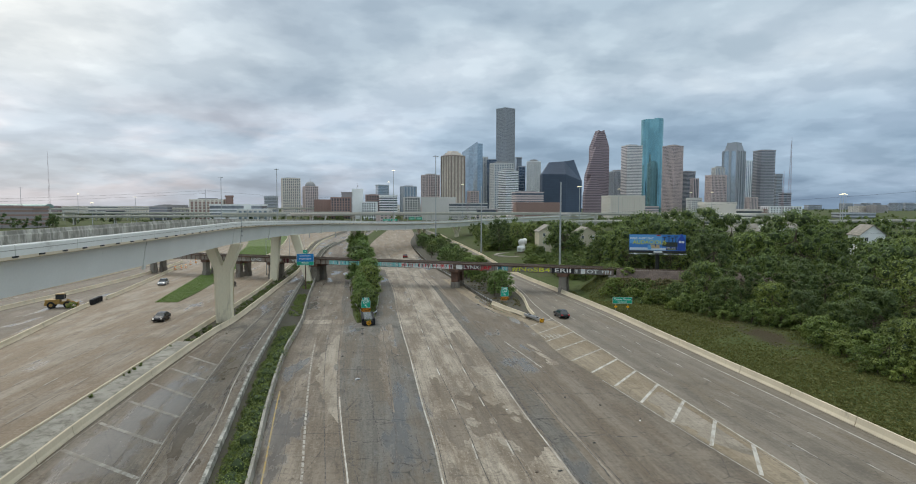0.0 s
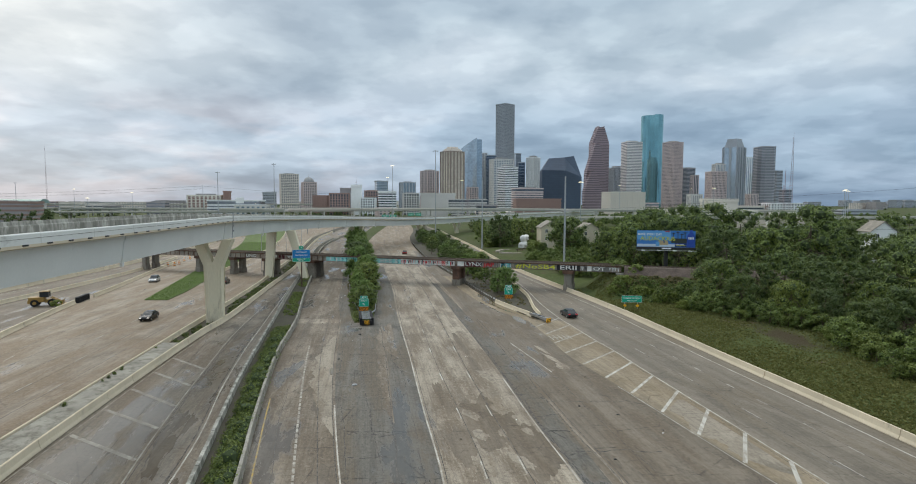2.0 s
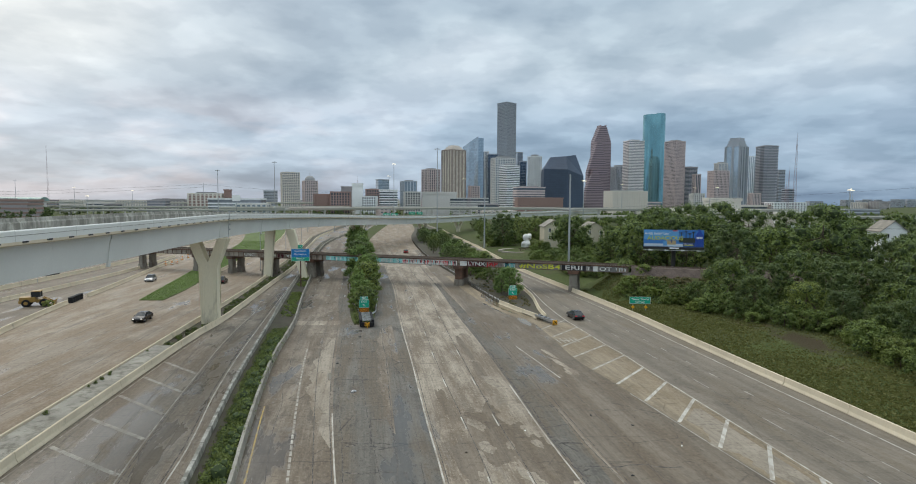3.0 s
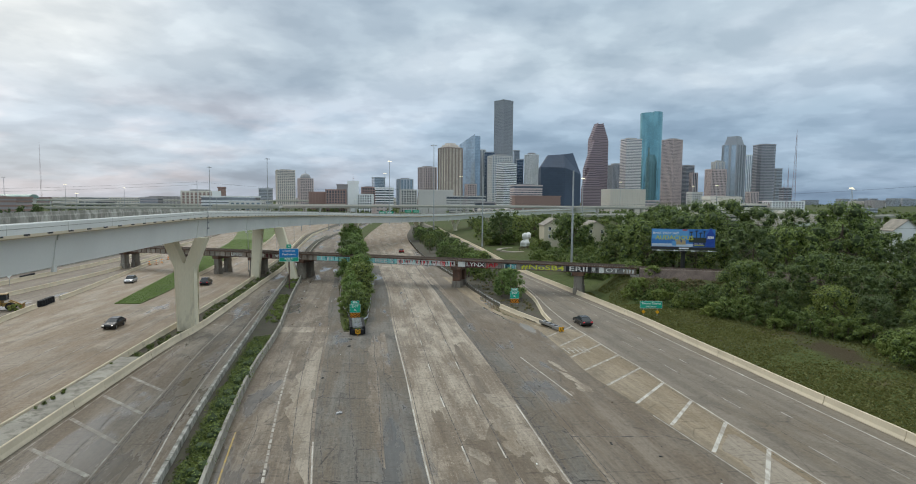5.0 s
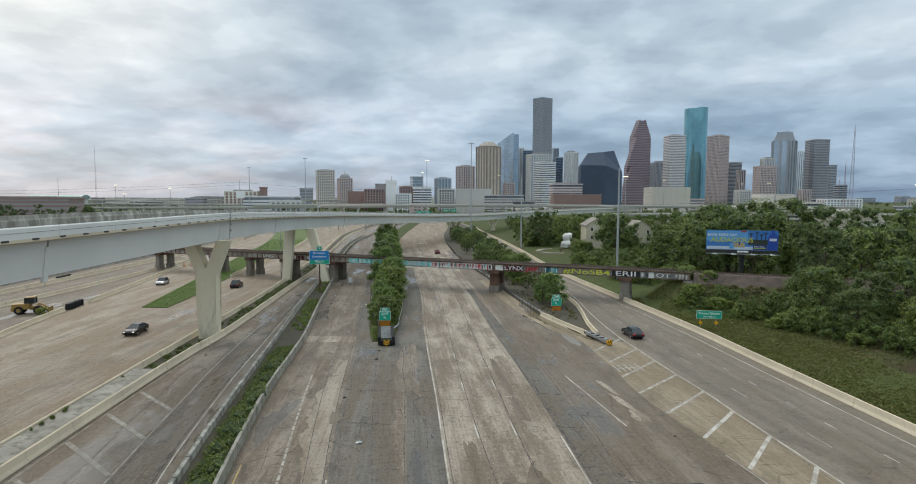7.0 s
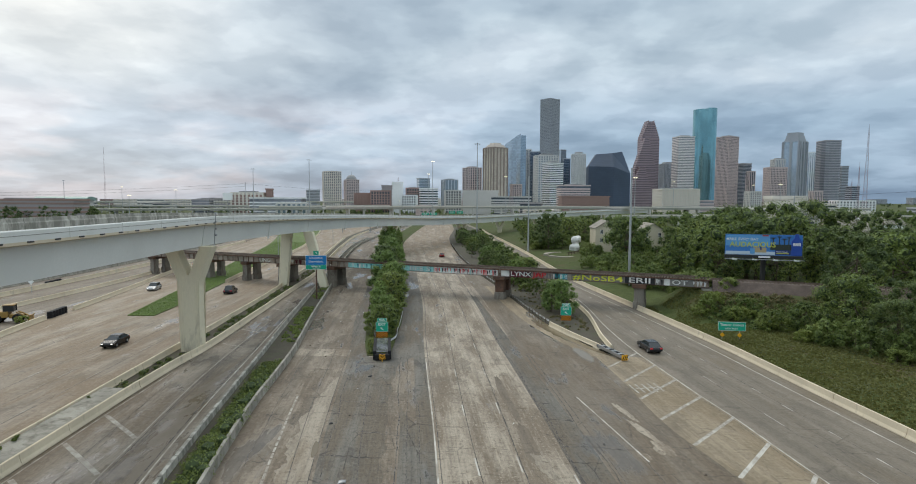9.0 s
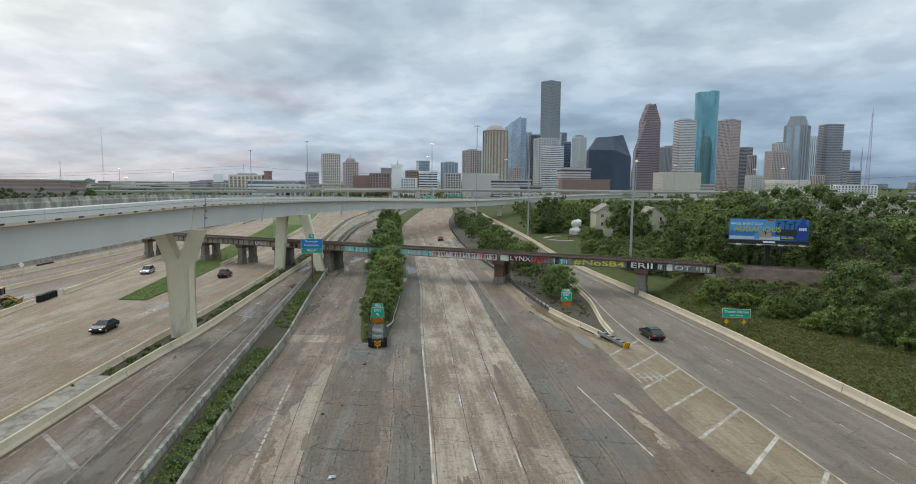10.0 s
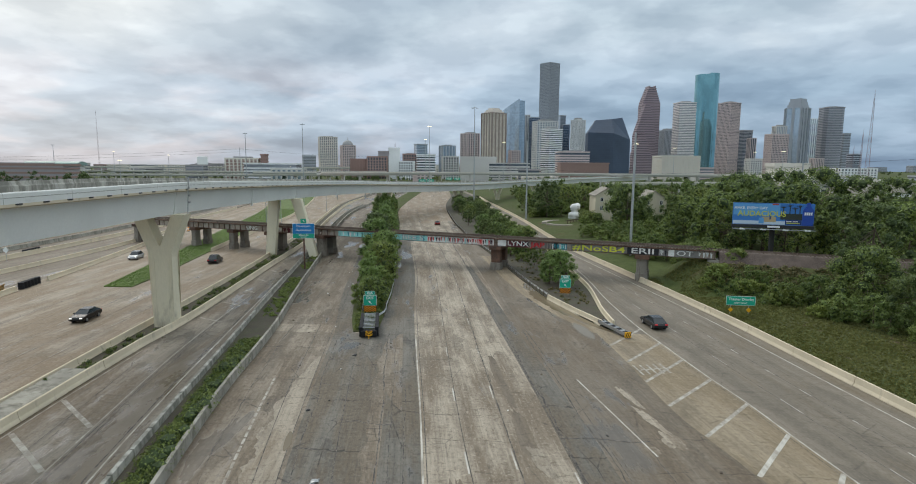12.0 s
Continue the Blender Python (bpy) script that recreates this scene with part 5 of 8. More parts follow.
tower("low red brick warehouse", -240, -205, 1000, 31, C_BRICK, C_BRICK, "both", 0, 0.5, 4.5, 1.2, 5)
tower("red brick block with large windows", -211, -175, 990, 35, GL_DARK, C_BRICK, "both", 8, 0.6, 4.4, 1.5, 5)
tower("dark brick block with bands", -206, -184, 1060, 46, C_BROWN, C_BROWN, "bands", 8, 0.6)
tower("blank white concrete block", -167, -147, 950, 46, C_WHITE, C_WHITE, "bands", 10, 0.7, 9, 8)
tower("blue glass office block with bands", -201, -164, 1500, 76, GL_BLUE, C_GREY, "bands", 25, 0.8, 4, 0.8)
tower("brick block with white base", -152, -126, 1000, 40, GL_DARK, C_BRICK, "both", 12, 0.7, 4, 1.6, 4.5, 3)
tower("white office block with dark ribbon windows", -128, -93, 990, 39, GL_DARK, C_WHITE, "bands", 12, 0.8, 4.2, 2.0)
tower("low white office block", -146, -122, 930, 27, GL_DARK, C_WHITE, "both", 0, 0.8, 4, 1.5, 4)
tower("blue glass office block with a stepped top", -135, -92, 1500, 72, GL_BLUE, C_GREY, "piers", 25, 0.8, 4, 0.8, 9, 4)
tower("grey and brick loft block", -85, -54, 1000, 36, GL_DARK, C_STONE, "both", 10, 0.8, 4, 1.4, 4.2, 3)
tower("brown apartment tower with dark glass bays", -66, -25, 1250, 89, GL_DARK, C_PINK, "both", 35, 1, 3.6, 1.2, 5.5, 4)
park = tower("tan residential tower with a stepped crown and dark bays", -20, 28, 1150, 122, GL_SAND, C_BAY, "piers", 40, 0.9, 3.5, 1.2, 8.0)
for k, s in ((0, 0.86), (1, 0.7), (2, 0.5)):
    bm = bmesh.new()
    prism(bm, square(34 * s, 31 * s), 122 + 3.2 * k, 126.4 + 3.2 * k)
    part("crown_step", bm, C_TAN, park)
tower("blank pale concrete parking block", -46, 8, 900, 32, C_STONE, C_STONE, "bands", 0, 0.6, 8, 7.4)
tower("wide pale parking garage", -3, 54, 850, 25, GL_DARK, C_STONE, "bands", 0, 0.6, 3.4, 2.2)
tower("brown stone office block", 35, 59, 1200, 52, GL_DARK, C_PINK, "both", 20, 0.8, 4, 1.5, 4)
# the curved pale glass tower: a bowed front under a slanting roofline
bowed = thing("tower", pose(56, 1500, 0, 0, 0, 0), label="pale blue glass tower with a bowed front and slanting top", category="building", group="downtown buildings")
bm = bmesh.new()
arc = [(-27, 26), (-27, -6), (-20, -14), (-10, -19), (2, -21), (13, -20), (13, 26)]
lo, hi = [bm.verts.new((x, yy, 0)) for x, yy in arc], [bm.verts.new((x, yy, 163 + (x + 27) * 0.68)) for x, yy in arc]
for i in range(len(arc)):
    bm.faces.new((lo[i], lo[(i + 1) % len(arc)], hi[(i + 1) % len(arc)], hi[i]))
bm.faces.new(hi)
part("wall", bm, GL_PALE, bowed)
bm = bmesh.new()
prism(bm, [(13, -18), (27, -10), (27, 26), (13, 26)], 0, 186)
part("side_wing", bm, GL_BLUE, bowed)
tower("slim grey ribbed tower", 90, 107, 1650, 163, GL_GREY, C_STONE, "piers", 0, 1, 4, 1, 4)
tower("dark blue glass tower", 100, 129, 1600, 152, GL_NAVY, C_GREY, "bands", 0, 1, 4, 0.5)
tower("very tall grey granite tower with a chamfered corner", 132, 186, 1657, 303, GL_GREY, C_GREY, "both", 41, 0.95, 4.0, 1.7, 2.6, 4)
tower("pale stone and glass slab with stepped top", 93, 150, 1350, 122, GL_BLUE, C_STONE, "both", 20, 0.5, 4, 1.5, 6, 6)
tower("white banded office tower", 100, 143, 1200, 95, GL_DARK, C_WHITE, "bands", 32, 0.8, 3.7, 2.0, 5, 6)
tower("plain blue glass slab", 189, 212, 1700, 166, GL_BLUE, None, "bands", 20, 1)
tower("dark blue glass block", 179, 197, 1500, 126, GL_NAVY, C_GREY, "bands", 0, 1, 4, 0.4)
tower("white ribbed office tower with a mast", 254, 301, 1900, 170, GL_GREY, C_WHITE, "piers", 40, 1, 4, 1, 3.2, 8)
tower("red brick office block", 109, 163, 1000, 45, GL_DARK, C_PINK, "bands", 8, 0.6, 4, 2.6, 5, 4)
tower("wide red brick low block", 101, 175, 900, 26, C_BRICK, C_BRICK, "bands", 4, 0.4, 4.2, 2.4)
# dark faceted tower with sloped shoulders
dark8 = thing("tower", pose(246, 1256, 0, 0, 0, 0), label="dark navy glass tower with sloping faceted shoulders", category="building", group="downtown buildings")
bm = bmesh.new()
base = [(-43, -4), (4, -34), (43, -12), (43, 30), (-43, 30)]
rim = [bm.verts.new((x, yy, z)) for (x, yy), z in zip(base, (94, 91, 78, 88, 92))]
lo = [bm.verts.new((x, yy, 0)) for x, yy in base]
hi = [bm.verts.new(v) for v in ((-26, 6, 120), (4, -10, 121), (28, 2, 125), (28, 20, 123), (-26, 20, 120))]
for a, b in ((lo, rim), (rim, hi)):
    for i in range(5):
        bm.faces.new((a[i], a[(i + 1) % 5], b[(i + 1) % 5], b[i]))
bm.faces.new(hi)
bmesh.ops.triangulate(bm, faces=bm.faces[:])
part("wall", bm, GL_SLATE, dark8)
# stepped red granite tower: three gabled slabs of rising height
gable = thing("tower", pose(382, 1500, 0, 0, 0, 8), label="red granite tower of three stepped gables", category="building", group="downtown buildings")


def stepped(x0, x1, p0, p1, cy, d, eave, peak, n):
    """One gabled slab: upright walls to the eaves, then steps that close in on a flat-topped peak."""
    bm, gl = bmesh.new(), bmesh.new()
    box(gl, x0, x1, cy - d / 2, cy + d / 2, 0, eave)
    z = 3.0
    while z < eave - 2:
        box(bm, x0 - 0.45, x1 + 0.45, cy - d / 2 - 0.45, cy + d / 2 + 0.45, z, z + 2.1)
        z += 4.0
    for k in range(n):
        s = (k + 0.5) / n
        xa, xb = x0 + (p0 - x0) * s, x1 + (p1 - x1) * s
        z0, z1 = eave + (peak - eave) * k / n, eave + (peak - eave) * (k + 1) / n
        box(gl, xa, xb, cy - d / 2, cy + d / 2, z0, z1)
        box(bm, xa - 0.5, xb + 0.5, cy - d / 2 - 0.5, cy + d / 2 + 0.5, z0, z0 + (z1 - z0) * 0.55)
        for x in (xa + 0.8, xb - 0.8):
            box(bm, x - 0.8, x + 0.8, cy - d / 2 - 0.7, cy + d / 2 + 0.7, z1 - 0.2, z1 + 2.2)
    tagged(part("wall", gl, GL_RED, gable), kind="stuff")
    tagged(part("spandrel", bm, C_RED, gable), kind="stuff")


stepped(-5, 41, 12, 26, 16, 26, 178, 222, 8), stepped(-27, 26, -3, 7, -4, 18, 100, 176, 13), stepped(-37, 10, -19, -10, -20, 16, 52, 104, 9)
tower("grey-green ribbed office block", 450, 493, 1600, 119, GL_GREY, C_GREY, "piers", 10, 1, 4, 1, 3.5, 6)
tower("pale pinkish banded office tower with a plant-room crown", 455, 505, 1500, 180, GL_GREY, C_SHELL, "bands", 12, 0.7, 4.0, 2.2, 4, 5)
tower("low cream stone block with small windows", 259, 324, 950, 38, C_TAN, C_CREAM, "both", 8, 0.6, 4.2, 1.8, 4.2, 3)
# tall teal glass tower of two offset half rounds
teal = thing("tower", pose(651, 1830, 0, 0, 0, 0), label="very tall teal glass tower with rounded ends", category="building", group="downtown buildings")
for cx, cy, top, a0 in ((-13, 0, 300, 90), (13, 6, 304, -90)):
    pts = [(cx + 23 * math.cos(radians(a0 + s)), cy + 27 * math.sin(radians(a0 + s))) for s in np.linspace(0, 180, 15)]
    ext = 20 if a0 < 0 else -20
    bm = bmesh.new()
    prism(bm, [*pts, (cx - ext * 0.6, pts[-1][1]), (cx - ext * 0.6, pts[0][1])], 0, top)
    part("wall", bm, GL_TEAL, teal)
tower("pink granite tower with a flat top", 621, 676, 1650, 196, GL_DARK, C_PINK, "both", 30, 1, 4, 1.6, 4, 5)
tower("dark brown office tower", 712, 757, 1750, 129, GL_DARK, C_BROWN, "bands", 25, 1, 4, 1.6)
tower("dark glass stepped block", 722, 742, 1690, 104, GL_DARK, C_PINK, "piers", 10, 1)
tower("pale low office block", 465, 490, 1100, 37, GL_GREY, C_STONE, "both", 10, 0.8, 4, 1.6, 4)
tower("brown banded office block", 638, 682, 1400, 98, GL_DARK, C_PINK, "both", 8, 0.7, 4, 1.7, 3.6)
tower("pale glass block with a stepped crown", 675, 703, 1450, 120, GL_PALE, C_STONE, "piers", 8, 0.7, 4, 1, 4.5, 5)
her = tower("blue glass tower with grey granite crown", 725, 782, 1500, 168, GL_PALE, C_GREY, "piers", 38, 0.9, 4, 1, 16)
for k, s in ((0, 0.92), (1, 0.82), (2, 0.72)):
    bm = bmesh.new()
    prism(bm, square(40 * s, 36 * s), 168 + 7.5 * k, 176 + 7.5 * k)
    part("crown_step", bm, C_GREY, her)
tower("pale ribbed slab tower", 846, 868, 1620, 152, GL_PALE, C_WHITE, "piers", 0, 0.5)
tower("dark brown glass tower with rounded corners", 799, 863, 1500, 168, GL_GREY, C_BROWN, "bands", 0, 0.9, 4, 1.5, 3.2, 4, [(-22, 8), (-22, -14), (-17, -24), (-9, -29), (13, -29), (20, -24), (24, -14), (24, 8)])
tower("slim grey office slab", 894, 911, 1550, 110, GL_GREY, C_GREY, "bands", 0, 1)
tower("small dark office block", 764, 787, 1300, 52, GL_DARK, C_GREY, "bands", 10, 0.8)
tower("salmon mirrored office block", 633, 655, 1200, 40, GL_GREY, C_PINK, "piers", 12, 0.8, 4, 1, 4)
tower("cream blank-walled civic building", 269, 304, 600, 23, C_CREAM, C_CREAM, "bands", 5, 0.5, 7, 6.4, name="civic_building")
tower("low pale building with flat roofs", 300, 342, 620, 17, GL_DARK, C_CREAM, "bands", 5, 0.5, 4.2, 2.6, name="civic_building")
tower("long low garage with open decks", 215, 300, 560, 13, GL_DARK, C_CREAM, "bands", 2, 0.3, 3.6, 1.9, name="civic_building")
tower("white apartment block with balconies", 504, 561, 900, 21, GL_GREY, C_WHITE, "both", 6, 0.4, 3.4, 1.5, 5)
tower("small tan block with roof plant", 270, 292, 470, 12, C_STONE, C_CREAM, "bands", 8, 0.6, 4, 2.6, name="civic_building")
rng = random.Random(23)
for k in range(70):       # low quarters between the towers and out to both sides
    d = rng.uniform(760, 2600)
    ang = rng.uniform(-0.66, 0.80)
    x = d * math.tan(ang)
    if -100 < x < 760 and d < 1250 and rng.random() < 0.4:
        continue
    w = rng.uniform(22, 60) * (d / 1400 + 0.4)
    tower("low downtown block, one among many", x - w / 2, x + w / 2, d, rng.uniform(8, 22) * (0.7 + d / 3500), rng.choice((GL_DARK, GL_GREY, C_STONE)), rng.choice((C_STONE, C_TAN, C_BRICK, C_PINK, C_PINK, C_GREY, C_BROWN)), rng.choice(("bands", "both", "bands")), rng.uniform(-20, 30), rng.uniform(0.4, 1), 4.0, 2.0, 5.5, rng.choice((0, 3)), name="city_block")
for k in range(20):       # hazy blocks near the horizon
    d, ang = rng.uniform(3000, 4400), rng.choice((rng.uniform(0.52, 0.74), rng.uniform(0.55, 0.74), rng.uniform(-0.72, -0.35)))
    w = rng.uniform(40, 120)
    tower("distant city block near the horizon", d * math.tan(ang) - w / 2, d * math.tan(ang) + w / 2, d, rng.uniform(26, 48) if ang > 0 else rng.uniform(9, 15), GL_GREY, C_GREY, "bands", rng.uniform(-20, 30), 0.8, 5, 2, name="city_block")

# elevated motorways in the distance


def viaduct(label, pts, z, width, thick=1.7, gap=34, pier_w=1.6):
    v = thing("viaduct", label=label, category="viaduct", kind="structure")
    bm = bmesh.new()
    h = width / 2
    dense = []
    for a, b in zip(pts[:-1], pts[1:]):
        a, b = Vector((*a, 0)), Vector((*b, 0))
        n = max(2, int((b - a).length / 20))
        dense += [a.lerp(b, i / n) for i in range(n)]
    dense.append(Vector((*pts[-1], 0)))
    for _ in range(3):
        dense = [dense[0]] + [(p + q * 2 + r) / 4 for p, q, r in zip(dense, dense[1:], dense[2:])] + [dense[-1]]
    sweep(bm, [p + Vector((0, 0, z)) for p in dense], [(-h, 0), (-h + 1, -thick), (h - 1, -thick), (h, 0)])
    part("deck", bm, C_STONE, v)
    for s in (-1, 1):
        bm = bmesh.new()
        sweep(bm, [p + Vector((0, 0, z)) for p in dense], [(s * h, 0), (s * h, 1.05), (s * (h - 0.3), 1.05), (s * (h - 0.4), 0)])
        part("parapet", bm, C_CREAM if s > 0 else STAIN, v)
    run = 0.0
    for p, q in zip(dense[:-1], dense[1:]):
        run += (q - p).length
        if run > gap:
            run = 0.0
            r = Vector(((q - p).y, -(q - p).x, 0)).normalized()
            for s in (-0.55, 0.55):
                bm = bmesh.new()
                c = p + r * h * s
                tube(bm, (c.x, c.y, -0.2), (c.x, c.y, z - thick), pier_w / 2, sides=8)
                part("column", bm, C_STONE, v)
            bm = bmesh.new()
            turn = Matrix.Translation(p) @ pose(0, 0, 0, 0, 0, math.degrees(math.atan2(r.y, r.x)))
            box(bm, -h * 0.85, h * 0.85, -0.7, 0.7, z - thick - 1.2, z - thick, turn)
            part("pier_cap", bm, C_STONE, v)


viaduct("long pale concrete viaduct on many columns", [(-640, 560), (-450, 640), (-300, 700), (-180, 800), (-60, 900)], 9.5, 16)
viaduct("pale concrete viaduct with lamp posts", [(-900, 900), (-600, 850), (-330, 860), (-180, 980)], 11, 18)
viaduct("pale concrete elevated motorway before downtown", [(-260, 640), (-130, 690), (-10, 700), (110, 690), (260, 660), (420, 690)], 13.0, 14)
viaduct("concrete flyover sweeping across the lanes", [(-150, 520), (-60, 585), (40, 600), (150, 575), (320, 560)], 14.5, 10, 1.6, 40)
viaduct("concrete elevated road curving away", [(90, 470), (150, 500), (230, 520), (330, 505), (460, 540)], 9.0, 10, 1.5, 36)
viaduct("distant elevated railway with a station", [(-900, 700), (-640, 790), (-420, 940), (-240, 1150)], 17, 9, 1.6, 40)

# ---- vegetation ----


def leaves(name, material, clumps, per, size, seed, parent, flat=0.35):
    """A crown of many single leaf sprays gathered in uneven clumps; clumps: middle and radius."""
    r = np.random.RandomState(seed)
    cs, rad = np.array([c[:3] for c in clumps]), np.array([c[3] for c in clumps])
    pick = np.repeat(np.arange(len(clumps)), np.maximum(4, (per * (rad / rad.mean()) ** 2).astype(int)))
    d = r.normal(size=(len(pick), 3))
    d /= np.linalg.norm(d, axis=1, keepdims=True)
    far = r.uniform(0.45, 1.3, len(pick))[:, None] ** 0.8
    mid = cs[pick] + d * far * rad[pick][:, None] * np.array([1, 1, 0.82])
    n = d + r.normal(scale=0.4, size=d.shape) + np.array([0, 0, flat])
    n /= np.linalg.norm(n, axis=1, keepdims=True)
    u = np.cross(n, r.normal(size=d.shape))
    u /= np.linalg.norm(u, axis=1, keepdims=True)
    v = np.cross(n, u)
    s = size * r.uniform(0.55, 1.35, len(pick))[:, None]
    tips = (mid - u * s, mid + u * s * 0.62 + v * s * 0.72 + n * s * 0.15, mid + u * s * 0.5 - v * s * 0.72 + n * s * 0.15)
    verts = np.stack(tips, 1).reshape(-1, 3)
    # hearts coloured dark for the shade inside the clumps; they stop see-through gaps
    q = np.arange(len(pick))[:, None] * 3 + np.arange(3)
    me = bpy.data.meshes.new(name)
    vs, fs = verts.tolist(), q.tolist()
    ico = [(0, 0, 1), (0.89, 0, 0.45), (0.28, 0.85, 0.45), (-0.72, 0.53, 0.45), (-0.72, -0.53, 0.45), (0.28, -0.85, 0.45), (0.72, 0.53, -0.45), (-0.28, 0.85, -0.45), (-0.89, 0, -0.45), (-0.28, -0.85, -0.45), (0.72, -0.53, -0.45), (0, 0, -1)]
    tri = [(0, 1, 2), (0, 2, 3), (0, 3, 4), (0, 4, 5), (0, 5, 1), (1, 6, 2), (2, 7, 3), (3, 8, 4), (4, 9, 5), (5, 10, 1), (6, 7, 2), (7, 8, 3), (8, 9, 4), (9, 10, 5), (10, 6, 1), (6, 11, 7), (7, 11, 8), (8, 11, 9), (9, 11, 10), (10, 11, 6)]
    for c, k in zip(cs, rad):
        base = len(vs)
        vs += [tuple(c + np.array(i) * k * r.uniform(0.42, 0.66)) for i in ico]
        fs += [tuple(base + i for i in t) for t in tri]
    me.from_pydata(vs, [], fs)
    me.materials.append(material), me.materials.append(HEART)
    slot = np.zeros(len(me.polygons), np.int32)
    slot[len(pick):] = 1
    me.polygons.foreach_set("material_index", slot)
    ob = new(name, me)
    ob.parent = parent
    return ob


def tree(label, height, spread, material, seed, dense=70, size=0.27, low=0.3, name="tree", category="tree", clumps=26):
    """Tapered trunk, limbs and a crown of clumps with gaps between."""
    r = random.Random(seed)
    t = thing(name, label=label, category=category)
    bm = bmesh.new()
    tr = 0.028 * height
    lean = Vector((r.uniform(-0.06, 0.06), r.uniform(-0.06, 0.06), 1)) * height
    pts = [Vector((0, 0, -0.6)), lean * 0.22 + Vector((r.uniform(-0.2, 0.2), 0, 0)), lean * 0.45, lean * 0.75]
    for i in range(3):
        tube(bm, pts[i], pts[i + 1], tr * (1 - 0.26 * i), tr * (1 - 0.26 * (i + 1)), 7)
    middles = []
    for k in range(clumps):
        up = low + (1 - low) * ((k + r.random()) / clumps)
        wide = math.sin(math.pi * min(1, 0.22 + 0.72 * (up - low) / (1 - low))) ** 0.7
        ang, dist = k * 2.4 + r.uniform(-0.6, 0.6), spread * wide * math.sqrt(r.uniform(0.12, 1.0))
        c = Vector((math.cos(ang) * dist, math.sin(ang) * dist, up * height)) + Vector((lean.x, lean.y, 0)) * up
        k2 = spread * r.uniform(0.15, 0.33)
        c.z = min(c.z, height - k2 * 0.7)
        middles.append((*c, k2))
    for c in middles[: clumps // 2]:
        a = pts[1].lerp(pts[3], r.uniform(0.1, 0.9))
        tube(bm, a, a.lerp(Vector(c[:3]), 0.85), tr * 0.3, tr * 0.08, 5)
    part("trunk", bm, BARK, t)
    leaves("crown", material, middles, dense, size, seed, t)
    return t


kinds = []
for s, (h, w, m, lab) in enumerate((
        (11, 5.0, LEAF, "broad green oak with a dense uneven crown"), (14, 5.6, LEAF, "tall green oak among the woods"),
        (12, 4.6, LEAF_D, "dark green live oak with dense foliage"), (9, 4.2, LEAF_Y, "bright green hackberry tree in the thicket"),
        (13, 5.0, LEAF_Y, "tall yellowish-green tree in the woods"), (8, 4.4, LEAF, "low spreading green tree at the wood's edge"),
        (10, 4.0, LEAF_D, "dark slender tree in the thicket"))):
    kinds.append((tree(lab, h, w, m, 100 + s, 80, 0.20, 0.2, clumps=40), h))
edge_kinds = []           # the wood's front, seen from nearest
for s, (h, w, m, lab) in enumerate(((8, 4.2, LEAF, "low leafy tree at the front of the woods"), (9.5, 4.4, LEAF_G, "fresh green hackberry at the front of the woods"), (7.5, 4.0, LEAF_Y, "yellowish-green tree leaning over the verge"), (9, 4.0, LEAF_D, "dark oak at the front of the woods"))):
    edge_kinds.append((tree(lab, h, w, m, 400 + s, 165, 0.125, 0.10, clumps=58), h))
shrubs = []
for s, (h, w, m) in enumerate(((3.6, 2.5, LEAF), (2.6, 2.1, LEAF_Y), (4.6, 2.6, LEAF), (3.2, 2.4, WEED))):
    shrubs.append((tree("leafy green shrub growing close to the ground", h, w, m, 200 + s, 85, 0.16, 0.10, "shrub", "shrub", 16), h))
slim = []
for s, (h, w, lab) in enumerate(((7.0, 2.3, "slender fresh-green tree growing in the median"), (6.2, 2.6, "feathery fresh-green young tree"), (8.0, 2.5, "tall fresh-green sapling crowding its neighbours"))):
    slim.append((tree(lab, h, w, LEAF_G, 300 + s, 160, 0.125, 0.10, clumps=26), h))
USED = set()


def plant(kind, x, y, scale, turn, z=None, group="woods"):
    """Sets a tree down; the first of each kind is the pattern itself."""
    ob = kind[0]
    zz = float(ground_height(np.array([x]), np.array([y]))[0]) if z is None else z
    m = pose(x, y, zz, 0, 0, turn) @ Matrix.Scale(scale, 4)
    if ob.name not in USED:
        USED.add(ob.name)
        ob.matrix_world = m
        return tagged(ob, group=group)
    c = copy_thing(ob, pose(x, y, zz, 0, 0, turn))
    c.scale = (scale, scale, scale)
    return tagged(c, group=group)


rng = random.Random(77)
WOOD = Edge((20, 57), (57, 54.5), (65, 53.5), (73, 55.5), (80, 57), (88, 58.6), (94, 56), (100, 51.6), (110, 47.4), (118, 45), (128, 44), (136, 48))
spots = []


def free(x, y, gap):
    if any((x - a) ** 2 + (y - b) ** 2 < gap * gap for a, b in spots):
        return False
    spots.append((x, y))
    return True


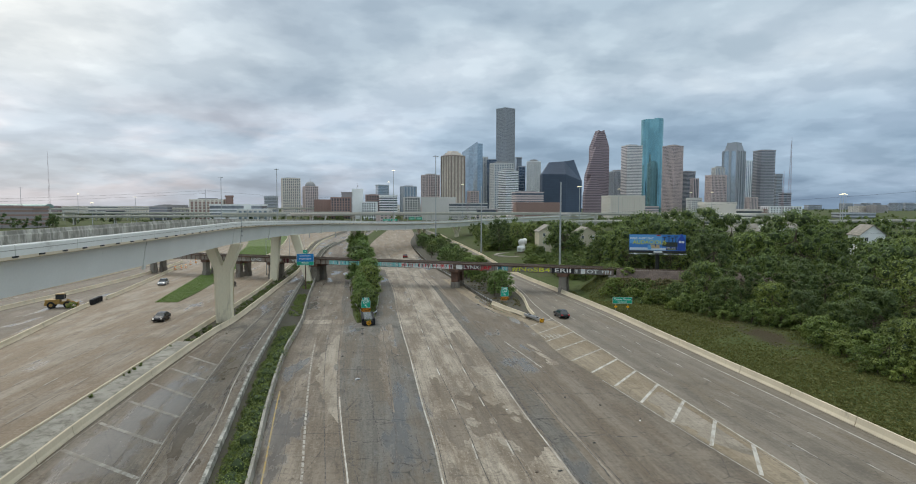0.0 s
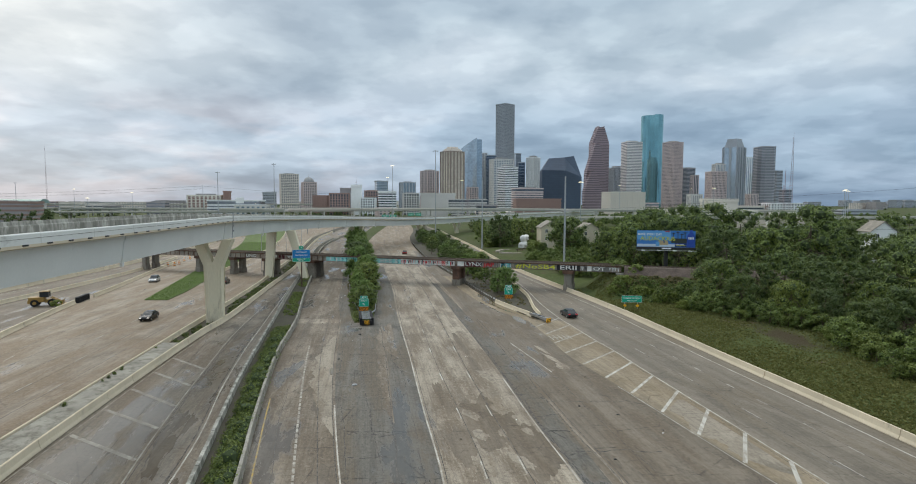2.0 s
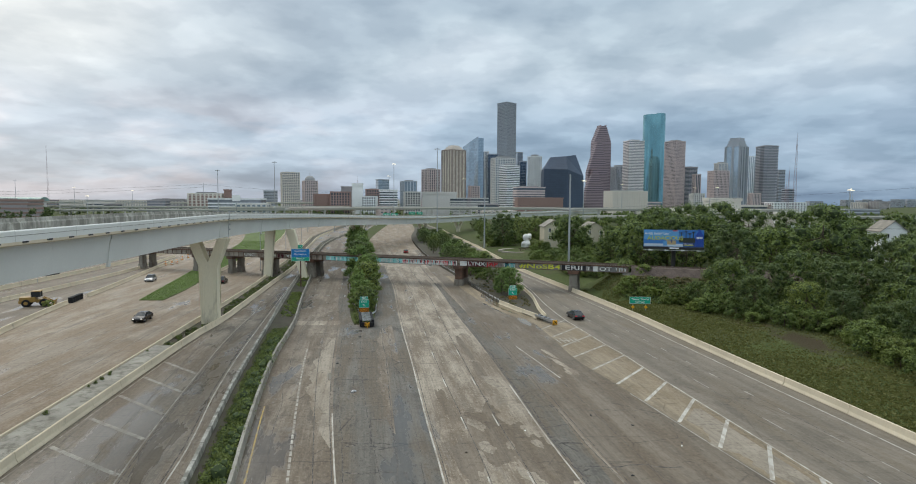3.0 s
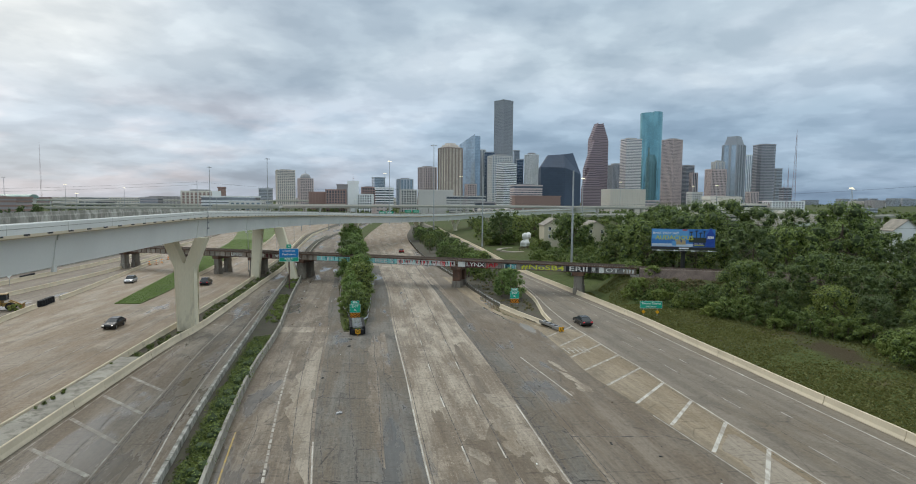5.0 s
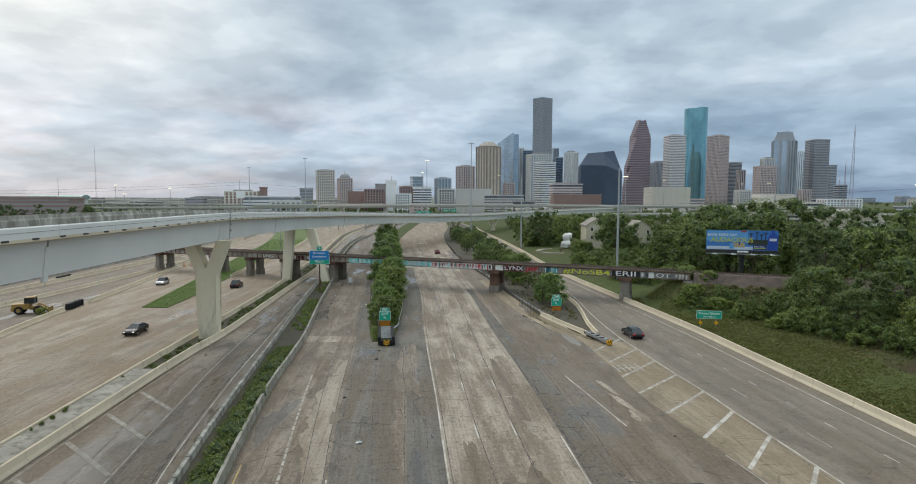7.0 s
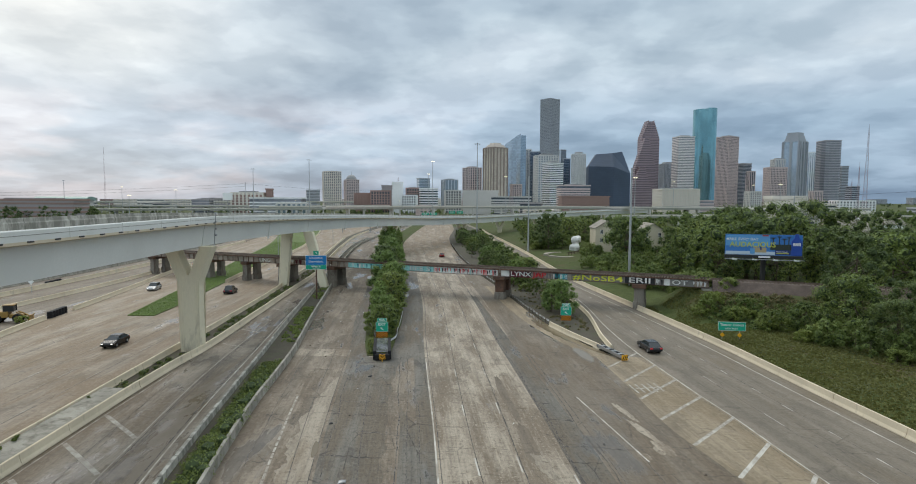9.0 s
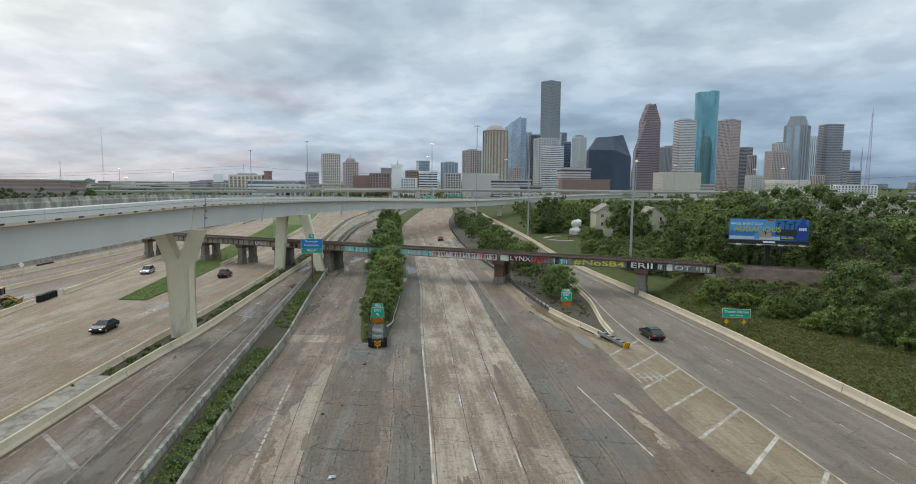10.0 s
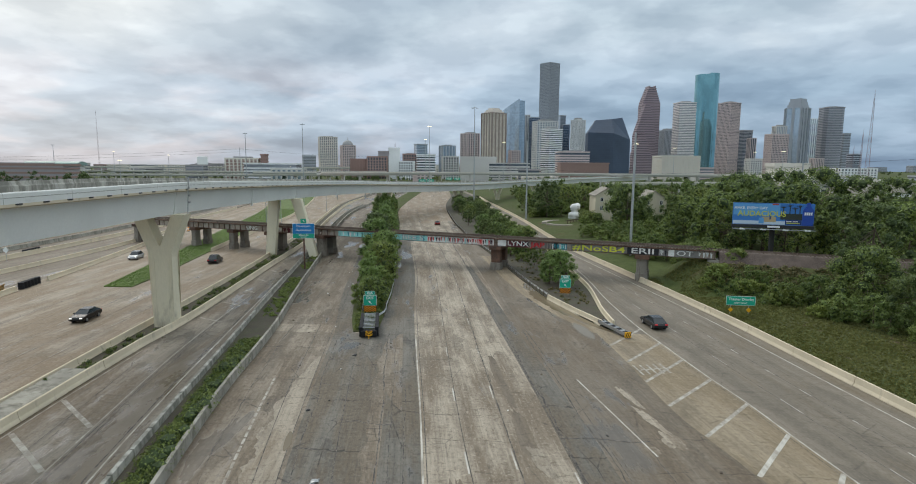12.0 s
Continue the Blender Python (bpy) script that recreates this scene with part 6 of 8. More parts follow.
def crowd(name, label, seed, count, pick, tall, material, per=18, size=0.62):
    """Woods too far off to tell tree from tree: one mass of many crowns."""
    r = random.Random(seed)
    t = thing(name, label=label, category="trees", kind="stuff")
    cl, bm = [], bmesh.new()
    for _ in range(count):
        x, y = pick(r)
        if not free(x, y, 5.0):
            continue
        h = r.uniform(*tall)
        z = float(ground_height(np.array([x]), np.array([y]))[0])
        tube(bm, (x, y, z - 0.3), (x, y, z + h * 0.6), 0.25, 0.12, 5)
        w = h * r.uniform(0.28, 0.4)
        for _ in range(9):
            k = r.uniform(0.3, 0.5) * w
            up = r.uniform(0.3, 1.0)
            a, d = r.uniform(0, 6.28), w * math.sqrt(r.random()) * (1.15 - 0.5 * up)
            cl.append((x + d * math.cos(a), y + d * math.sin(a), z + up * (h - k * 0.8), k))
    part("trunks", bm, BARK, t)
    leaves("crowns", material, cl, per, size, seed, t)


def hides(x, y):
    """The open lines over the verge: to the poster hoarding and, further left, to the house and the bust."""
    k = x / (y - 5)
    return (40 < x < 0.4 + 0.545 * (y - 31.6) and 84 < y < 150) or (0.085 < k < 0.275 and 140 < y < 262)


def low_enough(x, y):
    """Height that growth before the railway keeps to where the ballast bed stands open to the road."""
    k = x / (y - 31.6)
    if y < 40 or not 0.40 < k < 0.60:
        return 99.0
    yr = (150 + 0.34 * k * 31.6) / (1 + 0.34 * k)
    f = (y - 31.6) / (yr - 31.6)
    if f > 1:
        return 99.0
    return 21.3 - 17.2 * f - float(ground_height(np.array([x]), np.array([y]))[0]) - 0.6


HOMES = ((117, 220, 8, 8.5), (151, 197, 6, 11.2), (164, 274, 9, 10.0), (106, 250, 7, 11.5), (52, 255, 11, 4.5))


def sight(x, y):
    """Height that leaves the upper walls of the houses behind in view from over the freeway."""
    cap = 99.0
    for hx, hy, half, low in HOMES:
        f = (y - 14) / (hy - 14)
        if 0.2 < f < 0.96 and abs(x - hx * f) < half * f + 1.5:
            cap = min(cap, 21.4 + (low - 21.4) * f - 1.2)
    return cap


# the thicket beyond the grass verge
for k in range(900):
    y = rng.uniform(30, 135)
    x = WOOD(y) + 2.5 + abs(rng.gauss(0, 1)) * 16
    if x > 105 or abs(y - rail_y(x)) < 6.5 or (44 < x < 66 and 128 < y < 150) or not free(x, y, 5.4 if x - WOOD(y) < 6 else 6.4):
        continue
    inward = x - WOOD(y)
    goal = min(12.0, 5.2 + inward * 0.38) * rng.uniform(0.72, 1.2)
    kind = rng.choice(kinds) if inward > 9.5 else rng.choice(edge_kinds)
    cap = low_enough(x, y)
    if goal > cap:
        if cap < 1.3 or (cap < 3 and rng.random() < 0.5):
            continue
        goal = cap * rng.uniform(0.75, 1.0)
        kind = rng.choice(shrubs) if goal < 4.2 else rng.choice(edge_kinds)
    plant(kind, x, y, goal / kind[1], rng.uniform(0, 360))
for k in range(80):       # its leafy skirt
    y = rng.uniform(40, 132)
    x = WOOD(y) + rng.uniform(-0.8, 3.5)
    kind = rng.choice(shrubs)
    if low_enough(x, y) < 3.5:
        continue
    plant(kind, x, y, rng.uniform(0.6, 1.0), rng.uniform(0, 360), group="wood edge shrubs")
# behind the railway, round the house and the park
for k in range(420):
    y = rng.uniform(150, 300)
    x = rng.uniform(E_RGT(y) + 12, 165)
    if y < rail_y(x) + 9 or not free(x, y, 8.0) or (x < 0.14 * y + 2 and y < 226):
        continue
    kind = rng.choice(kinds)
    goal = min(rng.uniform(8.0, 12.5) * (1.3 if rng.random() < 0.08 else 1.0), sight(x, y))
    if goal < 3:
        continue
    if hides(x, y):
        if x / y < 0.13:
            continue
        kind, goal = kinds[5], rng.uniform(3.0, 5.0)
    plant(kind, x, y, goal / kind[1], rng.uniform(0, 360))
for x, y, h in ((52, 160, 15), (60, 158, 16.5), (68, 163, 17), (57, 170, 17), (74, 152, 15), (84, 150, 14), (47, 170, 12), (96, 148, 15), (66, 176, 17), (44.5, 216, 14), (47, 221, 15), (45, 225, 14), (62, 172, 18), (102, 152, 16), (76, 180, 20), (85, 184, 20.5), (67, 184, 19), (92, 178, 18.5), (84, 131, 19), (169, 215, 16.5), (131, 224, 17.5)):
    plant(kinds[1] if h > 15 else kinds[0], x, y, h / kinds[1 if h > 15 else 0][1], rng.uniform(0, 360))
for x, y, s in ((37, 160, 0.8), (33, 168, 0.8), (40, 152, 0.9), (41, 166, 1.0), (36, 176, 1.0), (46, 152, 1.2), (30, 182, 0.8), (44, 133, 1.0), (40, 136, 0.8), (42, 139, 1.1), (38.5, 142, 0.9), (28, 200, 0.9), (32, 205, 1.0), (36, 196, 1.1)):
    plant(shrubs[(int(x * 7) + int(y)) % 4], x, y, s, rng.uniform(0, 360), group="bank shrubs")
for k in range(46):       # brush on the railway bank
    x = 37 + k * 1.05
    y = rail_y(x) - rng.uniform(6.5, 13)
    plant(rng.choice(shrubs), x, y, rng.uniform(0.22, 0.38) if 46 < x < 74 else rng.uniform(0.5, 0.9), rng.uniform(0, 360), group="bank shrubs")
for k in range(70):       # lush shrubs filling the slope before the house and the bust
    y = rng.uniform(156, 205)
    x = rng.uniform(E_RGT(y) + 11, 56)
    if y > rail_y(x) + 6:
        kind = rng.choice(shrubs)
        plant(kind, x, y, rng.uniform(0.7, 1.15), rng.uniform(0, 360), group="bank shrubs")
for k in range(60):       # shrubs closing in on the bust and the townhouses
    y = rng.uniform(214, 250)
    x = rng.uniform(26 + (250 - y) * 0.1, 58)
    if abs(x - 33.4 * (y - 8) / 248) < 3.4 or abs(x - 44.6 * (y - 8) / 247) < 4.5:
        continue
    kind = rng.choice(shrubs)
    plant(kind, x, y, rng.uniform(0.85, 1.25) * (3.6 / kind[1]), rng.uniform(0, 360), group="park shrubs")
for k in range(16):       # trees towards the far end of the ramp
    y = rng.uniform(285, 430)
    kind = rng.choice(kinds)
    plant(kind, rng.uniform(E_RGT(y) + 12, E_RGT(y) + 50), y, rng.uniform(6, 9) / kind[1], rng.uniform(0, 360))
for k in range(44):       # undergrowth closing the park's far side
    x, y = rng.uniform(17, 47), rng.uniform(264, 292)
    kind = rng.choice(shrubs)
    plant(kind, x, y, rng.uniform(1.1, 1.7), rng.uniform(0, 360), group="park shrubs")
# low woods further out on both sides
crowd("woods", "low green woods between the railway and downtown", 31, 300, lambda r: (r.uniform(25, 480), r.uniform(305, 720)), (6, 12), LEAF)
crowd("woods", "dark green trees beyond the wide freeway", 32, 130, lambda r: (lambda d: (-d * r.uniform(0.70, 0.96), d))(r.uniform(500, 700)), (10, 16), LEAF_D)
crowd("woods", "scattered trees among the distant viaducts", 33, 220, lambda r: (r.uniform(-900, -150), r.uniform(560, 1250)), (6, 10), LEAF_D)
crowd("woods", "street trees in front of downtown", 34, 260, lambda r: (r.uniform(-200, 900), r.uniform(730, 1250)), (6, 10), LEAF)
crowd("woods", "hazy green tree line near the horizon", 35, 420, lambda r: (r.uniform(-2600, 3000), r.uniform(1900, 3600)), (8, 13), LEAF_D, 12, 1.4)
# the planted median
for k in range(46):
    y = 114.0 + k * 4.4 + rng.uniform(-1, 1)
    a, b = E_MDL(y), E_MDR(y)
    x = a + (b - a) * rng.uniform(0.25, 0.62)
    h = min(8.2, 4.4 + (y - 114) * 0.10)
    kind = slim[k % 3] if k % 4 else kinds[(k * 3 + 5) % 7]
    plant(kind, x, y, h * rng.uniform(0.85, 1.2) / kind[1], rng.uniform(0, 360), 0.14, "median trees")
    if k % 2 == 0:
        kind = rng.choice(shrubs)
        plant(kind, a + (b - a) * rng.uniform(0.2, 0.75), y + 1.5, rng.uniform(0.8, 1.2), rng.uniform(0, 360), 0.14, "median shrubs")
# island by the ramp
for x, y, h, kd in ((12.9, 130.5, 6.6, 1), (11.2, 133, 5.4, 0), (14.4, 134, 5.6, 2), (12.2, 136, 5.8, 1)):
    plant(slim[kd], x, y, h / slim[kd][1], rng.uniform(0, 360), 0.12, "island trees")
for k in range(62):
    y = 164 + k * 2.8
    a, b = E_ISL(y), E_ISR(y)
    kind = rng.choice(kinds + slim)
    plant(kind, a + (b - a) * rng.uniform(0.2, 0.72), y, rng.uniform(4.6, 7.2) / kind[1], rng.uniform(0, 360), 0.12, "island trees")
for k in range(30):       # undergrowth between them and round the first pier
    y = 140 + k * 3.4 + rng.uniform(-1, 1)
    a, b = E_ISL(y), E_ISR(y)
    plant(rng.choice(shrubs), a + (b - a) * rng.uniform(0.25, 0.8), y, rng.uniform(0.5, 0.85), rng.uniform(0, 360), 0.12, "island shrubs")

for i, kind in enumerate(kinds + shrubs + slim + edge_kinds):
    if kind[0].name not in USED:
        plant(kind, 78 + 7 * i, 92, 1.0, 40 * i)


def weed_strip(name, label, left, right, y0, y1, count, tall, material, seed, z=0.1, size=0.10, gate=-0.22):
    r = random.Random(seed)
    t = thing(name, label=label, category="weeds", kind="stuff")
    cl = []
    for _ in range(count):
        y = r.uniform(y0, y1)
        a, b = left(y), right(y)
        if noise.noise(Vector((0.3 * a, y * 0.11, seed))) < gate:
            continue
        s = r.uniform(0.3, 0.75)
        cl.append((a + (b - a) * r.uniform(0.12, 0.9), y, z + s * 0.35 * tall, s * tall))
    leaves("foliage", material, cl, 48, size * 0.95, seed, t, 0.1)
    return t


weed_strip("weeds", "bright green weeds crowding the strip between walls", E_PLL.shifted(1.0), E_PLR.shifted(-0.3), 14, 96, 1250, 0.85, WEED, 1, gate=-2)
weed_strip("weeds", "tall yellowish weeds scattered through the strip", E_PLL.shifted(1.9), E_PLR.shifted(-0.3), 20, 88, 110, 1.5, LEAF_Y, 21, 0.4, gate=-2)
weed_strip("weeds", "sparse weeds and litter in the strip", E_PLL.shifted(0.7), E_PLR.shifted(-0.4), 84, 180, 620, 0.5, LEAF_Y, 2)
weed_strip("weeds", "weeds growing between the two concrete walls", E_WALL.shifted(0.5), E_RAMP.shifted(-0.5), 85, 215, 260, 0.8, WEED, 3)
weed_strip("weeds", "few weeds rooting in the joint of the wall cap", E_WALL.shifted(0.35), E_WALL.shifted(0.8), 48, 84, 7, 0.4, WEED, 33, 0.8, gate=-2)
weed_strip("weeds", "scrubby undergrowth on the island", E_ISL.shifted(0.8), E_ISR.shifted(-0.8), 118, 190, 260, 0.55, DRY, 4)
weed_strip("weeds", "long grass and brambles along the median", E_MDL.shifted(0.4), E_MDR.shifted(-0.4), 111.5, 330, 620, 0.9, LEAF_Y, 5)
weed_strip("weeds", "rank green weeds round the median's nose", E_MDL.shifted(0.1), E_MDR.shifted(-0.2), 101.5, 150, 420, 0.7, WEED, 9, gate=-2)


def bank_brush(label, seed, count, near, far, x0, x1, tall, material):
    """Brush that follows the slope of the railway bank; near and far are distances from the track."""
    r = random.Random(seed)
    t = thing("brush", label=label, category="brush", kind="stuff")
    cl = []
    for _ in range(count):
        x = r.uniform(x0, x1)
        y = rail_y(x) - r.uniform(near, far)
        s = r.uniform(0.35, 0.8)
        cl.append((x, y, float(ground_height(np.array([x]), np.array([y]))[0]) + s * 0.3 * tall, s * tall))
    leaves("foliage", material, cl, 48, 0.125, seed, t, 0.1)


bank_brush("dry brown brush on the slope below the track", 6, 420, 4.6, 9.0, 38, 84, 0.75, DRY)
bank_brush("green brambles along the foot of the railway bank", 7, 420, 8.0, 17.0, 38, 80, 1.0, LEAF)


def grass_tufts(name, label, seed, count, pick, size=0.17):
    r = np.random.RandomState(seed)
    xy = pick(r, count)
    z = ground_height(xy[:, 0], xy[:, 1])
    ang, h = r.uniform(0, math.pi, len(xy)), r.uniform(0.5, 1.4, len(xy)) * size
    u = np.stack([np.cos(ang), np.sin(ang), np.zeros(len(xy))], 1) * (h * 0.75)[:, None]
    c = np.column_stack([xy, z - 0.02])
    tip = c + np.stack([r.normal(scale=0.06, size=len(xy)), r.normal(scale=0.06, size=len(xy)), h], 1)
    verts = np.stack([c - u, c + u, tip + u * 1.1, tip - u * 1.1], 1).reshape(-1, 3)
    ob = sheet(name, verts, (np.arange(len(xy))[:, None] * 4 + np.arange(4)).tolist(), BLADES)
    tagged(ob, label, "grass", kind="stuff")


def verge_points(r, n):
    y = r.uniform(20, 140, n)
    x = E_RGT(y) + 0.8 + r.uniform(0, 1, n) ** 1.2 * (WOOD(np.clip(y, 20, 136)) - E_RGT(y) + 3)
    bald = ((x - 52.2) / 4.2) ** 2 + ((y - 86) / 12) ** 2 < r.uniform(0.1, 1.5, n)
    keep = ~bald & np.array([noise.noise(Vector((a * 0.14, b * 0.14, 3))) > -0.62 for a, b in zip(x, y)])
    return np.column_stack([x, y])[keep]


grass_tufts("grass", "rough trampled grass on the verge", 8, 78000, verge_points, 0.13)


def lawn_points(r, n):
    y = r.uniform(124, 300, n)
    a, b = E_GRL(y), E_GRR(y)
    return np.column_stack([a + (b - a) * r.uniform(0.03, 0.97, n), y])


def lawn(name, label, seed, count, pick, z, size):
    """Short blades on a raised lawn."""
    r = np.random.RandomState(seed)
    xy = pick(r, count)
    ang, h = r.uniform(0, math.pi, len(xy)), r.uniform(0.5, 1.3, len(xy)) * size
    u = np.stack([np.cos(ang), np.sin(ang), np.zeros(len(xy))], 1) * (h * 0.9)[:, None]
    c = np.column_stack([xy, np.full(len(xy), z)])
    tip = c + np.stack([r.normal(scale=0.05, size=len(xy)), r.normal(scale=0.05, size=len(xy)), h], 1)
    ob = sheet(name, np.stack([c - u, c + u, tip + u, tip - u], 1).reshape(-1, 3), (np.arange(len(xy))[:, None] * 4 + np.arange(4)).tolist(), LEAF_G)
    tagged(ob, label, "grass", kind="stuff")


lawn("grass", "short green grass on the freeway island", 12, 30000, lawn_points, 0.15, 0.08)

# ---- signs and hoarding ----


def panel(name, parent, x0, x1, z0, z1, material, m, deep=0.05, label="", off=0.0):
    """A flat board in a sign's own plane (x along it, z up, face to -y)."""
    bm = bmesh.new()
    box(bm, x0, x1, -deep / 2 - off, deep / 2 - off, z0, z1, bevel=0.012)
    ob = part(name, bm, material, parent, label)
    ob.matrix_local = m
    return ob


def text_on(parent, text, size, x, z, material, m, off=0.045, wide=1.0):
    return words(text, size, material, parent, m @ facing(x, -off, z, 0), wide=wide)


def bars(parent, x, z, w, h, material, m, n=1, off=0.04):
    for k in range(n):
        panel("lettering_bar", parent, x + k * w * 1.25, x + k * w * 1.25 + w, z, z + h, material, m, 0.01, off=off)


I4 = Matrix.Identity(4)


def post(parent, x, z0, z1, r, material, name="post"):
    bm = bmesh.new()
    tube(bm, (x, 0.1, z0), (x, 0.1, z1), r, sides=8)
    return part(name, bm, material, parent)


def chevrons(parent, x0, x1, z0, z1, n=4):
    """A black board with amber chevrons pointing up, cut off at its edges."""
    board = panel("marker_board", parent, x0, x1, z0, z1, BLACK, I4, label="black and orange chevron marker")
    mid, w, pitch = (x0 + x1) / 2, (x1 - x0) / 2, (z1 - z0) / (n - 1)
    rise, t = w * 0.62, pitch * 0.52
    for k in range(-2, n):
        bm = bmesh.new()
        for i in range(12):
            xs = [-w + w * i / 6, -w + w * (i + 1) / 6]
            lo = [z0 + k * pitch + rise * (1 - abs(x) / w) for x in xs]
            q = [(xs[0], lo[0]), (xs[1], lo[1]), (xs[1], lo[1] + t), (xs[0], lo[0] + t)]
            q = [(x, min(max(z, z0 + 0.015), z1 - 0.015)) for x, z in q]
            if max(q[2][1] - q[1][1], q[3][1] - q[0][1]) > 0.004:
                bm.faces.new([bm.verts.new((mid + x * 0.97, -0.045, z)) for x, z in q])
        if bm.faces:
            part("chevron", bm, ORANGE, board)
        else:
            bm.free()


def arrow(parent, x, z, s, material):
    bm = bmesh.new()
    d, u = Vector((-1, 0, 1)).normalized(), Vector((1, 0, 1)).normalized()
    c = Vector((x, -0.045, z))
    tip = c + d * s
    for quad in ((c - d * s + u * 0.17 * s, c + d * 0.5 * s + u * 0.17 * s, c + d * 0.5 * s - u * 0.17 * s, c - d * s - u * 0.17 * s),):
        bm.faces.new([bm.verts.new(v) for v in quad])
    bm.faces.new([bm.verts.new(v) for v in (tip, tip - d * 0.85 * s + u * 0.62 * s, tip - d * 0.85 * s - u * 0.62 * s)])
    part("arrow", bm, material, parent)


def exit_sign(x, y, yaw, code, z0, label):
    s = thing("exit_sign", pose(x, y, 0, 0, 0, yaw), label=label, category="road sign", group="exit signs")
    post(s, -0.55, 0, z0 + 2.6, 0.05, STEEL), post(s, 0.55, 0, z0 + 2.6, 0.05, STEEL)
    p1 = panel("board", s, -0.93, 0.93, z0 + 0.92, z0 + 2.42, SIGN_W, I4, 0.03)
    panel("board", s, -0.89, 0.89, z0 + 0.96, z0 + 2.38, SIGN_G, I4, 0.03, "green board", 0.015)
    panel("number_tab", s, -0.72, 0.72, z0 + 2.44, z0 + 3.02, SIGN_W, I4, 0.03)
    panel("number_tab", s, -0.69, 0.69, z0 + 2.47, z0 + 2.99, SIGN_G, I4, 0.03, "green tab", 0.015)
    text_on(s, code, 0.52, 0, z0 + 2.73, SIGN_W, I4)
    text_on(s, "EXIT", 0.56, 0, z0 + 2.02, SIGN_W, I4)
    arrow(s, 0.0, z0 + 1.38, 0.30, SIGN_W)
    chevrons(s, -0.9, 0.9, z0, z0 + 0.88)


exit_sign(-16.65, 109.6, 6, "48A", 0.42, "green exit sign with chevron board behind the crash cushion")
exit_sign(12.9, 124.0, 2, "768B", 0.45, "green exit sign with chevron board on the muddy island")

# the long green board by the verge
th = thing("direction_sign", pose(36.75, 113.6, 0, 0, 0, -4), label="long green Theater District sign on the grass verge", category="road sign")
post(th, -1.35, 0.2, 2.8, 0.06, STEEL), post(th, 1.15, 0.2, 2.8, 0.06, STEEL)
panel("board", th, -2.02, 2.02, 1.5, 2.86, SIGN_W, I4, 0.03)
panel("board", th, -1.97, 1.97, 1.55, 2.81, SIGN_G, I4, 0.03, "green board", 0.015)
text_on(th, "Theater District", 0.53, 0, 2.40, SIGN_W, I4)
text_on(th, "NEXT RIGHT", 0.33, 0, 1.83, SIGN_W, I4)
for x in (-1.35, 1.15):
    bm = bmesh.new()
    box(bm, -0.26, 0.26, -0.02, 0.02, -0.26, 0.26)
    d = part("diamond_marker", bm, AMBER, th, "amber diamond marker")
    d.matrix_local = pose(x, -0.02, 0.85, 0, 45, 0)

bl = thing("direction_sign", pose(-37.5, 143.4, 0, 0, 0, 8), label="blue Downtown Destinations sign on a brown post", category="road sign")
bm = bmesh.new()
box(bm, -0.14, 0.14, 0.05, 0.3, 0, 9.2)
part("post", bm, RUST, bl)
panel("board", bl, -2.2, 2.2, 6.45, 9.5, SIGN_W, I4, 0.05)
panel("board", bl, -2.14, 2.14, 7.42, 9.44, SIGN_B, I4, 0.04, "blue board", 0.02)
panel("board", bl, -2.14, 2.14, 6.51, 7.40, SIGN_G, I4, 0.04, "green board", 0.02)
panel("exit_tab", bl, -0.55, 0.55, 9.55, 10.45, SIGN_G, I4, 0.04, "small green tab")
arrow(bl, 0.1, 10.0, 0.3, SIGN_W)
text_on(bl, "Downtown", 0.6, 0, 8.95, SIGN_W, I4, 0.06), text_on(bl, "Destinations", 0.6, 0, 8.15, SIGN_W, I4, 0.06)
text_on(bl, "Milam St", 0.56, 0, 7.12, SIGN_W, I4, 0.06), text_on(bl, "NEXT LEFT", 0.28, 0, 6.72, SIGN_W, I4, 0.06)

# the poster hoarding above the trees
hb = thing("hoarding", pose(55.0, 144.0, 0, 0, 0, -13.5), label="blue poster hoarding on a dark steel post above the trees", category="billboard")
W2 = 7.05
BB = {n: plain("poster_" + n, c, 0.08, 0.6, 0.5, bump=0.0) for n, c in (("blue", (0.045, 0.20, 0.55)), ("deep", (0.02, 0.05, 0.20)), ("yellow", (0.55, 0.58, 0.06)), ("pale", (0.55, 0.66, 0.75)), ("dark", (0.035, 0.045, 0.035)), ("red", (0.5, 0.06, 0.03)), ("sand", (0.46, 0.36, 0.20)), ("sky", (0.12, 0.36, 0.68)))}
panel("poster", hb, -W2, W2, 10.35, 14.55, BB["blue"], I4, 0.25)
panel("poster_sky", hb, -W2 + 0.1, 1.2, 12.2, 14.4, BB["sky"], I4, 0.02, "lighter blue printed sky", 0.13)
panel("poster_band", hb, -W2 + 0.1, 2.2, 10.42, 11.1, BB["pale"], I4, 0.02, "pale printed terrace", 0.13)
panel("poster_panel", hb, 2.2, 5.0, 10.5, 11.45, BB["deep"], I4, 0.02, "dark blue printed panel", 0.14)
panel("poster_wall", hb, 1.3, 5.1, 11.45, 12.6, BB["dark"], I4, 0.02, "dark printed garden", 0.13)
panel("poster_path", hb, -1.8, 0.6, 10.9, 11.9, BB["sand"], I4, 0.02, "sand-coloured printed shape", 0.145)
text_on(hb, "MAKE. EVERY DAY", 0.72, -3.9, 13.55, SIGN_W, I4, 0.16)
text_on(hb, "AUDACIOUS", 1.45, -1.95, 12.45, BB["yellow"], I4, 0.17, 1.02)
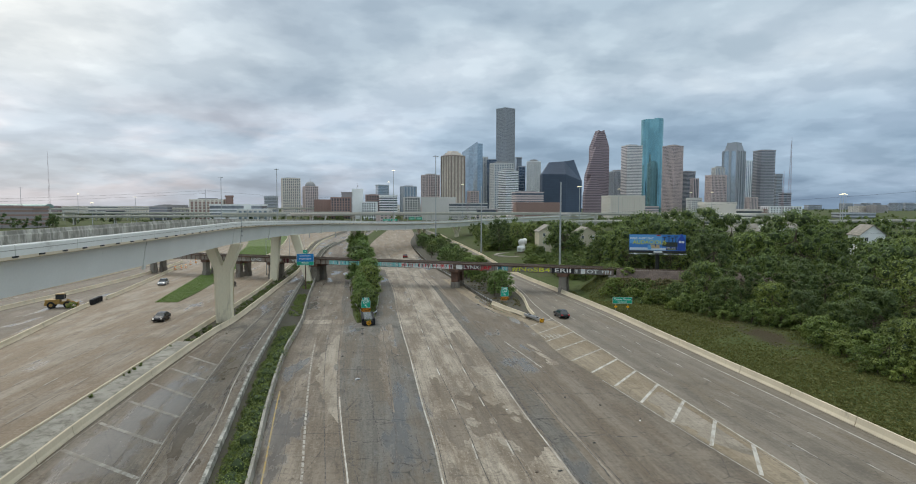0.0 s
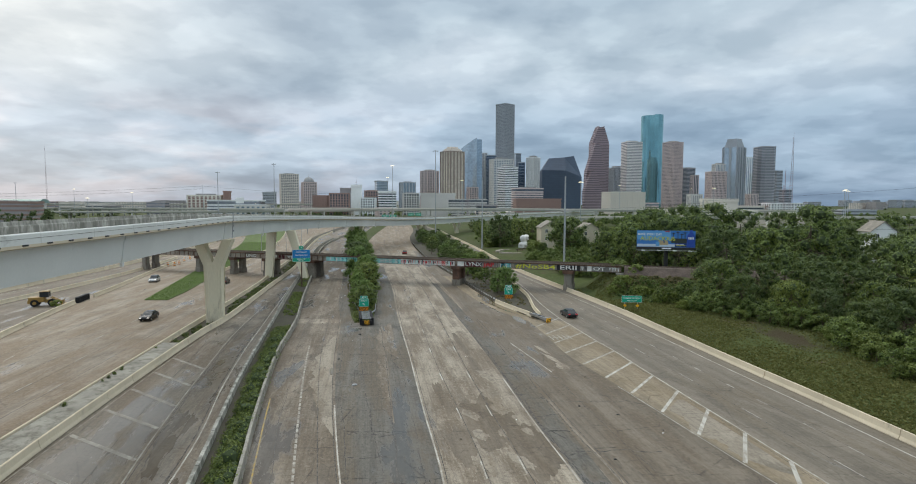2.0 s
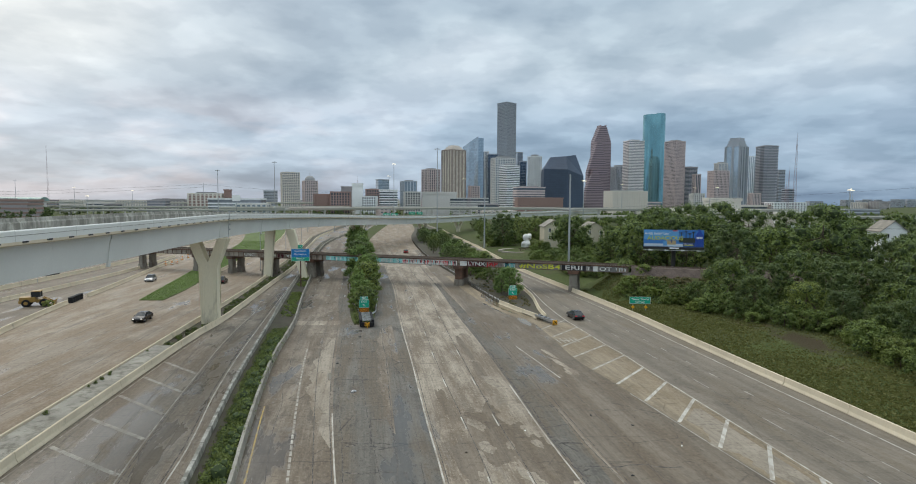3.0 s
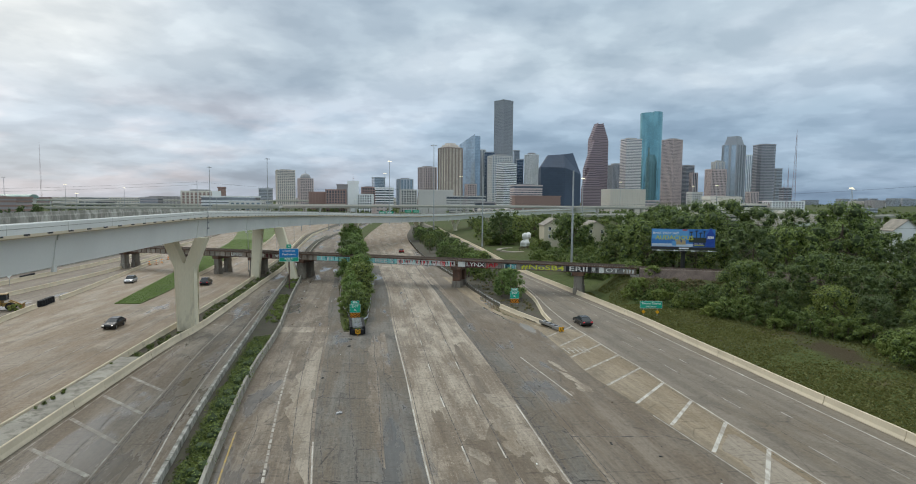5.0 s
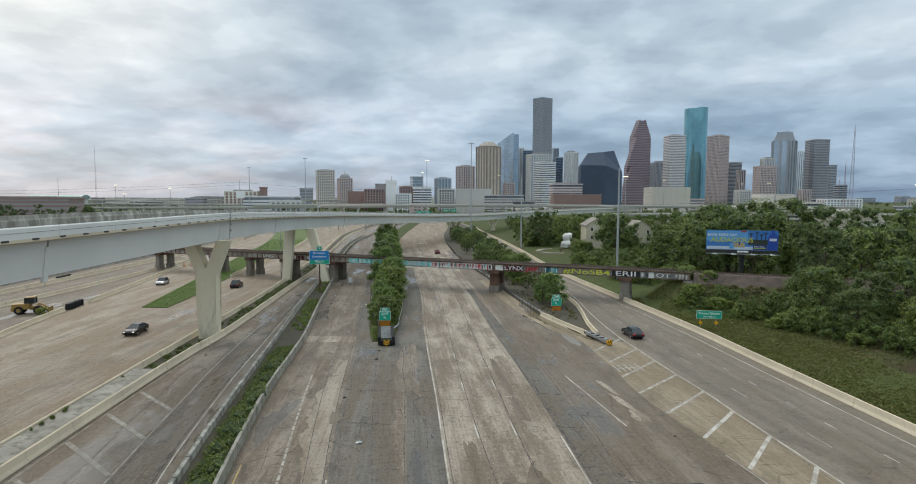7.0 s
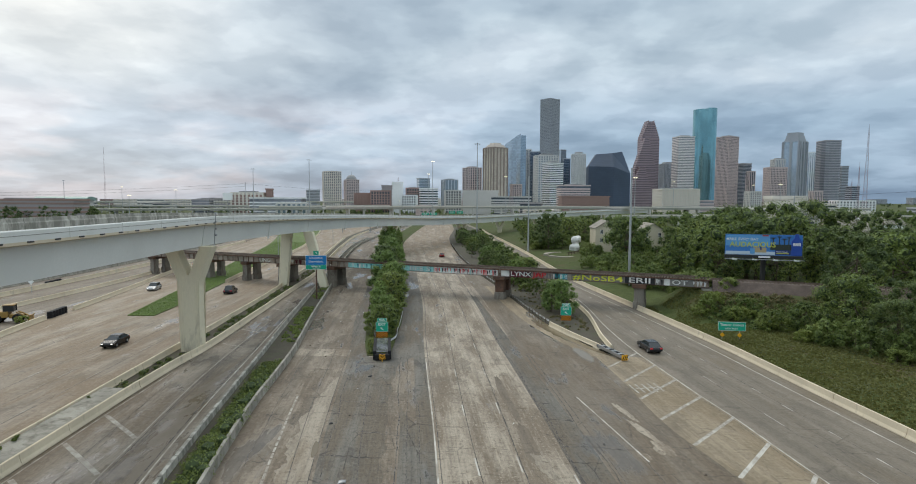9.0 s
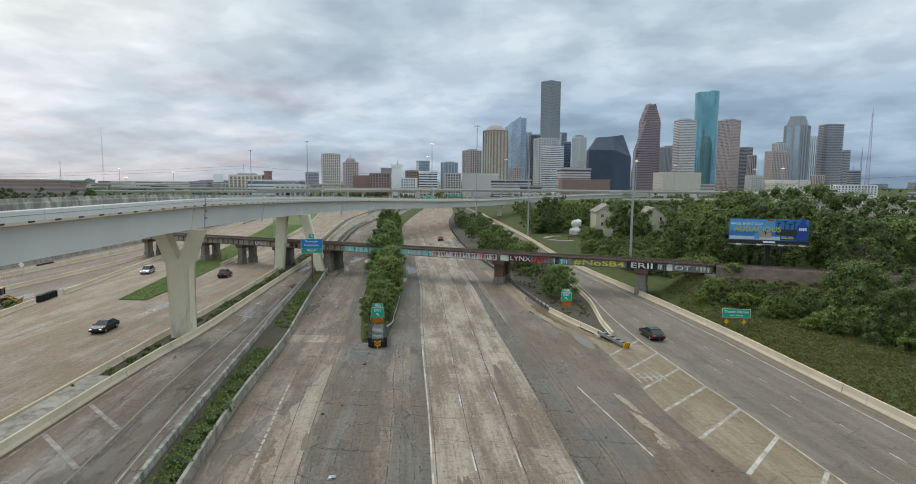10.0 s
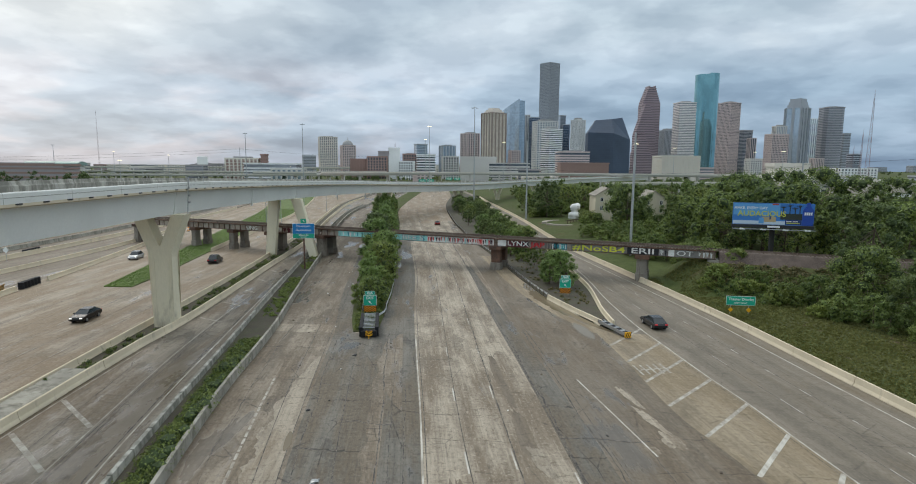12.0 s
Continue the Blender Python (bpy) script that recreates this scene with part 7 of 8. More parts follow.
bars(hb, 2.4, 11.05, 0.9, 0.12, SIGN_W, I4, 2, 0.16), bars(hb, 2.4, 10.72, 2.3, 0.16, BB["yellow"], I4, 1, 0.16)
bm = bmesh.new()
prof = [(-0.95, 10.4), (0.95, 10.4), (0.95, 13.3), (0.55, 13.8), (0.32, 14.2), (0.32, 14.75), (-0.32, 14.75), (-0.32, 14.2), (-0.55, 13.8), (-0.95, 13.3)]
fr, bk = [bm.verts.new((a + 6.0, -0.3, b)) for a, b in prof], [bm.verts.new((a + 6.0, -0.12, b)) for a, b in prof]
for i in range(len(prof)):
    j = (i + 1) % len(prof)
    bm.faces.new((fr[i], fr[j], bk[j], bk[i]))
bm.faces.new(fr[::-1]), bm.faces.new(bk)
part("cutout", bm, plain("poster_bottle", (0.03, 0.085, 0.40), 0.15, 0.8, 0.35, bump=0.0), hb, "dark blue bottle-shaped cut-out")
bars(hb, 5.35, 12.4, 0.28, 0.55, SIGN_W, I4, 4, 0.32)
for x, h in ((1.8, 2.4), (2.9, 2.7), (3.8, 2.2), (4.6, 2.6)):
    bm = bmesh.new()
    box(bm, x - 0.09, x + 0.09, -0.17, -0.15, 11.4, 11.3 + h)
    for k in range(7):
        a = radians(20 + k * 23)
        vs = [bm.verts.new((x + c * math.cos(a) - dd * math.sin(a), -0.165, 11.3 + h + c * math.sin(a) * 0.7 + dd * math.cos(a))) for c, dd in ((0, -0.06), (0.75, 0.02), (0, 0.08))]
        bm.faces.new(vs)
    part("printed_palm", bm, BB["dark"], hb, "dark printed palm shape")
for x, z, w, h, c in ((-0.55, 11.4, 0.28, 1.5, "deep"), (-2.4, 10.6, 0.9, 1.1, "sky"), (-0.2, 14.2, 1.1, 0.28, "red")):
    panel("printed_shape", hb, x, x + w, z, z + h, BB[c], I4, 0.02, "", 0.165)
bm = bmesh.new()
box(bm, -W2 - 0.1, W2 + 0.1, -0.5, 0.35, 9.75, 10.3)
part("apron", bm, DARK, hb)
bm = bmesh.new()
box(bm, -W2 - 0.2, W2 + 0.2, -1.5, -1.4, 9.55, 9.62), box(bm, -W2, W2, -1.5, -0.4, 9.5, 9.55)
part("catwalk", bm, POLE, hb)
for x in (-5.6, -1.9, 1.9, 5.6):
    bm = bmesh.new()
    tube(bm, (x, -0.4, 9.7), (x, -2.2, 9.6), 0.04, sides=5)
    box(bm, x - 0.45, x + 0.45, -2.45, -2.05, 9.5, 9.7)
    part("flood_lamp", bm, SIGN_W, hb)
panel("plate", hb, -0.9, 1.3, 9.85, 10.2, SIGN_W, I4, 0.06, "pale plate", 0.5)
bm = bmesh.new()
tube(bm, (0.2, 0.35, -0.4), (0.2, 0.35, 9.9), 0.5, 0.5, 14)
part("post", bm, DARK, hb)

# ---- graffiti panels on the railway spans ----
GR = {n: plain("spray_" + n, c, 0.25, 1.6, 0.75, bump=0.05, dirt=tint(c, 0.45), dirt_at=0.6) for n, c in (("teal", (0.36, 0.74, 0.73)), ("red", (0.66, 0.04, 0.05)), ("white", (0.82, 0.82, 0.79)), ("yellow", (0.74, 0.74, 0.07)), ("black", (0.025, 0.025, 0.03)), ("maroon", (0.14, 0.03, 0.04)), ("aqua", (0.05, 0.30, 0.36)), ("grey", (0.24, 0.23, 0.22)))}


def paint_panel(span, x0, x1, z0, z1, col, off=2.655):
    bm = bmesh.new()
    box(bm, x0, x1, -off - 0.006, -off + 0.02, z0, z1)
    part("painted_panel", bm, GR[col], span)


def tag(span, text, size, x, z, col, wide=1.0, off=2.735):
    """Fat sprayed letters across the girder's stiffeners."""
    ob = words(text, size, GR[col], span, facing(x, -off, z, 0), "sprayed_letters", 0.01, wide)
    return ob


def drips(span, x0, x1, z0, z1, cols, seed, n):
    r = random.Random(seed)
    for k in range(n):
        x = x0 + (x1 - x0) * (k + r.random() * 0.5) / n
        w = (x1 - x0) / n * r.uniform(0.55, 0.95)
        c = r.choice(cols)
        bm = bmesh.new()
        zt, zb = z1 - r.uniform(0, 0.15), z0 + r.uniform(0, 0.5)
        o = -2.675 - 0.0012 * k
        vs = [bm.verts.new((a, o, b)) for a, b in ((x, zt), (x + w, zt - r.uniform(0, 0.3)), (x + w * r.uniform(0.6, 1.0), zb), (x + w * 0.3, zb - r.uniform(0, 0.2)))]
        bm.faces.new(vs)
        part("sprayed_stroke", bm, GR[c], span)


# the middle span runs 43 m; its painted part lies right of the planted median
paint_panel(span_m, 16.4, 18.6, 5.1, 6.33, "black"), paint_panel(span_m, 18.8, 27.6, 5.1, 6.33, "teal")
tag(span_m, "BEE S", 1.62, 24.3, 5.72, "aqua", 1.52, off=2.725), tag(span_m, "BEE S", 1.48, 24.2, 5.72, "white", 1.55)
paint_panel(span_m, 27.7, 42.8, 5.1, 6.33, "white"), drips(span_m, 27.8, 42.6, 5.1, 6.33, ("red", "red", "red", "teal", "maroon", "black"), 3, 40)
paint_panel(span_m, 5.0, 14.6, 5.12, 6.28, "teal"), drips(span_m, 5.2, 14.4, 5.12, 6.28, ("aqua", "teal", "white"), 4, 14)
drips(span_w, 1, 13, 5.12, 6.28, ("white", "maroon"), 6, 9), tag(span_v, "UNG", 1.21, 40.6, 5.72, "white", 1.33)
# the eastern span
paint_panel(span_e, 0.2, 2.0, 5.1, 6.33, "white"), paint_panel(span_e, 2.1, 6.6, 5.1, 6.33, "maroon")
tag(span_e, "LYNX", 1.45, 4.6, 5.72, "black", 1.30, off=2.725), tag(span_e, "LYNX", 1.33, 4.5, 5.72, "white", 1.30)
tag(span_e, "JAP", 1.40, 8.6, 5.72, "red", 1.40), drips(span_e, 6.3, 11.2, 5.1, 6.28, ("maroon", "grey", "grey"), 7, 7)
paint_panel(span_e, 11.4, 12.6, 5.12, 6.28, "black"), paint_panel(span_e, 12.8, 14.4, 5.12, 6.28, "aqua"), drips(span_e, 11.4, 14.3, 5.15, 6.25, ("white", "aqua", "teal"), 8, 8)
paint_panel(span_e, 15.2, 25.7, 5.12, 6.30, "grey"), tag(span_e, "#NoSB4", 1.50, 20.5, 5.72, "yellow", 1.93)
paint_panel(span_e, 25.8, 31.4, 5.1, 6.33, "black"), paint_panel(span_e, 31.5, 33.0, 5.1, 6.33, "grey")
tag(span_e, "ERII", 1.42, 28.6, 5.72, "white", 1.9), drips(span_e, 31.5, 32.9, 5.12, 6.28, ("white", "black", "white"), 9, 5)
paint_panel(span_e, 33.1, 34.1, 5.1, 6.33, "white")
paint_panel(span_e, 34.2, 38.4, 5.1, 6.33, "grey"), tag(span_e, "OT", 1.25, 35.9, 5.72, "white", 1.6), drips(span_e, 37.6, 40.4, 5.1, 6.28, ("white", "white", "grey"), 10, 5)

# ---- crash cushions ----


def cushion_ladder():
    t = thing("crash_cushion", pose(-14.45, 98.6, 0, 0, 0, 11), label="black box crash cushion with steel ribs at the median's nose", category="crash cushion")
    for s in (-0.98, 0.98):
        for k in range(6):
            bm = bmesh.new()
            box(bm, s - 0.22, s + 0.22, 0.5 + k * 1.2, 1.66 + k * 1.2, 0.05, 1.25, bevel=0.05)
            part("side_wall", bm, BLACK, t)
    for k in range(12):
        bm = bmesh.new()
        tube(bm, (-0.78, 0.75 + k * 0.62, 1.12), (0.78, 0.75 + k * 0.62, 1.12), 0.045, sides=6)
        part("rib", bm, POLE, t)
    bm = bmesh.new()
    for s in (-0.45, 0.45):
        box(bm, s - 0.04, s + 0.04, 0.4, 7.9, 0.98, 1.05)
    part("runner", bm, DARK, t)
    bm = bmesh.new()
    box(bm, -0.95, 0.95, 0.1, 0.5, 0.05, 0.85, bevel=0.12)
    part("nose", bm, BLACK, t)
    bm = bmesh.new()
    box(bm, -0.75, 0.75, 0.6, 7.8, 0.0, 0.3)
    part("tray", bm, DARK, t)
    bm = bmesh.new()
    box(bm, -0.42, 0.42, -0.02, 0.06, 0.25, 0.9, bevel=0.02)
    plate = part("marker_plate", bm, AMBER, t, "amber plate with black chevrons")
    for k in range(3):
        bm = bmesh.new()
        vs = [bm.verts.new((a, -0.03, b)) for a, b in ((-0.42, 0.28 + k * 0.2), (0, 0.45 + k * 0.2), (0.42, 0.28 + k * 0.2), (0.42, 0.36 + k * 0.2), (0, 0.54 + k * 0.2), (-0.42, 0.36 + k * 0.2))]
        bm.faces.new((vs[0], vs[1], vs[4], vs[5])), bm.faces.new((vs[1], vs[2], vs[3], vs[4]))
        part("chevron", bm, BLACK, plate)
    bm = bmesh.new()
    tube(bm, (0, -0.3, 0), (0, -0.3, 0.3), 0.05, sides=6)
    part("stud", bm, AMBER, t)


cushion_ladder()


def cushion_rail():
    t = thing("crash_cushion", pose(17.75, 100.9, 0, 0, 0, 20), label="slatted steel crash cushion with an amber nose plate", category="crash cushion")
    for s in (-0.38, 0.38):
        bm = bmesh.new()
        sweep(bm, [(s, 0.2, 0), (s, 3.0, 0), (s, 6.4, 0)], [(0.03, 0.35), (0.09, 0.45), (0.03, 0.55), (0.09, 0.65), (0.03, 0.75), (-0.03, 0.75), (-0.03, 0.35)])
        part("beam", bm, STEEL, t)
    for k in range(9):
        bm = bmesh.new()
        box(bm, -0.36, 0.36, 0.4 + k * 0.72, 0.9 + k * 0.72, 0.3, 0.72, bevel=0.03)
        part("cartridge", bm, STEEL if k % 2 else BLACK, t)
    bm = bmesh.new()
    box(bm, -0.45, 0.45, -0.02, 0.12, 0.1, 0.85, bevel=0.05)
    plate = part("nose_plate", bm, AMBER, t, "amber nose plate with black stripes")
    for k in range(3):
        bm = bmesh.new()
        bm.faces.new([bm.verts.new((a, -0.03, b)) for a, b in ((-0.42 + k * 0.28, 0.15), (-0.30 + k * 0.28, 0.15), (-0.06 + k * 0.28, 0.8), (-0.18 + k * 0.28, 0.8))])
        part("stripe", bm, BLACK, plate)


cushion_rail()


def rubber_stack(x, y, yaw):
    t = thing("rubber_cushion", pose(x, y, 0, 0, 0, yaw), label="black rubber drum cushion at a barrier's end", category="crash cushion", group="rubber cushions")
    for k in range(6):
        bm = bmesh.new()
        tube(bm, (0, k * 0.98, 0.0), (0, k * 0.98, 1.15), 0.48, 0.46, 14)
        tube(bm, (0, k * 0.98, 0.5), (0, k * 0.98, 0.65), 0.51, 0.51, 14)
        part("drum", bm, BLACK, t)


rubber_stack(-79.0, 121.0, 13), rubber_stack(-108.5, 156, 8)

# ---- lamps and masts ----


def glow_surface(name, col, power):
    k = Nodes(name)
    k.put(k.bsdf.inputs["Emission Color"], col)
    k.bsdf.inputs["Emission Strength"].default_value = power
    return k.done(col, 0.4)


LAMP_ON = glow_surface("lamp_lit", (1.0, 0.88, 0.60), 1.5)
LAMP_WARM = glow_surface("lamp_lit_warm", (1.0, 0.78, 0.45), 2.0)


HEADLAMP = glow_surface("headlamp_lit", (1.0, 0.95, 0.85), 1.0)


def high_mast(x, y, top, lit=False, label="tall steel high-mast lamp with a ring of floodlights"):
    t = thing("high_mast_lamp", pose(x, y, 0), label=label, category="street lamp", group="high-mast lamps")
    bm = bmesh.new()
    tube(bm, (0, 0, -0.1), (0, 0, top), 0.36, 0.16, 10)
    part("pole", bm, POLE, t)
    for k in range(8):
        a = k * math.pi / 4
        bm = bmesh.new()
        c = Vector((1.35 * math.cos(a), 1.35 * math.sin(a), top - 0.6))
        tube(bm, (0, 0, top - 0.3), c, 0.05, sides=5)
        box(bm, -0.28, 0.28, -0.2, 0.2, -0.18, 0.06, Matrix.Translation(c) @ pose(0, 0, 0, 0, 0, math.degrees(a)))
        part("floodlight", bm, LAMP_ON if lit else POLE, t)


high_mast(-8.3, 322, 51.0), high_mast(-124, 402, 48.5)
high_mast(-49, 484, 53, True, "tall high-mast lamp with lit floodlights"), high_mast(-68, 620, 49, True, "tall high-mast lamp with lit floodlights")
high_mast(12, 560, 44, True, "tall high-mast lamp with lit floodlights"), high_mast(97, 420, 37.5, True, "tall high-mast lamp with lit floodlights")
high_mast(-455, 600, 41), high_mast(-175, 430, 44)
for x, y, h in ((262, 560, 37), (440, 620, 36), (330, 470, 33), (395, 560, 36), (-500, 760, 38), (-390, 700, 33), (300, 700, 40), (-330, 520, 25), (210, 700, 44)):
    high_mast(x, y, h, True, "distant high-mast lamp with lit floodlights")


def plain_pole(x, y, top, r=0.24, arm=0.0, lit=False, label="tall plain steel pole beside the road", name="street_pole"):
    t = thing(name, pose(x, y, 0), label=label, category="pole", group="steel poles")
    bm = bmesh.new()
    tube(bm, (0, 0, -0.1), (0, 0, top), r, r * 0.6, 10)
    part("pole", bm, POLE, t)
    bm = bmesh.new()
    tube(bm, (0, 0, -0.1), (0, 0, 0.5), r * 1.5, r * 1.4, 10)
    part("base", bm, BARRIER_OLD, t)
    if arm:
        bm = bmesh.new()
        tube(bm, (0, 0, top - 0.4), (arm, 0, top + 0.1), 0.06, sides=6)
        part("arm", bm, POLE, t)
        bm = bmesh.new()
        box(bm, arm - 0.45, arm + 0.35, -0.18, 0.18, top, top + 0.16, bevel=0.04)
        part("lamp_head", bm, LAMP_WARM if lit else POLE, t)


plain_pole(14.9, 263, 31.4, 0.36), plain_pole(33.6, 166, 29.2, 0.34)
for x, y in ((-62, 196), (-67, 232), (-76, 290), (-58, 175)):
    plain_pole(x, y, 11.5, 0.12, 2.2, label="slim street lamp between the carriageways", name="street_lamp")
for k in range(9):
    plain_pole(-620 + k * 62, 570 + k * 22 + (k > 5) * 15, 19.5, 0.14, 2.0, k % 2 == 0, "lamp post on the distant viaduct", "street_lamp")
plain_pole(89.5, 200, 22.8, 0.3, label="dark wooden utility pole rising from the woods", name="utility_pole")


def lattice(x, y, top, w, label):
    t = thing("radio_mast", pose(x, y, 0), label=label, category="mast", group="radio masts")
    bm = bmesh.new()
    legs = [Vector((w * math.cos(a), w * math.sin(a), 0)) for a in (0.5, 2.6, 4.7)]
    at = lambda l, z: Vector((l.x * (1 - 0.86 * z / top), l.y * (1 - 0.86 * z / top), z))  # noqa: E731
    for l in legs:
        tube(bm, at(l, -0.1), at(l, top), 0.2, 0.12, 5)
    z = 0.0
    while z < top - 4:
        for a, b in ((0, 1), (1, 2), (2, 0)):
            tube(bm, at(legs[a], z), at(legs[b], z + 4), 0.09, sides=4, cap=False)
            tube(bm, at(legs[a], z + 4), at(legs[b], z + 4), 0.07, sides=4, cap=False)
        z += 4
    tube(bm, (0, 0, top), (0, 0, top + 5), 0.1, sides=5)
    part("frame", bm, C_RED, t)


lattice(425, 700, 104, 3.2, "tall slim lattice radio mast, red and white")
lattice(418, 702, 62, 2.0, "shorter lattice radio mast beside it")
lattice(640, 1080, 58, 3.0, "lattice mast with dish platforms"), lattice(-1765, 2500, 255, 4, "very tall distant radio mast")
lattice(-215, 1300, 72, 5, "broad distant lattice mast"), lattice(25, 820, 44, 5, "power line pylon in front of the garage")
for a, b, sag in (((89.5, 200, 22.4), (330, 196, 46), 3.0), ((89.5, 200, 21.8), (20, 420, 23), 4.0), ((58, 132, 16.2), (230, 118, 19.2), 1.6), ((-360, 830, 44), (-1100, 900, 30), 6), ((-360, 830, 40), (-1100, 900, 25), 6), ((-360, 830, 44), (-90, 1100, 40), 6)):
    bm = bmesh.new()
    pts = [Vector(a).lerp(Vector(b), s) - Vector((0, 0, sag * 4 * s * (1 - s))) for s in np.linspace(0, 1, 25)]
    th_ = 0.03 if a[1] < 300 else 0.10
    sweep(bm, pts, [(-th_, 0), (0, th_), (th_, 0), (0, -th_)])
    tagged(part("power_cable", bm, DARK), "thin dark overhead power cable", "cable", "power cables")
plain_pole(-360, 830, 46, 0.45, label="tall steel transmission pole", name="utility_pole")

# ---- house, bust and park path beyond the railway ----
CREAM = plain("house_stucco", (0.58, 0.52, 0.39), 0.12, 0.8, 0.85, dirt=(0.44, 0.38, 0.28), dirt_at=0.66)
SHINGLE = plain("roof_shingle", (0.30, 0.27, 0.225), 0.3, 2.5, 0.9)
PANE = plain("window_pane", (0.03, 0.035, 0.04), 0.2, 1.0, 0.12, bump=0.0)


def house(x, y, yaw, w, d, eave, ridge, label, wall=None, storeys=3, cols=4):
    h = thing("house", pose(x, y, 0.8, 0, 0, yaw), label=label, category="house", group="houses by the park")
    bm = bmesh.new()
    prof = [(-d / 2, -1.2), (d / 2, -1.2), (d / 2, eave), (0, ridge), (-d / 2, eave)]
    ends = [[bm.verts.new((s * w / 2, a, b)) for a, b in prof] for s in (-1, 1)]
    for i in range(5):
        j = (i + 1) % 5
        bm.faces.new((ends[0][i], ends[0][j], ends[1][j], ends[1][i]))
    bm.faces.new(ends[0][::-1]), bm.faces.new(ends[1])
    part("wall", bm, wall or CREAM, h)
    bm = bmesh.new()
    o, t = 0.45, 0.22
    run = d / 2 + o
    drop = (ridge - eave) * run / (d / 2)
    for s in (-1, 1):
        vs = [bm.verts.new(v) for v in ((-w / 2 - o, 0, ridge + t), (w / 2 + o, 0, ridge + t), (w / 2 + o, s * run, ridge + t - drop), (-w / 2 - o, s * run, ridge + t - drop), (-w / 2 - o, 0, ridge + 0.02), (w / 2 + o, 0, ridge + 0.02), (w / 2 + o, s * run, ridge + 0.02 - drop), (-w / 2 - o, s * run, ridge + 0.02 - drop))]
        for q in ((0, 1, 2, 3), (7, 6, 5, 4), (0, 4, 5, 1), (1, 5, 6, 2), (2, 6, 7, 3), (3, 7, 4, 0)):
            bm.faces.new([vs[i] for i in q])
    part("roof", bm, SHINGLE, h)

    def opening(m, ww, hh):
        bm = bmesh.new()
        for a, b, c, e in ((-ww / 2 - 0.09, ww / 2 + 0.09, -hh / 2 - 0.09, -hh / 2), (-ww / 2 - 0.09, ww / 2 + 0.09, hh / 2, hh / 2 + 0.09), (-ww / 2 - 0.09, -ww / 2, -hh / 2, hh / 2), (ww / 2, ww / 2 + 0.09, -hh / 2, hh / 2), (-0.03, 0.03, -hh / 2, hh / 2)):
            box(bm, a, b, -0.07, 0.03, c, e)
        win = part("window", bm, SIGN_W, h)
        win.matrix_local = m
        bm = bmesh.new()
        box(bm, -ww / 2, ww / 2, -0.02, 0.02, -hh / 2, hh / 2)
        part("pane", bm, PANE, win)

    step = eave / storeys
    for f in range(storeys):
        for c in range(cols):
            opening(pose(-w / 2 + w * (c + 0.5) / cols, -d / 2, step * (f + 0.55)), 1.1, 1.5)
        for c in (-0.28, 0.24):
            opening(pose(-w / 2, d * c, step * (f + 0.55), 0, 0, -90), 0.95, 1.4)
    bm = bmesh.new()
    box(bm, -w / 2 + 0.5, -w / 2 + 2.6, -d / 2 - 1.2, -d / 2, step - 0.25, step)
    for s in np.linspace(-w / 2 + 0.5, -w / 2 + 2.6, 8):
        box(bm, s - 0.025, s + 0.025, -d / 2 - 1.2, -d / 2 - 1.15, step, step + 1.0)
    part("balcony", bm, BARK, h)
    return h


house(44.6, 255, 90, 13, 9.0, 9.8, 12.6, "cream three-storey townhouse with gabled front among trees", cols=4)
house(62, 255, 90, 13, 9.4, 8.6, 11.6, "cream gabled townhouse half hidden by an oak", cols=4)
house(53.3, 258, 0, 8.2, 8, 8.2, 10.4, "cream linking wing between two gabled townhouses", cols=3)
house(117, 222, -10, 12, 9, 10.8, 14.2, "cream house with tan roof in the woods")
house(151.5, 199, 78, 9, 8, 11.2, 14.6, "white house with tan roof in the woods", C_WHITE)
house(106, 252, 20, 16, 10, 12.5, 15.6, "tan-roofed house in the woods"), house(164, 277, -6, 15, 10, 11, 14.6, "white house behind the trees", C_WHITE)
WHITE_STONE = plain("white_plaster", (0.74, 0.73, 0.70), 0.1, 1.2, 0.8, dirt=(0.5, 0.49, 0.46), dirt_at=0.66)
bm = bmesh.new()
LUMPS = [((0, 0, 0.9), 1.5, (1.2, 0.8, 0.75)), ((-0.95, 0.05, 1.15), 0.72, (1, 0.85, 0.8)), ((0.95, 0.05, 1.15), 0.72, (1, 0.85, 0.8)), ((0, 0.05, 2.05), 0.85, (0.95, 0.95, 1.1)), ((0, -0.15, 3.3), 1.08, (0.8, 0.95, 1.15)), ((0, -1.08, 3.25), 0.24, (0.7, 1.1, 1.3)), ((0, -0.8, 2.6), 0.42, (0.9, 0.9, 0.7)), ((0, -0.8, 3.75), 0.45, (1.3, 0.6, 0.5))]
for k in range(11):      # thick locks over the crown, the sides and the nape
    a = radians(20 + 32 * k)
    LUMPS.append(((0.78 * math.cos(a), 0.35 + 0.62 * abs(math.sin(a)), 3.5 + 0.75 * math.sin(a)), 0.48, (1, 1, 1)))
for c, r, sq in LUMPS:
    bmesh.ops.create_icosphere(bm, subdivisions=3, radius=r, matrix=Matrix.Translation(c) @ Matrix.Diagonal((*sq, 1)))
box(bm, -1.3, 1.3, -0.95, 0.95, -1.0, 0.75)
bust = part("statue", bm, WHITE_STONE, smooth=True)
fuse = bust.modifiers.new("fuse", "REMESH")
fuse.mode, fuse.voxel_size, fuse.use_smooth_shade = "VOXEL", 0.11, True
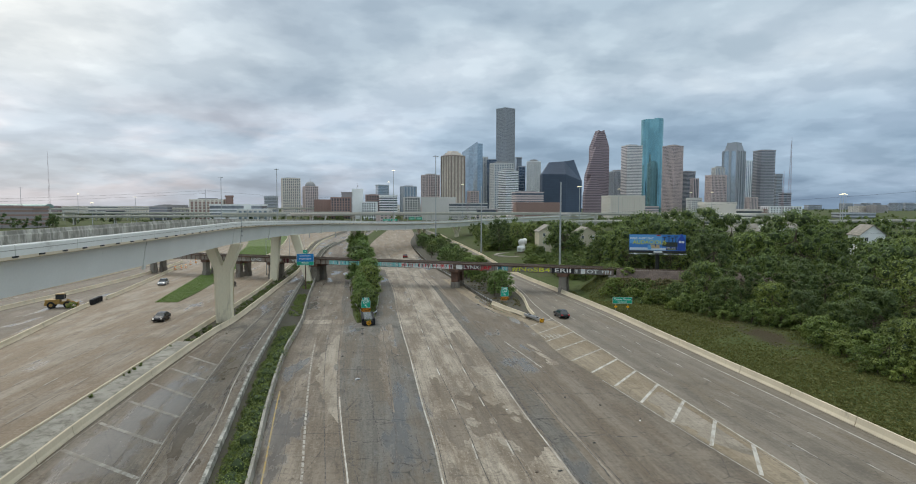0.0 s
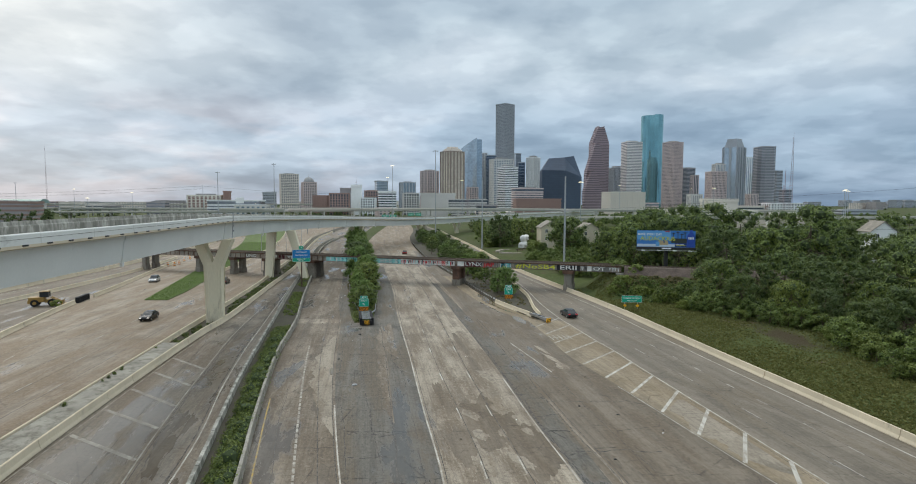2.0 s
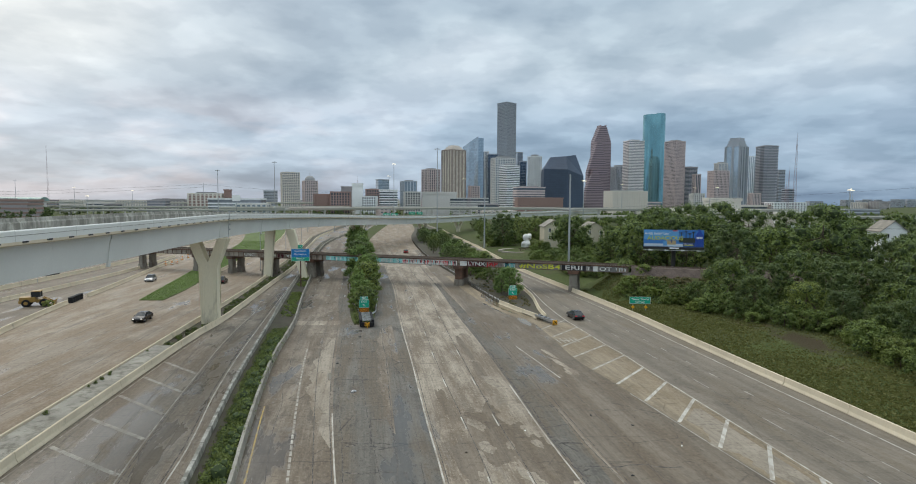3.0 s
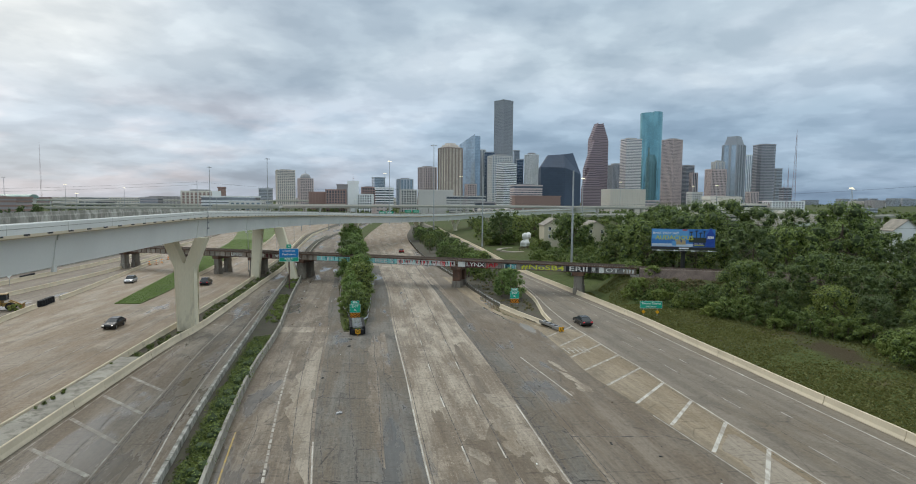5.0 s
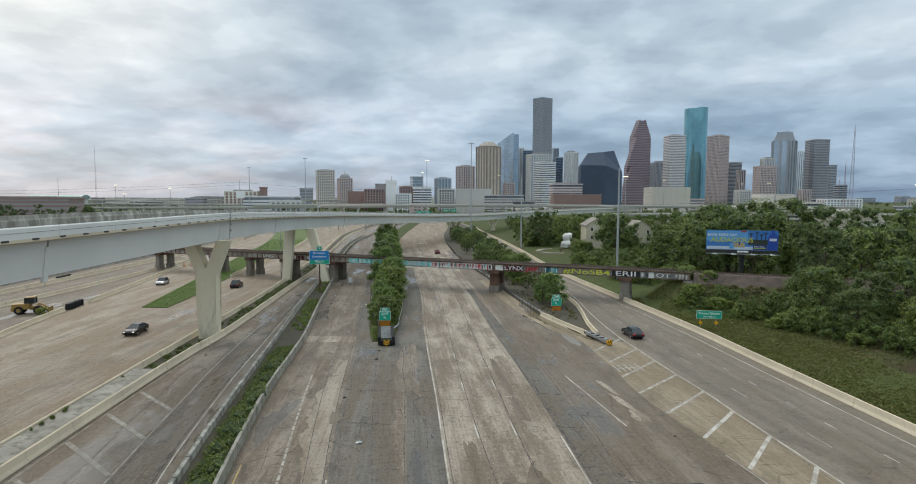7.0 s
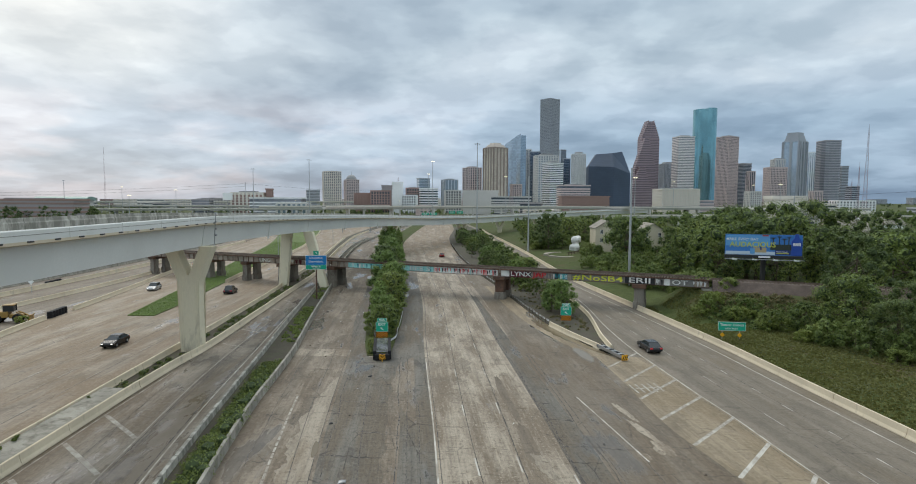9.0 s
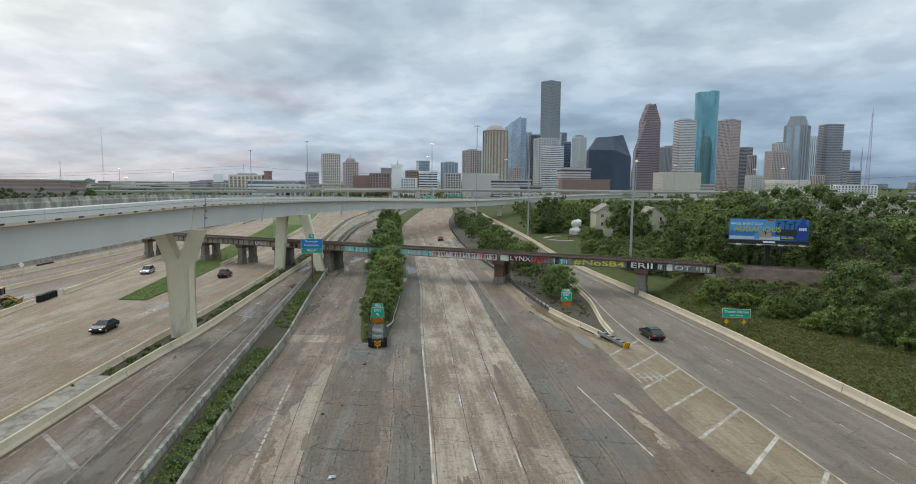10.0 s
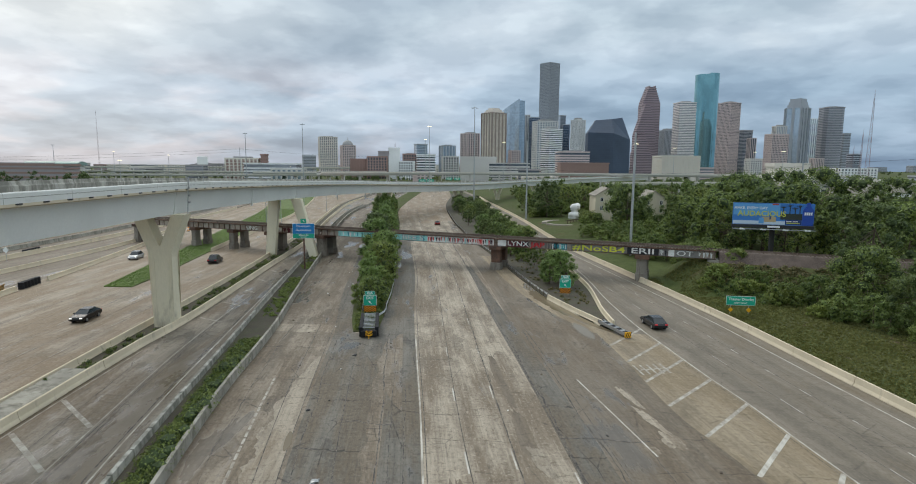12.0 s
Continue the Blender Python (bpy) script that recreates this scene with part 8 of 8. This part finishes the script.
bust.matrix_world = pose(33.4, 256, 1.5, 0, 0, -60) @ Matrix.Diagonal((1.6, 1.6, 1.2, 1))
tagged(bust, "huge white plaster bust standing in the park", "statue")
PATHM = plain("park_path", (0.34, 0.30, 0.25), 0.15, 0.6, 0.9)
bm = bmesh.new()
ring_pts = [Vector((27 + 6.5 * math.cos(a), 243 + 9 * math.sin(a), 0.62)) for a in np.linspace(-2.6, 3.2, 40)]
sweep(bm, ring_pts, [(-0.9, -0.5), (-0.9, 0.15), (0.9, 0.15), (0.9, -0.5)])
tagged(part("park_path", bm, PATHM), "curving pale path across the park lawn", "path", kind="structure")
for k in range(8):
    bm = bmesh.new()
    x, y = 28.5 + k * 1.3, 238 + k * 1.9
    tube(bm, (x, y, 0), (x, y, 2.1), 0.14, sides=6), box(bm, x - 0.9, x + 0.9, y - 0.08, y + 0.08, 1.7, 1.95)
    tagged(part("park_post", bm, BARK), "dark wooden post of a park fence", "fence", "park fence")

# ---- works site on the left ----
YEL = plain("machine_yellow", (0.34, 0.20, 0.045), 0.2, 1.5, 0.5, dirt=(0.22, 0.16, 0.09), dirt_at=0.58)


def loader(x, y, yaw):
    t = thing("wheel_loader", pose(x, y, 0, 0, 0, yaw) @ Matrix.Scale(0.84, 4), label="muddy yellow wheel loader parked on the closed lanes", category="loader")
    bm = bmesh.new()
    box(bm, -3.6, -0.4, -1.1, 1.1, 1.0, 2.25, bevel=0.12)
    box(bm, -3.75, -3.2, -1.15, 1.15, 0.7, 1.5, bevel=0.08)
    part("engine_body", bm, YEL, t)
    bm = bmesh.new()
    for k in range(6):
        box(bm, -3.63, -3.58, -0.9, 0.9, 1.3 + k * 0.14, 1.37 + k * 0.14)
    part("grille", bm, DARK, t)
    bm = bmesh.new()
    box(bm, -0.4, 1.9, -0.75, 0.75, 0.8, 1.6, bevel=0.1)
    part("front_frame", bm, YEL, t)
    cab = part("cab_roof", (lambda b: (box(b, -1.35, 0.6, -0.95, 0.95, 3.45, 3.62, bevel=0.05), b)[1])(bmesh.new()), YEL, t)
    for sx in (-1.25, 0.5):
        for sy in (-0.85, 0.85):
            bm = bmesh.new()
            box(bm, sx - 0.06, sx + 0.06, sy - 0.06, sy + 0.06, 2.2, 3.45)
            part("cab_post", bm, DARK, t)
    bm = bmesh.new()
    box(bm, -1.2, 0.45, -0.83, 0.83, 2.2, 3.42)
    part("cab_glass", bm, PANE, t, "dark tinted cab glass")
    for sx in (-2.3, 1.2):
        for sy in (-1.05, 1.05):
            bm = bmesh.new()
            tube(bm, (sx, sy - 0.32, 0.85), (sx, sy + 0.32, 0.85), 0.85, sides=20)
            w = part("wheel", bm, BLACK, t)
            bm = bmesh.new()
            tube(bm, (sx, sy - 0.34, 0.85), (sx, sy + 0.34, 0.85), 0.42, sides=14)
            part("rim", bm, YEL, w)
    for sy in (-0.6, 0.6):
        bm = bmesh.new()
        tube(bm, (0.9, sy, 2.0), (3.3, sy, 0.65), 0.16, sides=6)
        part("lift_arm", bm, YEL, t)
    bm = bmesh.new()
    prof = [(3.1, 0.15), (4.3, 0.05), (4.3, 0.12), (3.35, 0.3), (3.25, 0.9), (3.55, 1.35), (3.45, 1.4), (3.1, 0.95)]
    fr, bk = [bm.verts.new((a, -1.35, b)) for a, b in prof], [bm.verts.new((a, 1.35, b)) for a, b in prof]
    for i in range(len(prof)):
        j = (i + 1) % len(prof)
        bm.faces.new((fr[i], fr[j], bk[j], bk[i]))
    bm.faces.new(fr[::-1]), bm.faces.new(bk)
    part("bucket", bm, YEL, t)


loader(-83.2, 117.8, 22)
plant(shrubs[1], -80.6, 116.6, 0.5, 40, 0.0, "roadside weeds")
for x, y in ((-98, 190.7), (-93.7, 189), (-92.6, 191), (-92.9, 195), (-96.3, 206), (-97.5, 213), (-99, 222), (-101, 231)):
    b = thing("traffic_barrel", pose(x, y, 0), label="orange and white traffic barrel on the closed lane", category="traffic barrel", group="traffic barrels")
    for k in range(5):
        bm = bmesh.new()
        tube(bm, (0, 0, 0.05 + k * 0.24), (0, 0, 0.05 + (k + 1) * 0.24), 0.36 - k * 0.02, 0.34 - k * 0.02, 12)
        part("band", bm, ORANGE if k % 2 == 0 else SIGN_W, b)
    bm = bmesh.new()
    box(bm, -0.42, 0.42, -0.42, 0.42, 0, 0.07, bevel=0.02)
    part("foot", bm, BLACK, b)
mk = thing("marker_post", pose(-104, 146, 0), label="white diamond marker on a thin post by the barrier", category="road sign")
post(mk, 0, 0, 2.4, 0.05, STEEL)
bm = bmesh.new()
box(bm, -0.5, 0.5, -0.02, 0.02, -0.5, 0.5)
dm = part("diamond_marker", bm, SIGN_W, mk)
dm.matrix_local = pose(0, 0.04, 2.6, 0, 45, 0)
# overhead green signs further along the freeway
for x, y, w in ((-88, 385, 9), (-60, 560, 8), (-40, 640, 9)):
    g = thing("sign_gantry", pose(x, y, 0), label="steel gantry with green overhead signs", category="road sign", group="sign gantries")
    bm = bmesh.new()
    tube(bm, (-w, 0.3, -0.1), (-w, 0.3, 9), 0.25, sides=8), tube(bm, (w, 0.3, -0.1), (w, 0.3, 9), 0.25, sides=8), tube(bm, (-w, 0.3, 8), (w, 0.3, 8), 0.2, sides=8)
    part("frame", bm, STEEL, g)
    for s in (-0.5, 0.45):
        panel("board", g, s * w - 3.2, s * w + 3.2, 6.4, 9.2, SIGN_G, I4, 0.12)
        bars(g, s * w - 2.3, 7.9, 1.9, 0.5, SIGN_W, I4, 2, 0.09), bars(g, s * w - 1.6, 7.0, 3.2, 0.4, SIGN_W, I4, 1, 0.09)

# ---- vehicles ----


def car(x, y, yaw, paint, label, length=4.7, width=1.85, tall=1.47, lights=True):
    t = thing("car", pose(x, y, 0, 0, 0, yaw), label=label, category="car", group="cars on the road")
    k = length / 4.7
    side = [(-2.32, 0.42), (-2.34, 0.72), (-2.22, 0.93), (-1.55, 0.98), (1.25, 0.96), (2.15, 0.82), (2.34, 0.62), (2.32, 0.36), (1.9, 0.24), (-1.9, 0.24)]
    roof = [(-2.0, 0.96), (-1.25, tall - 0.04), (-0.5, tall), (0.25, tall - 0.03), (1.2, 0.95)]
    bm = bmesh.new()
    rows = []
    for yy, s, dz in ((-width / 2, 0.97, 0.03), (-width / 2 + 0.12, 1.0, 0), (width / 2 - 0.12, 1.0, 0), (width / 2, 0.97, 0.03)):
        rows.append([bm.verts.new((a * k * s, yy, b + (dz if b < 0.5 else -dz))) for a, b in side])
    n = len(side)
    for r0, r1 in zip(rows[:-1], rows[1:]):
        for i in range(n):
            j = (i + 1) % n
            bm.faces.new((r0[i], r0[j], r1[j], r1[i]))
    bm.faces.new(rows[0]), bm.faces.new(rows[-1][::-1])
    part("body", bm, paint, t)
    bm = bmesh.new()
    hw = width / 2
    ra, rb = [bm.verts.new((a * k, -hw * (0.92 if b < 1.1 else 0.74), b)) for a, b in roof], [bm.verts.new((a * k, hw * (0.92 if b < 1.1 else 0.74), b)) for a, b in roof]
    for i in range(len(roof)):
        j = (i + 1) % len(roof)
        bm.faces.new((ra[i], ra[j], rb[j], rb[i]))
    bm.faces.new(ra[::-1]), bm.faces.new(rb)
    part("cabin_glass", bm, PANE, t, "dark tinted windows")
    bm = bmesh.new()
    box(bm, -1.2 * k, 0.2 * k, -hw * 0.75, hw * 0.75, tall - 0.045, tall + 0.012, bevel=0.01)
    part("roof", bm, paint, t)
    for sx in (-1.42, 1.4):
        for sy in (-1, 1):
            bm = bmesh.new()
            c = sy * (hw - 0.1)
            tube(bm, (sx * k, c - 0.115, 0.33), (sx * k, c + 0.115, 0.33), 0.33, sides=18)
            w = part("tyre", bm, BLACK, t)
            bm = bmesh.new()
            tube(bm, (sx * k, c - 0.122, 0.33), (sx * k, c + 0.122, 0.33), 0.2, sides=12)
            part("rim", bm, STEEL, w)
    for sy in (-1, 1):
        bm = bmesh.new()
        box(bm, 2.2 * k, 2.31 * k, sy * hw * 0.72 - 0.16, sy * hw * 0.72 + 0.16, 0.62, 0.74, bevel=0.02)
        part("headlight", bm, HEADLAMP if lights else SIGN_W, t)
        bm = bmesh.new()
        box(bm, -2.36 * k, -2.24 * k, sy * hw * 0.74 - 0.2, sy * hw * 0.74 + 0.2, 0.72, 0.9, bevel=0.02)
        part("tail_light", bm, GR["red"], t)
        bm = bmesh.new()
        box(bm, 0.72 * k, 0.92 * k, sy * (hw + 0.1) - 0.09, sy * (hw + 0.1) + 0.09, 0.95, 1.1, bevel=0.03)
        part("mirror", bm, paint, t)


def car_paint(name, c):
    return plain("car_paint_" + name, c, 0.06, 2, 0.22, 0.3, bump=0.0)


car(-19.0, 236, 97, car_paint("red", (0.20, 0.018, 0.015)), "small dark red hatchback driving away", 4.2)
car(-55.0, 104, -82, car_paint("black", (0.012, 0.013, 0.015)), "black saloon with headlights on, driving nearer", 4.9)
car(-59.6, 150, 99, car_paint("navy", (0.02, 0.022, 0.03)), "dark sport utility car on the freeway", 4.6, 1.95, 1.75)
car(-79.5, 153, -77, car_paint("silver", (0.42, 0.44, 0.46)), "silver car with headlights on near the grass", 4.7, 1.9, 1.7)
car(22.6, 107, 98, car_paint("charcoal", (0.02, 0.022, 0.026)), "dark charcoal saloon on the ramp", 4.8)

# ---- litter left by the flood ----
rng = random.Random(41)
for k in range(80):
    y = rng.uniform(34, 175)
    lo_, hi_ = float(E_PLR(y)) + 1.0, float(E_MDL(y) if y > 98 else L_MAINR(y)) - 0.8
    x = rng.uniform(lo_, hi_)
    s = rng.uniform(0.04, 0.13)
    bm = bmesh.new()
    bmesh.ops.create_icosphere(bm, subdivisions=1, radius=s, matrix=pose(x, y, s * 0.25, rng.uniform(0, 30), 0, rng.uniform(0, 360)) @ Matrix.Diagonal((rng.uniform(0.6, 2.2), 1, 0.45, 1)))
    for v in bm.verts:
        v.co += Vector((rng.uniform(-1, 1), rng.uniform(-1, 1), 0)) * s * 0.25
    pale = rng.random() < 0.2
    tagged(part("debris", bm, SIGN_W if pale else (BARK if rng.random() < 0.5 else DARK)), "scrap of pale litter on the pavement" if pale else "small dark clod of mud or wood on the pavement", "debris", "flood debris")
for x, y, s in ((-11.2, 66.5, 0.33), (-15.2, 77.5, 0.22), (-14.6, 92, 0.25)):
    bm = bmesh.new()
    bmesh.ops.create_icosphere(bm, subdivisions=2, radius=s, matrix=pose(x, y, s * 0.2, 0, 0, 40) @ Matrix.Diagonal((1.2, 0.7, 0.4, 1)))
    for v in bm.verts:
        v.co += Vector((noise.noise(v.co * 4), noise.noise(v.co * 5 + Vector((9, 0, 0))), 0)) * s * 0.5
    tagged(part("plastic_sheet", bm, STEEL if s > 0.28 else DARK), "crumpled plastic sheet lying on the road", "litter", "flood debris")
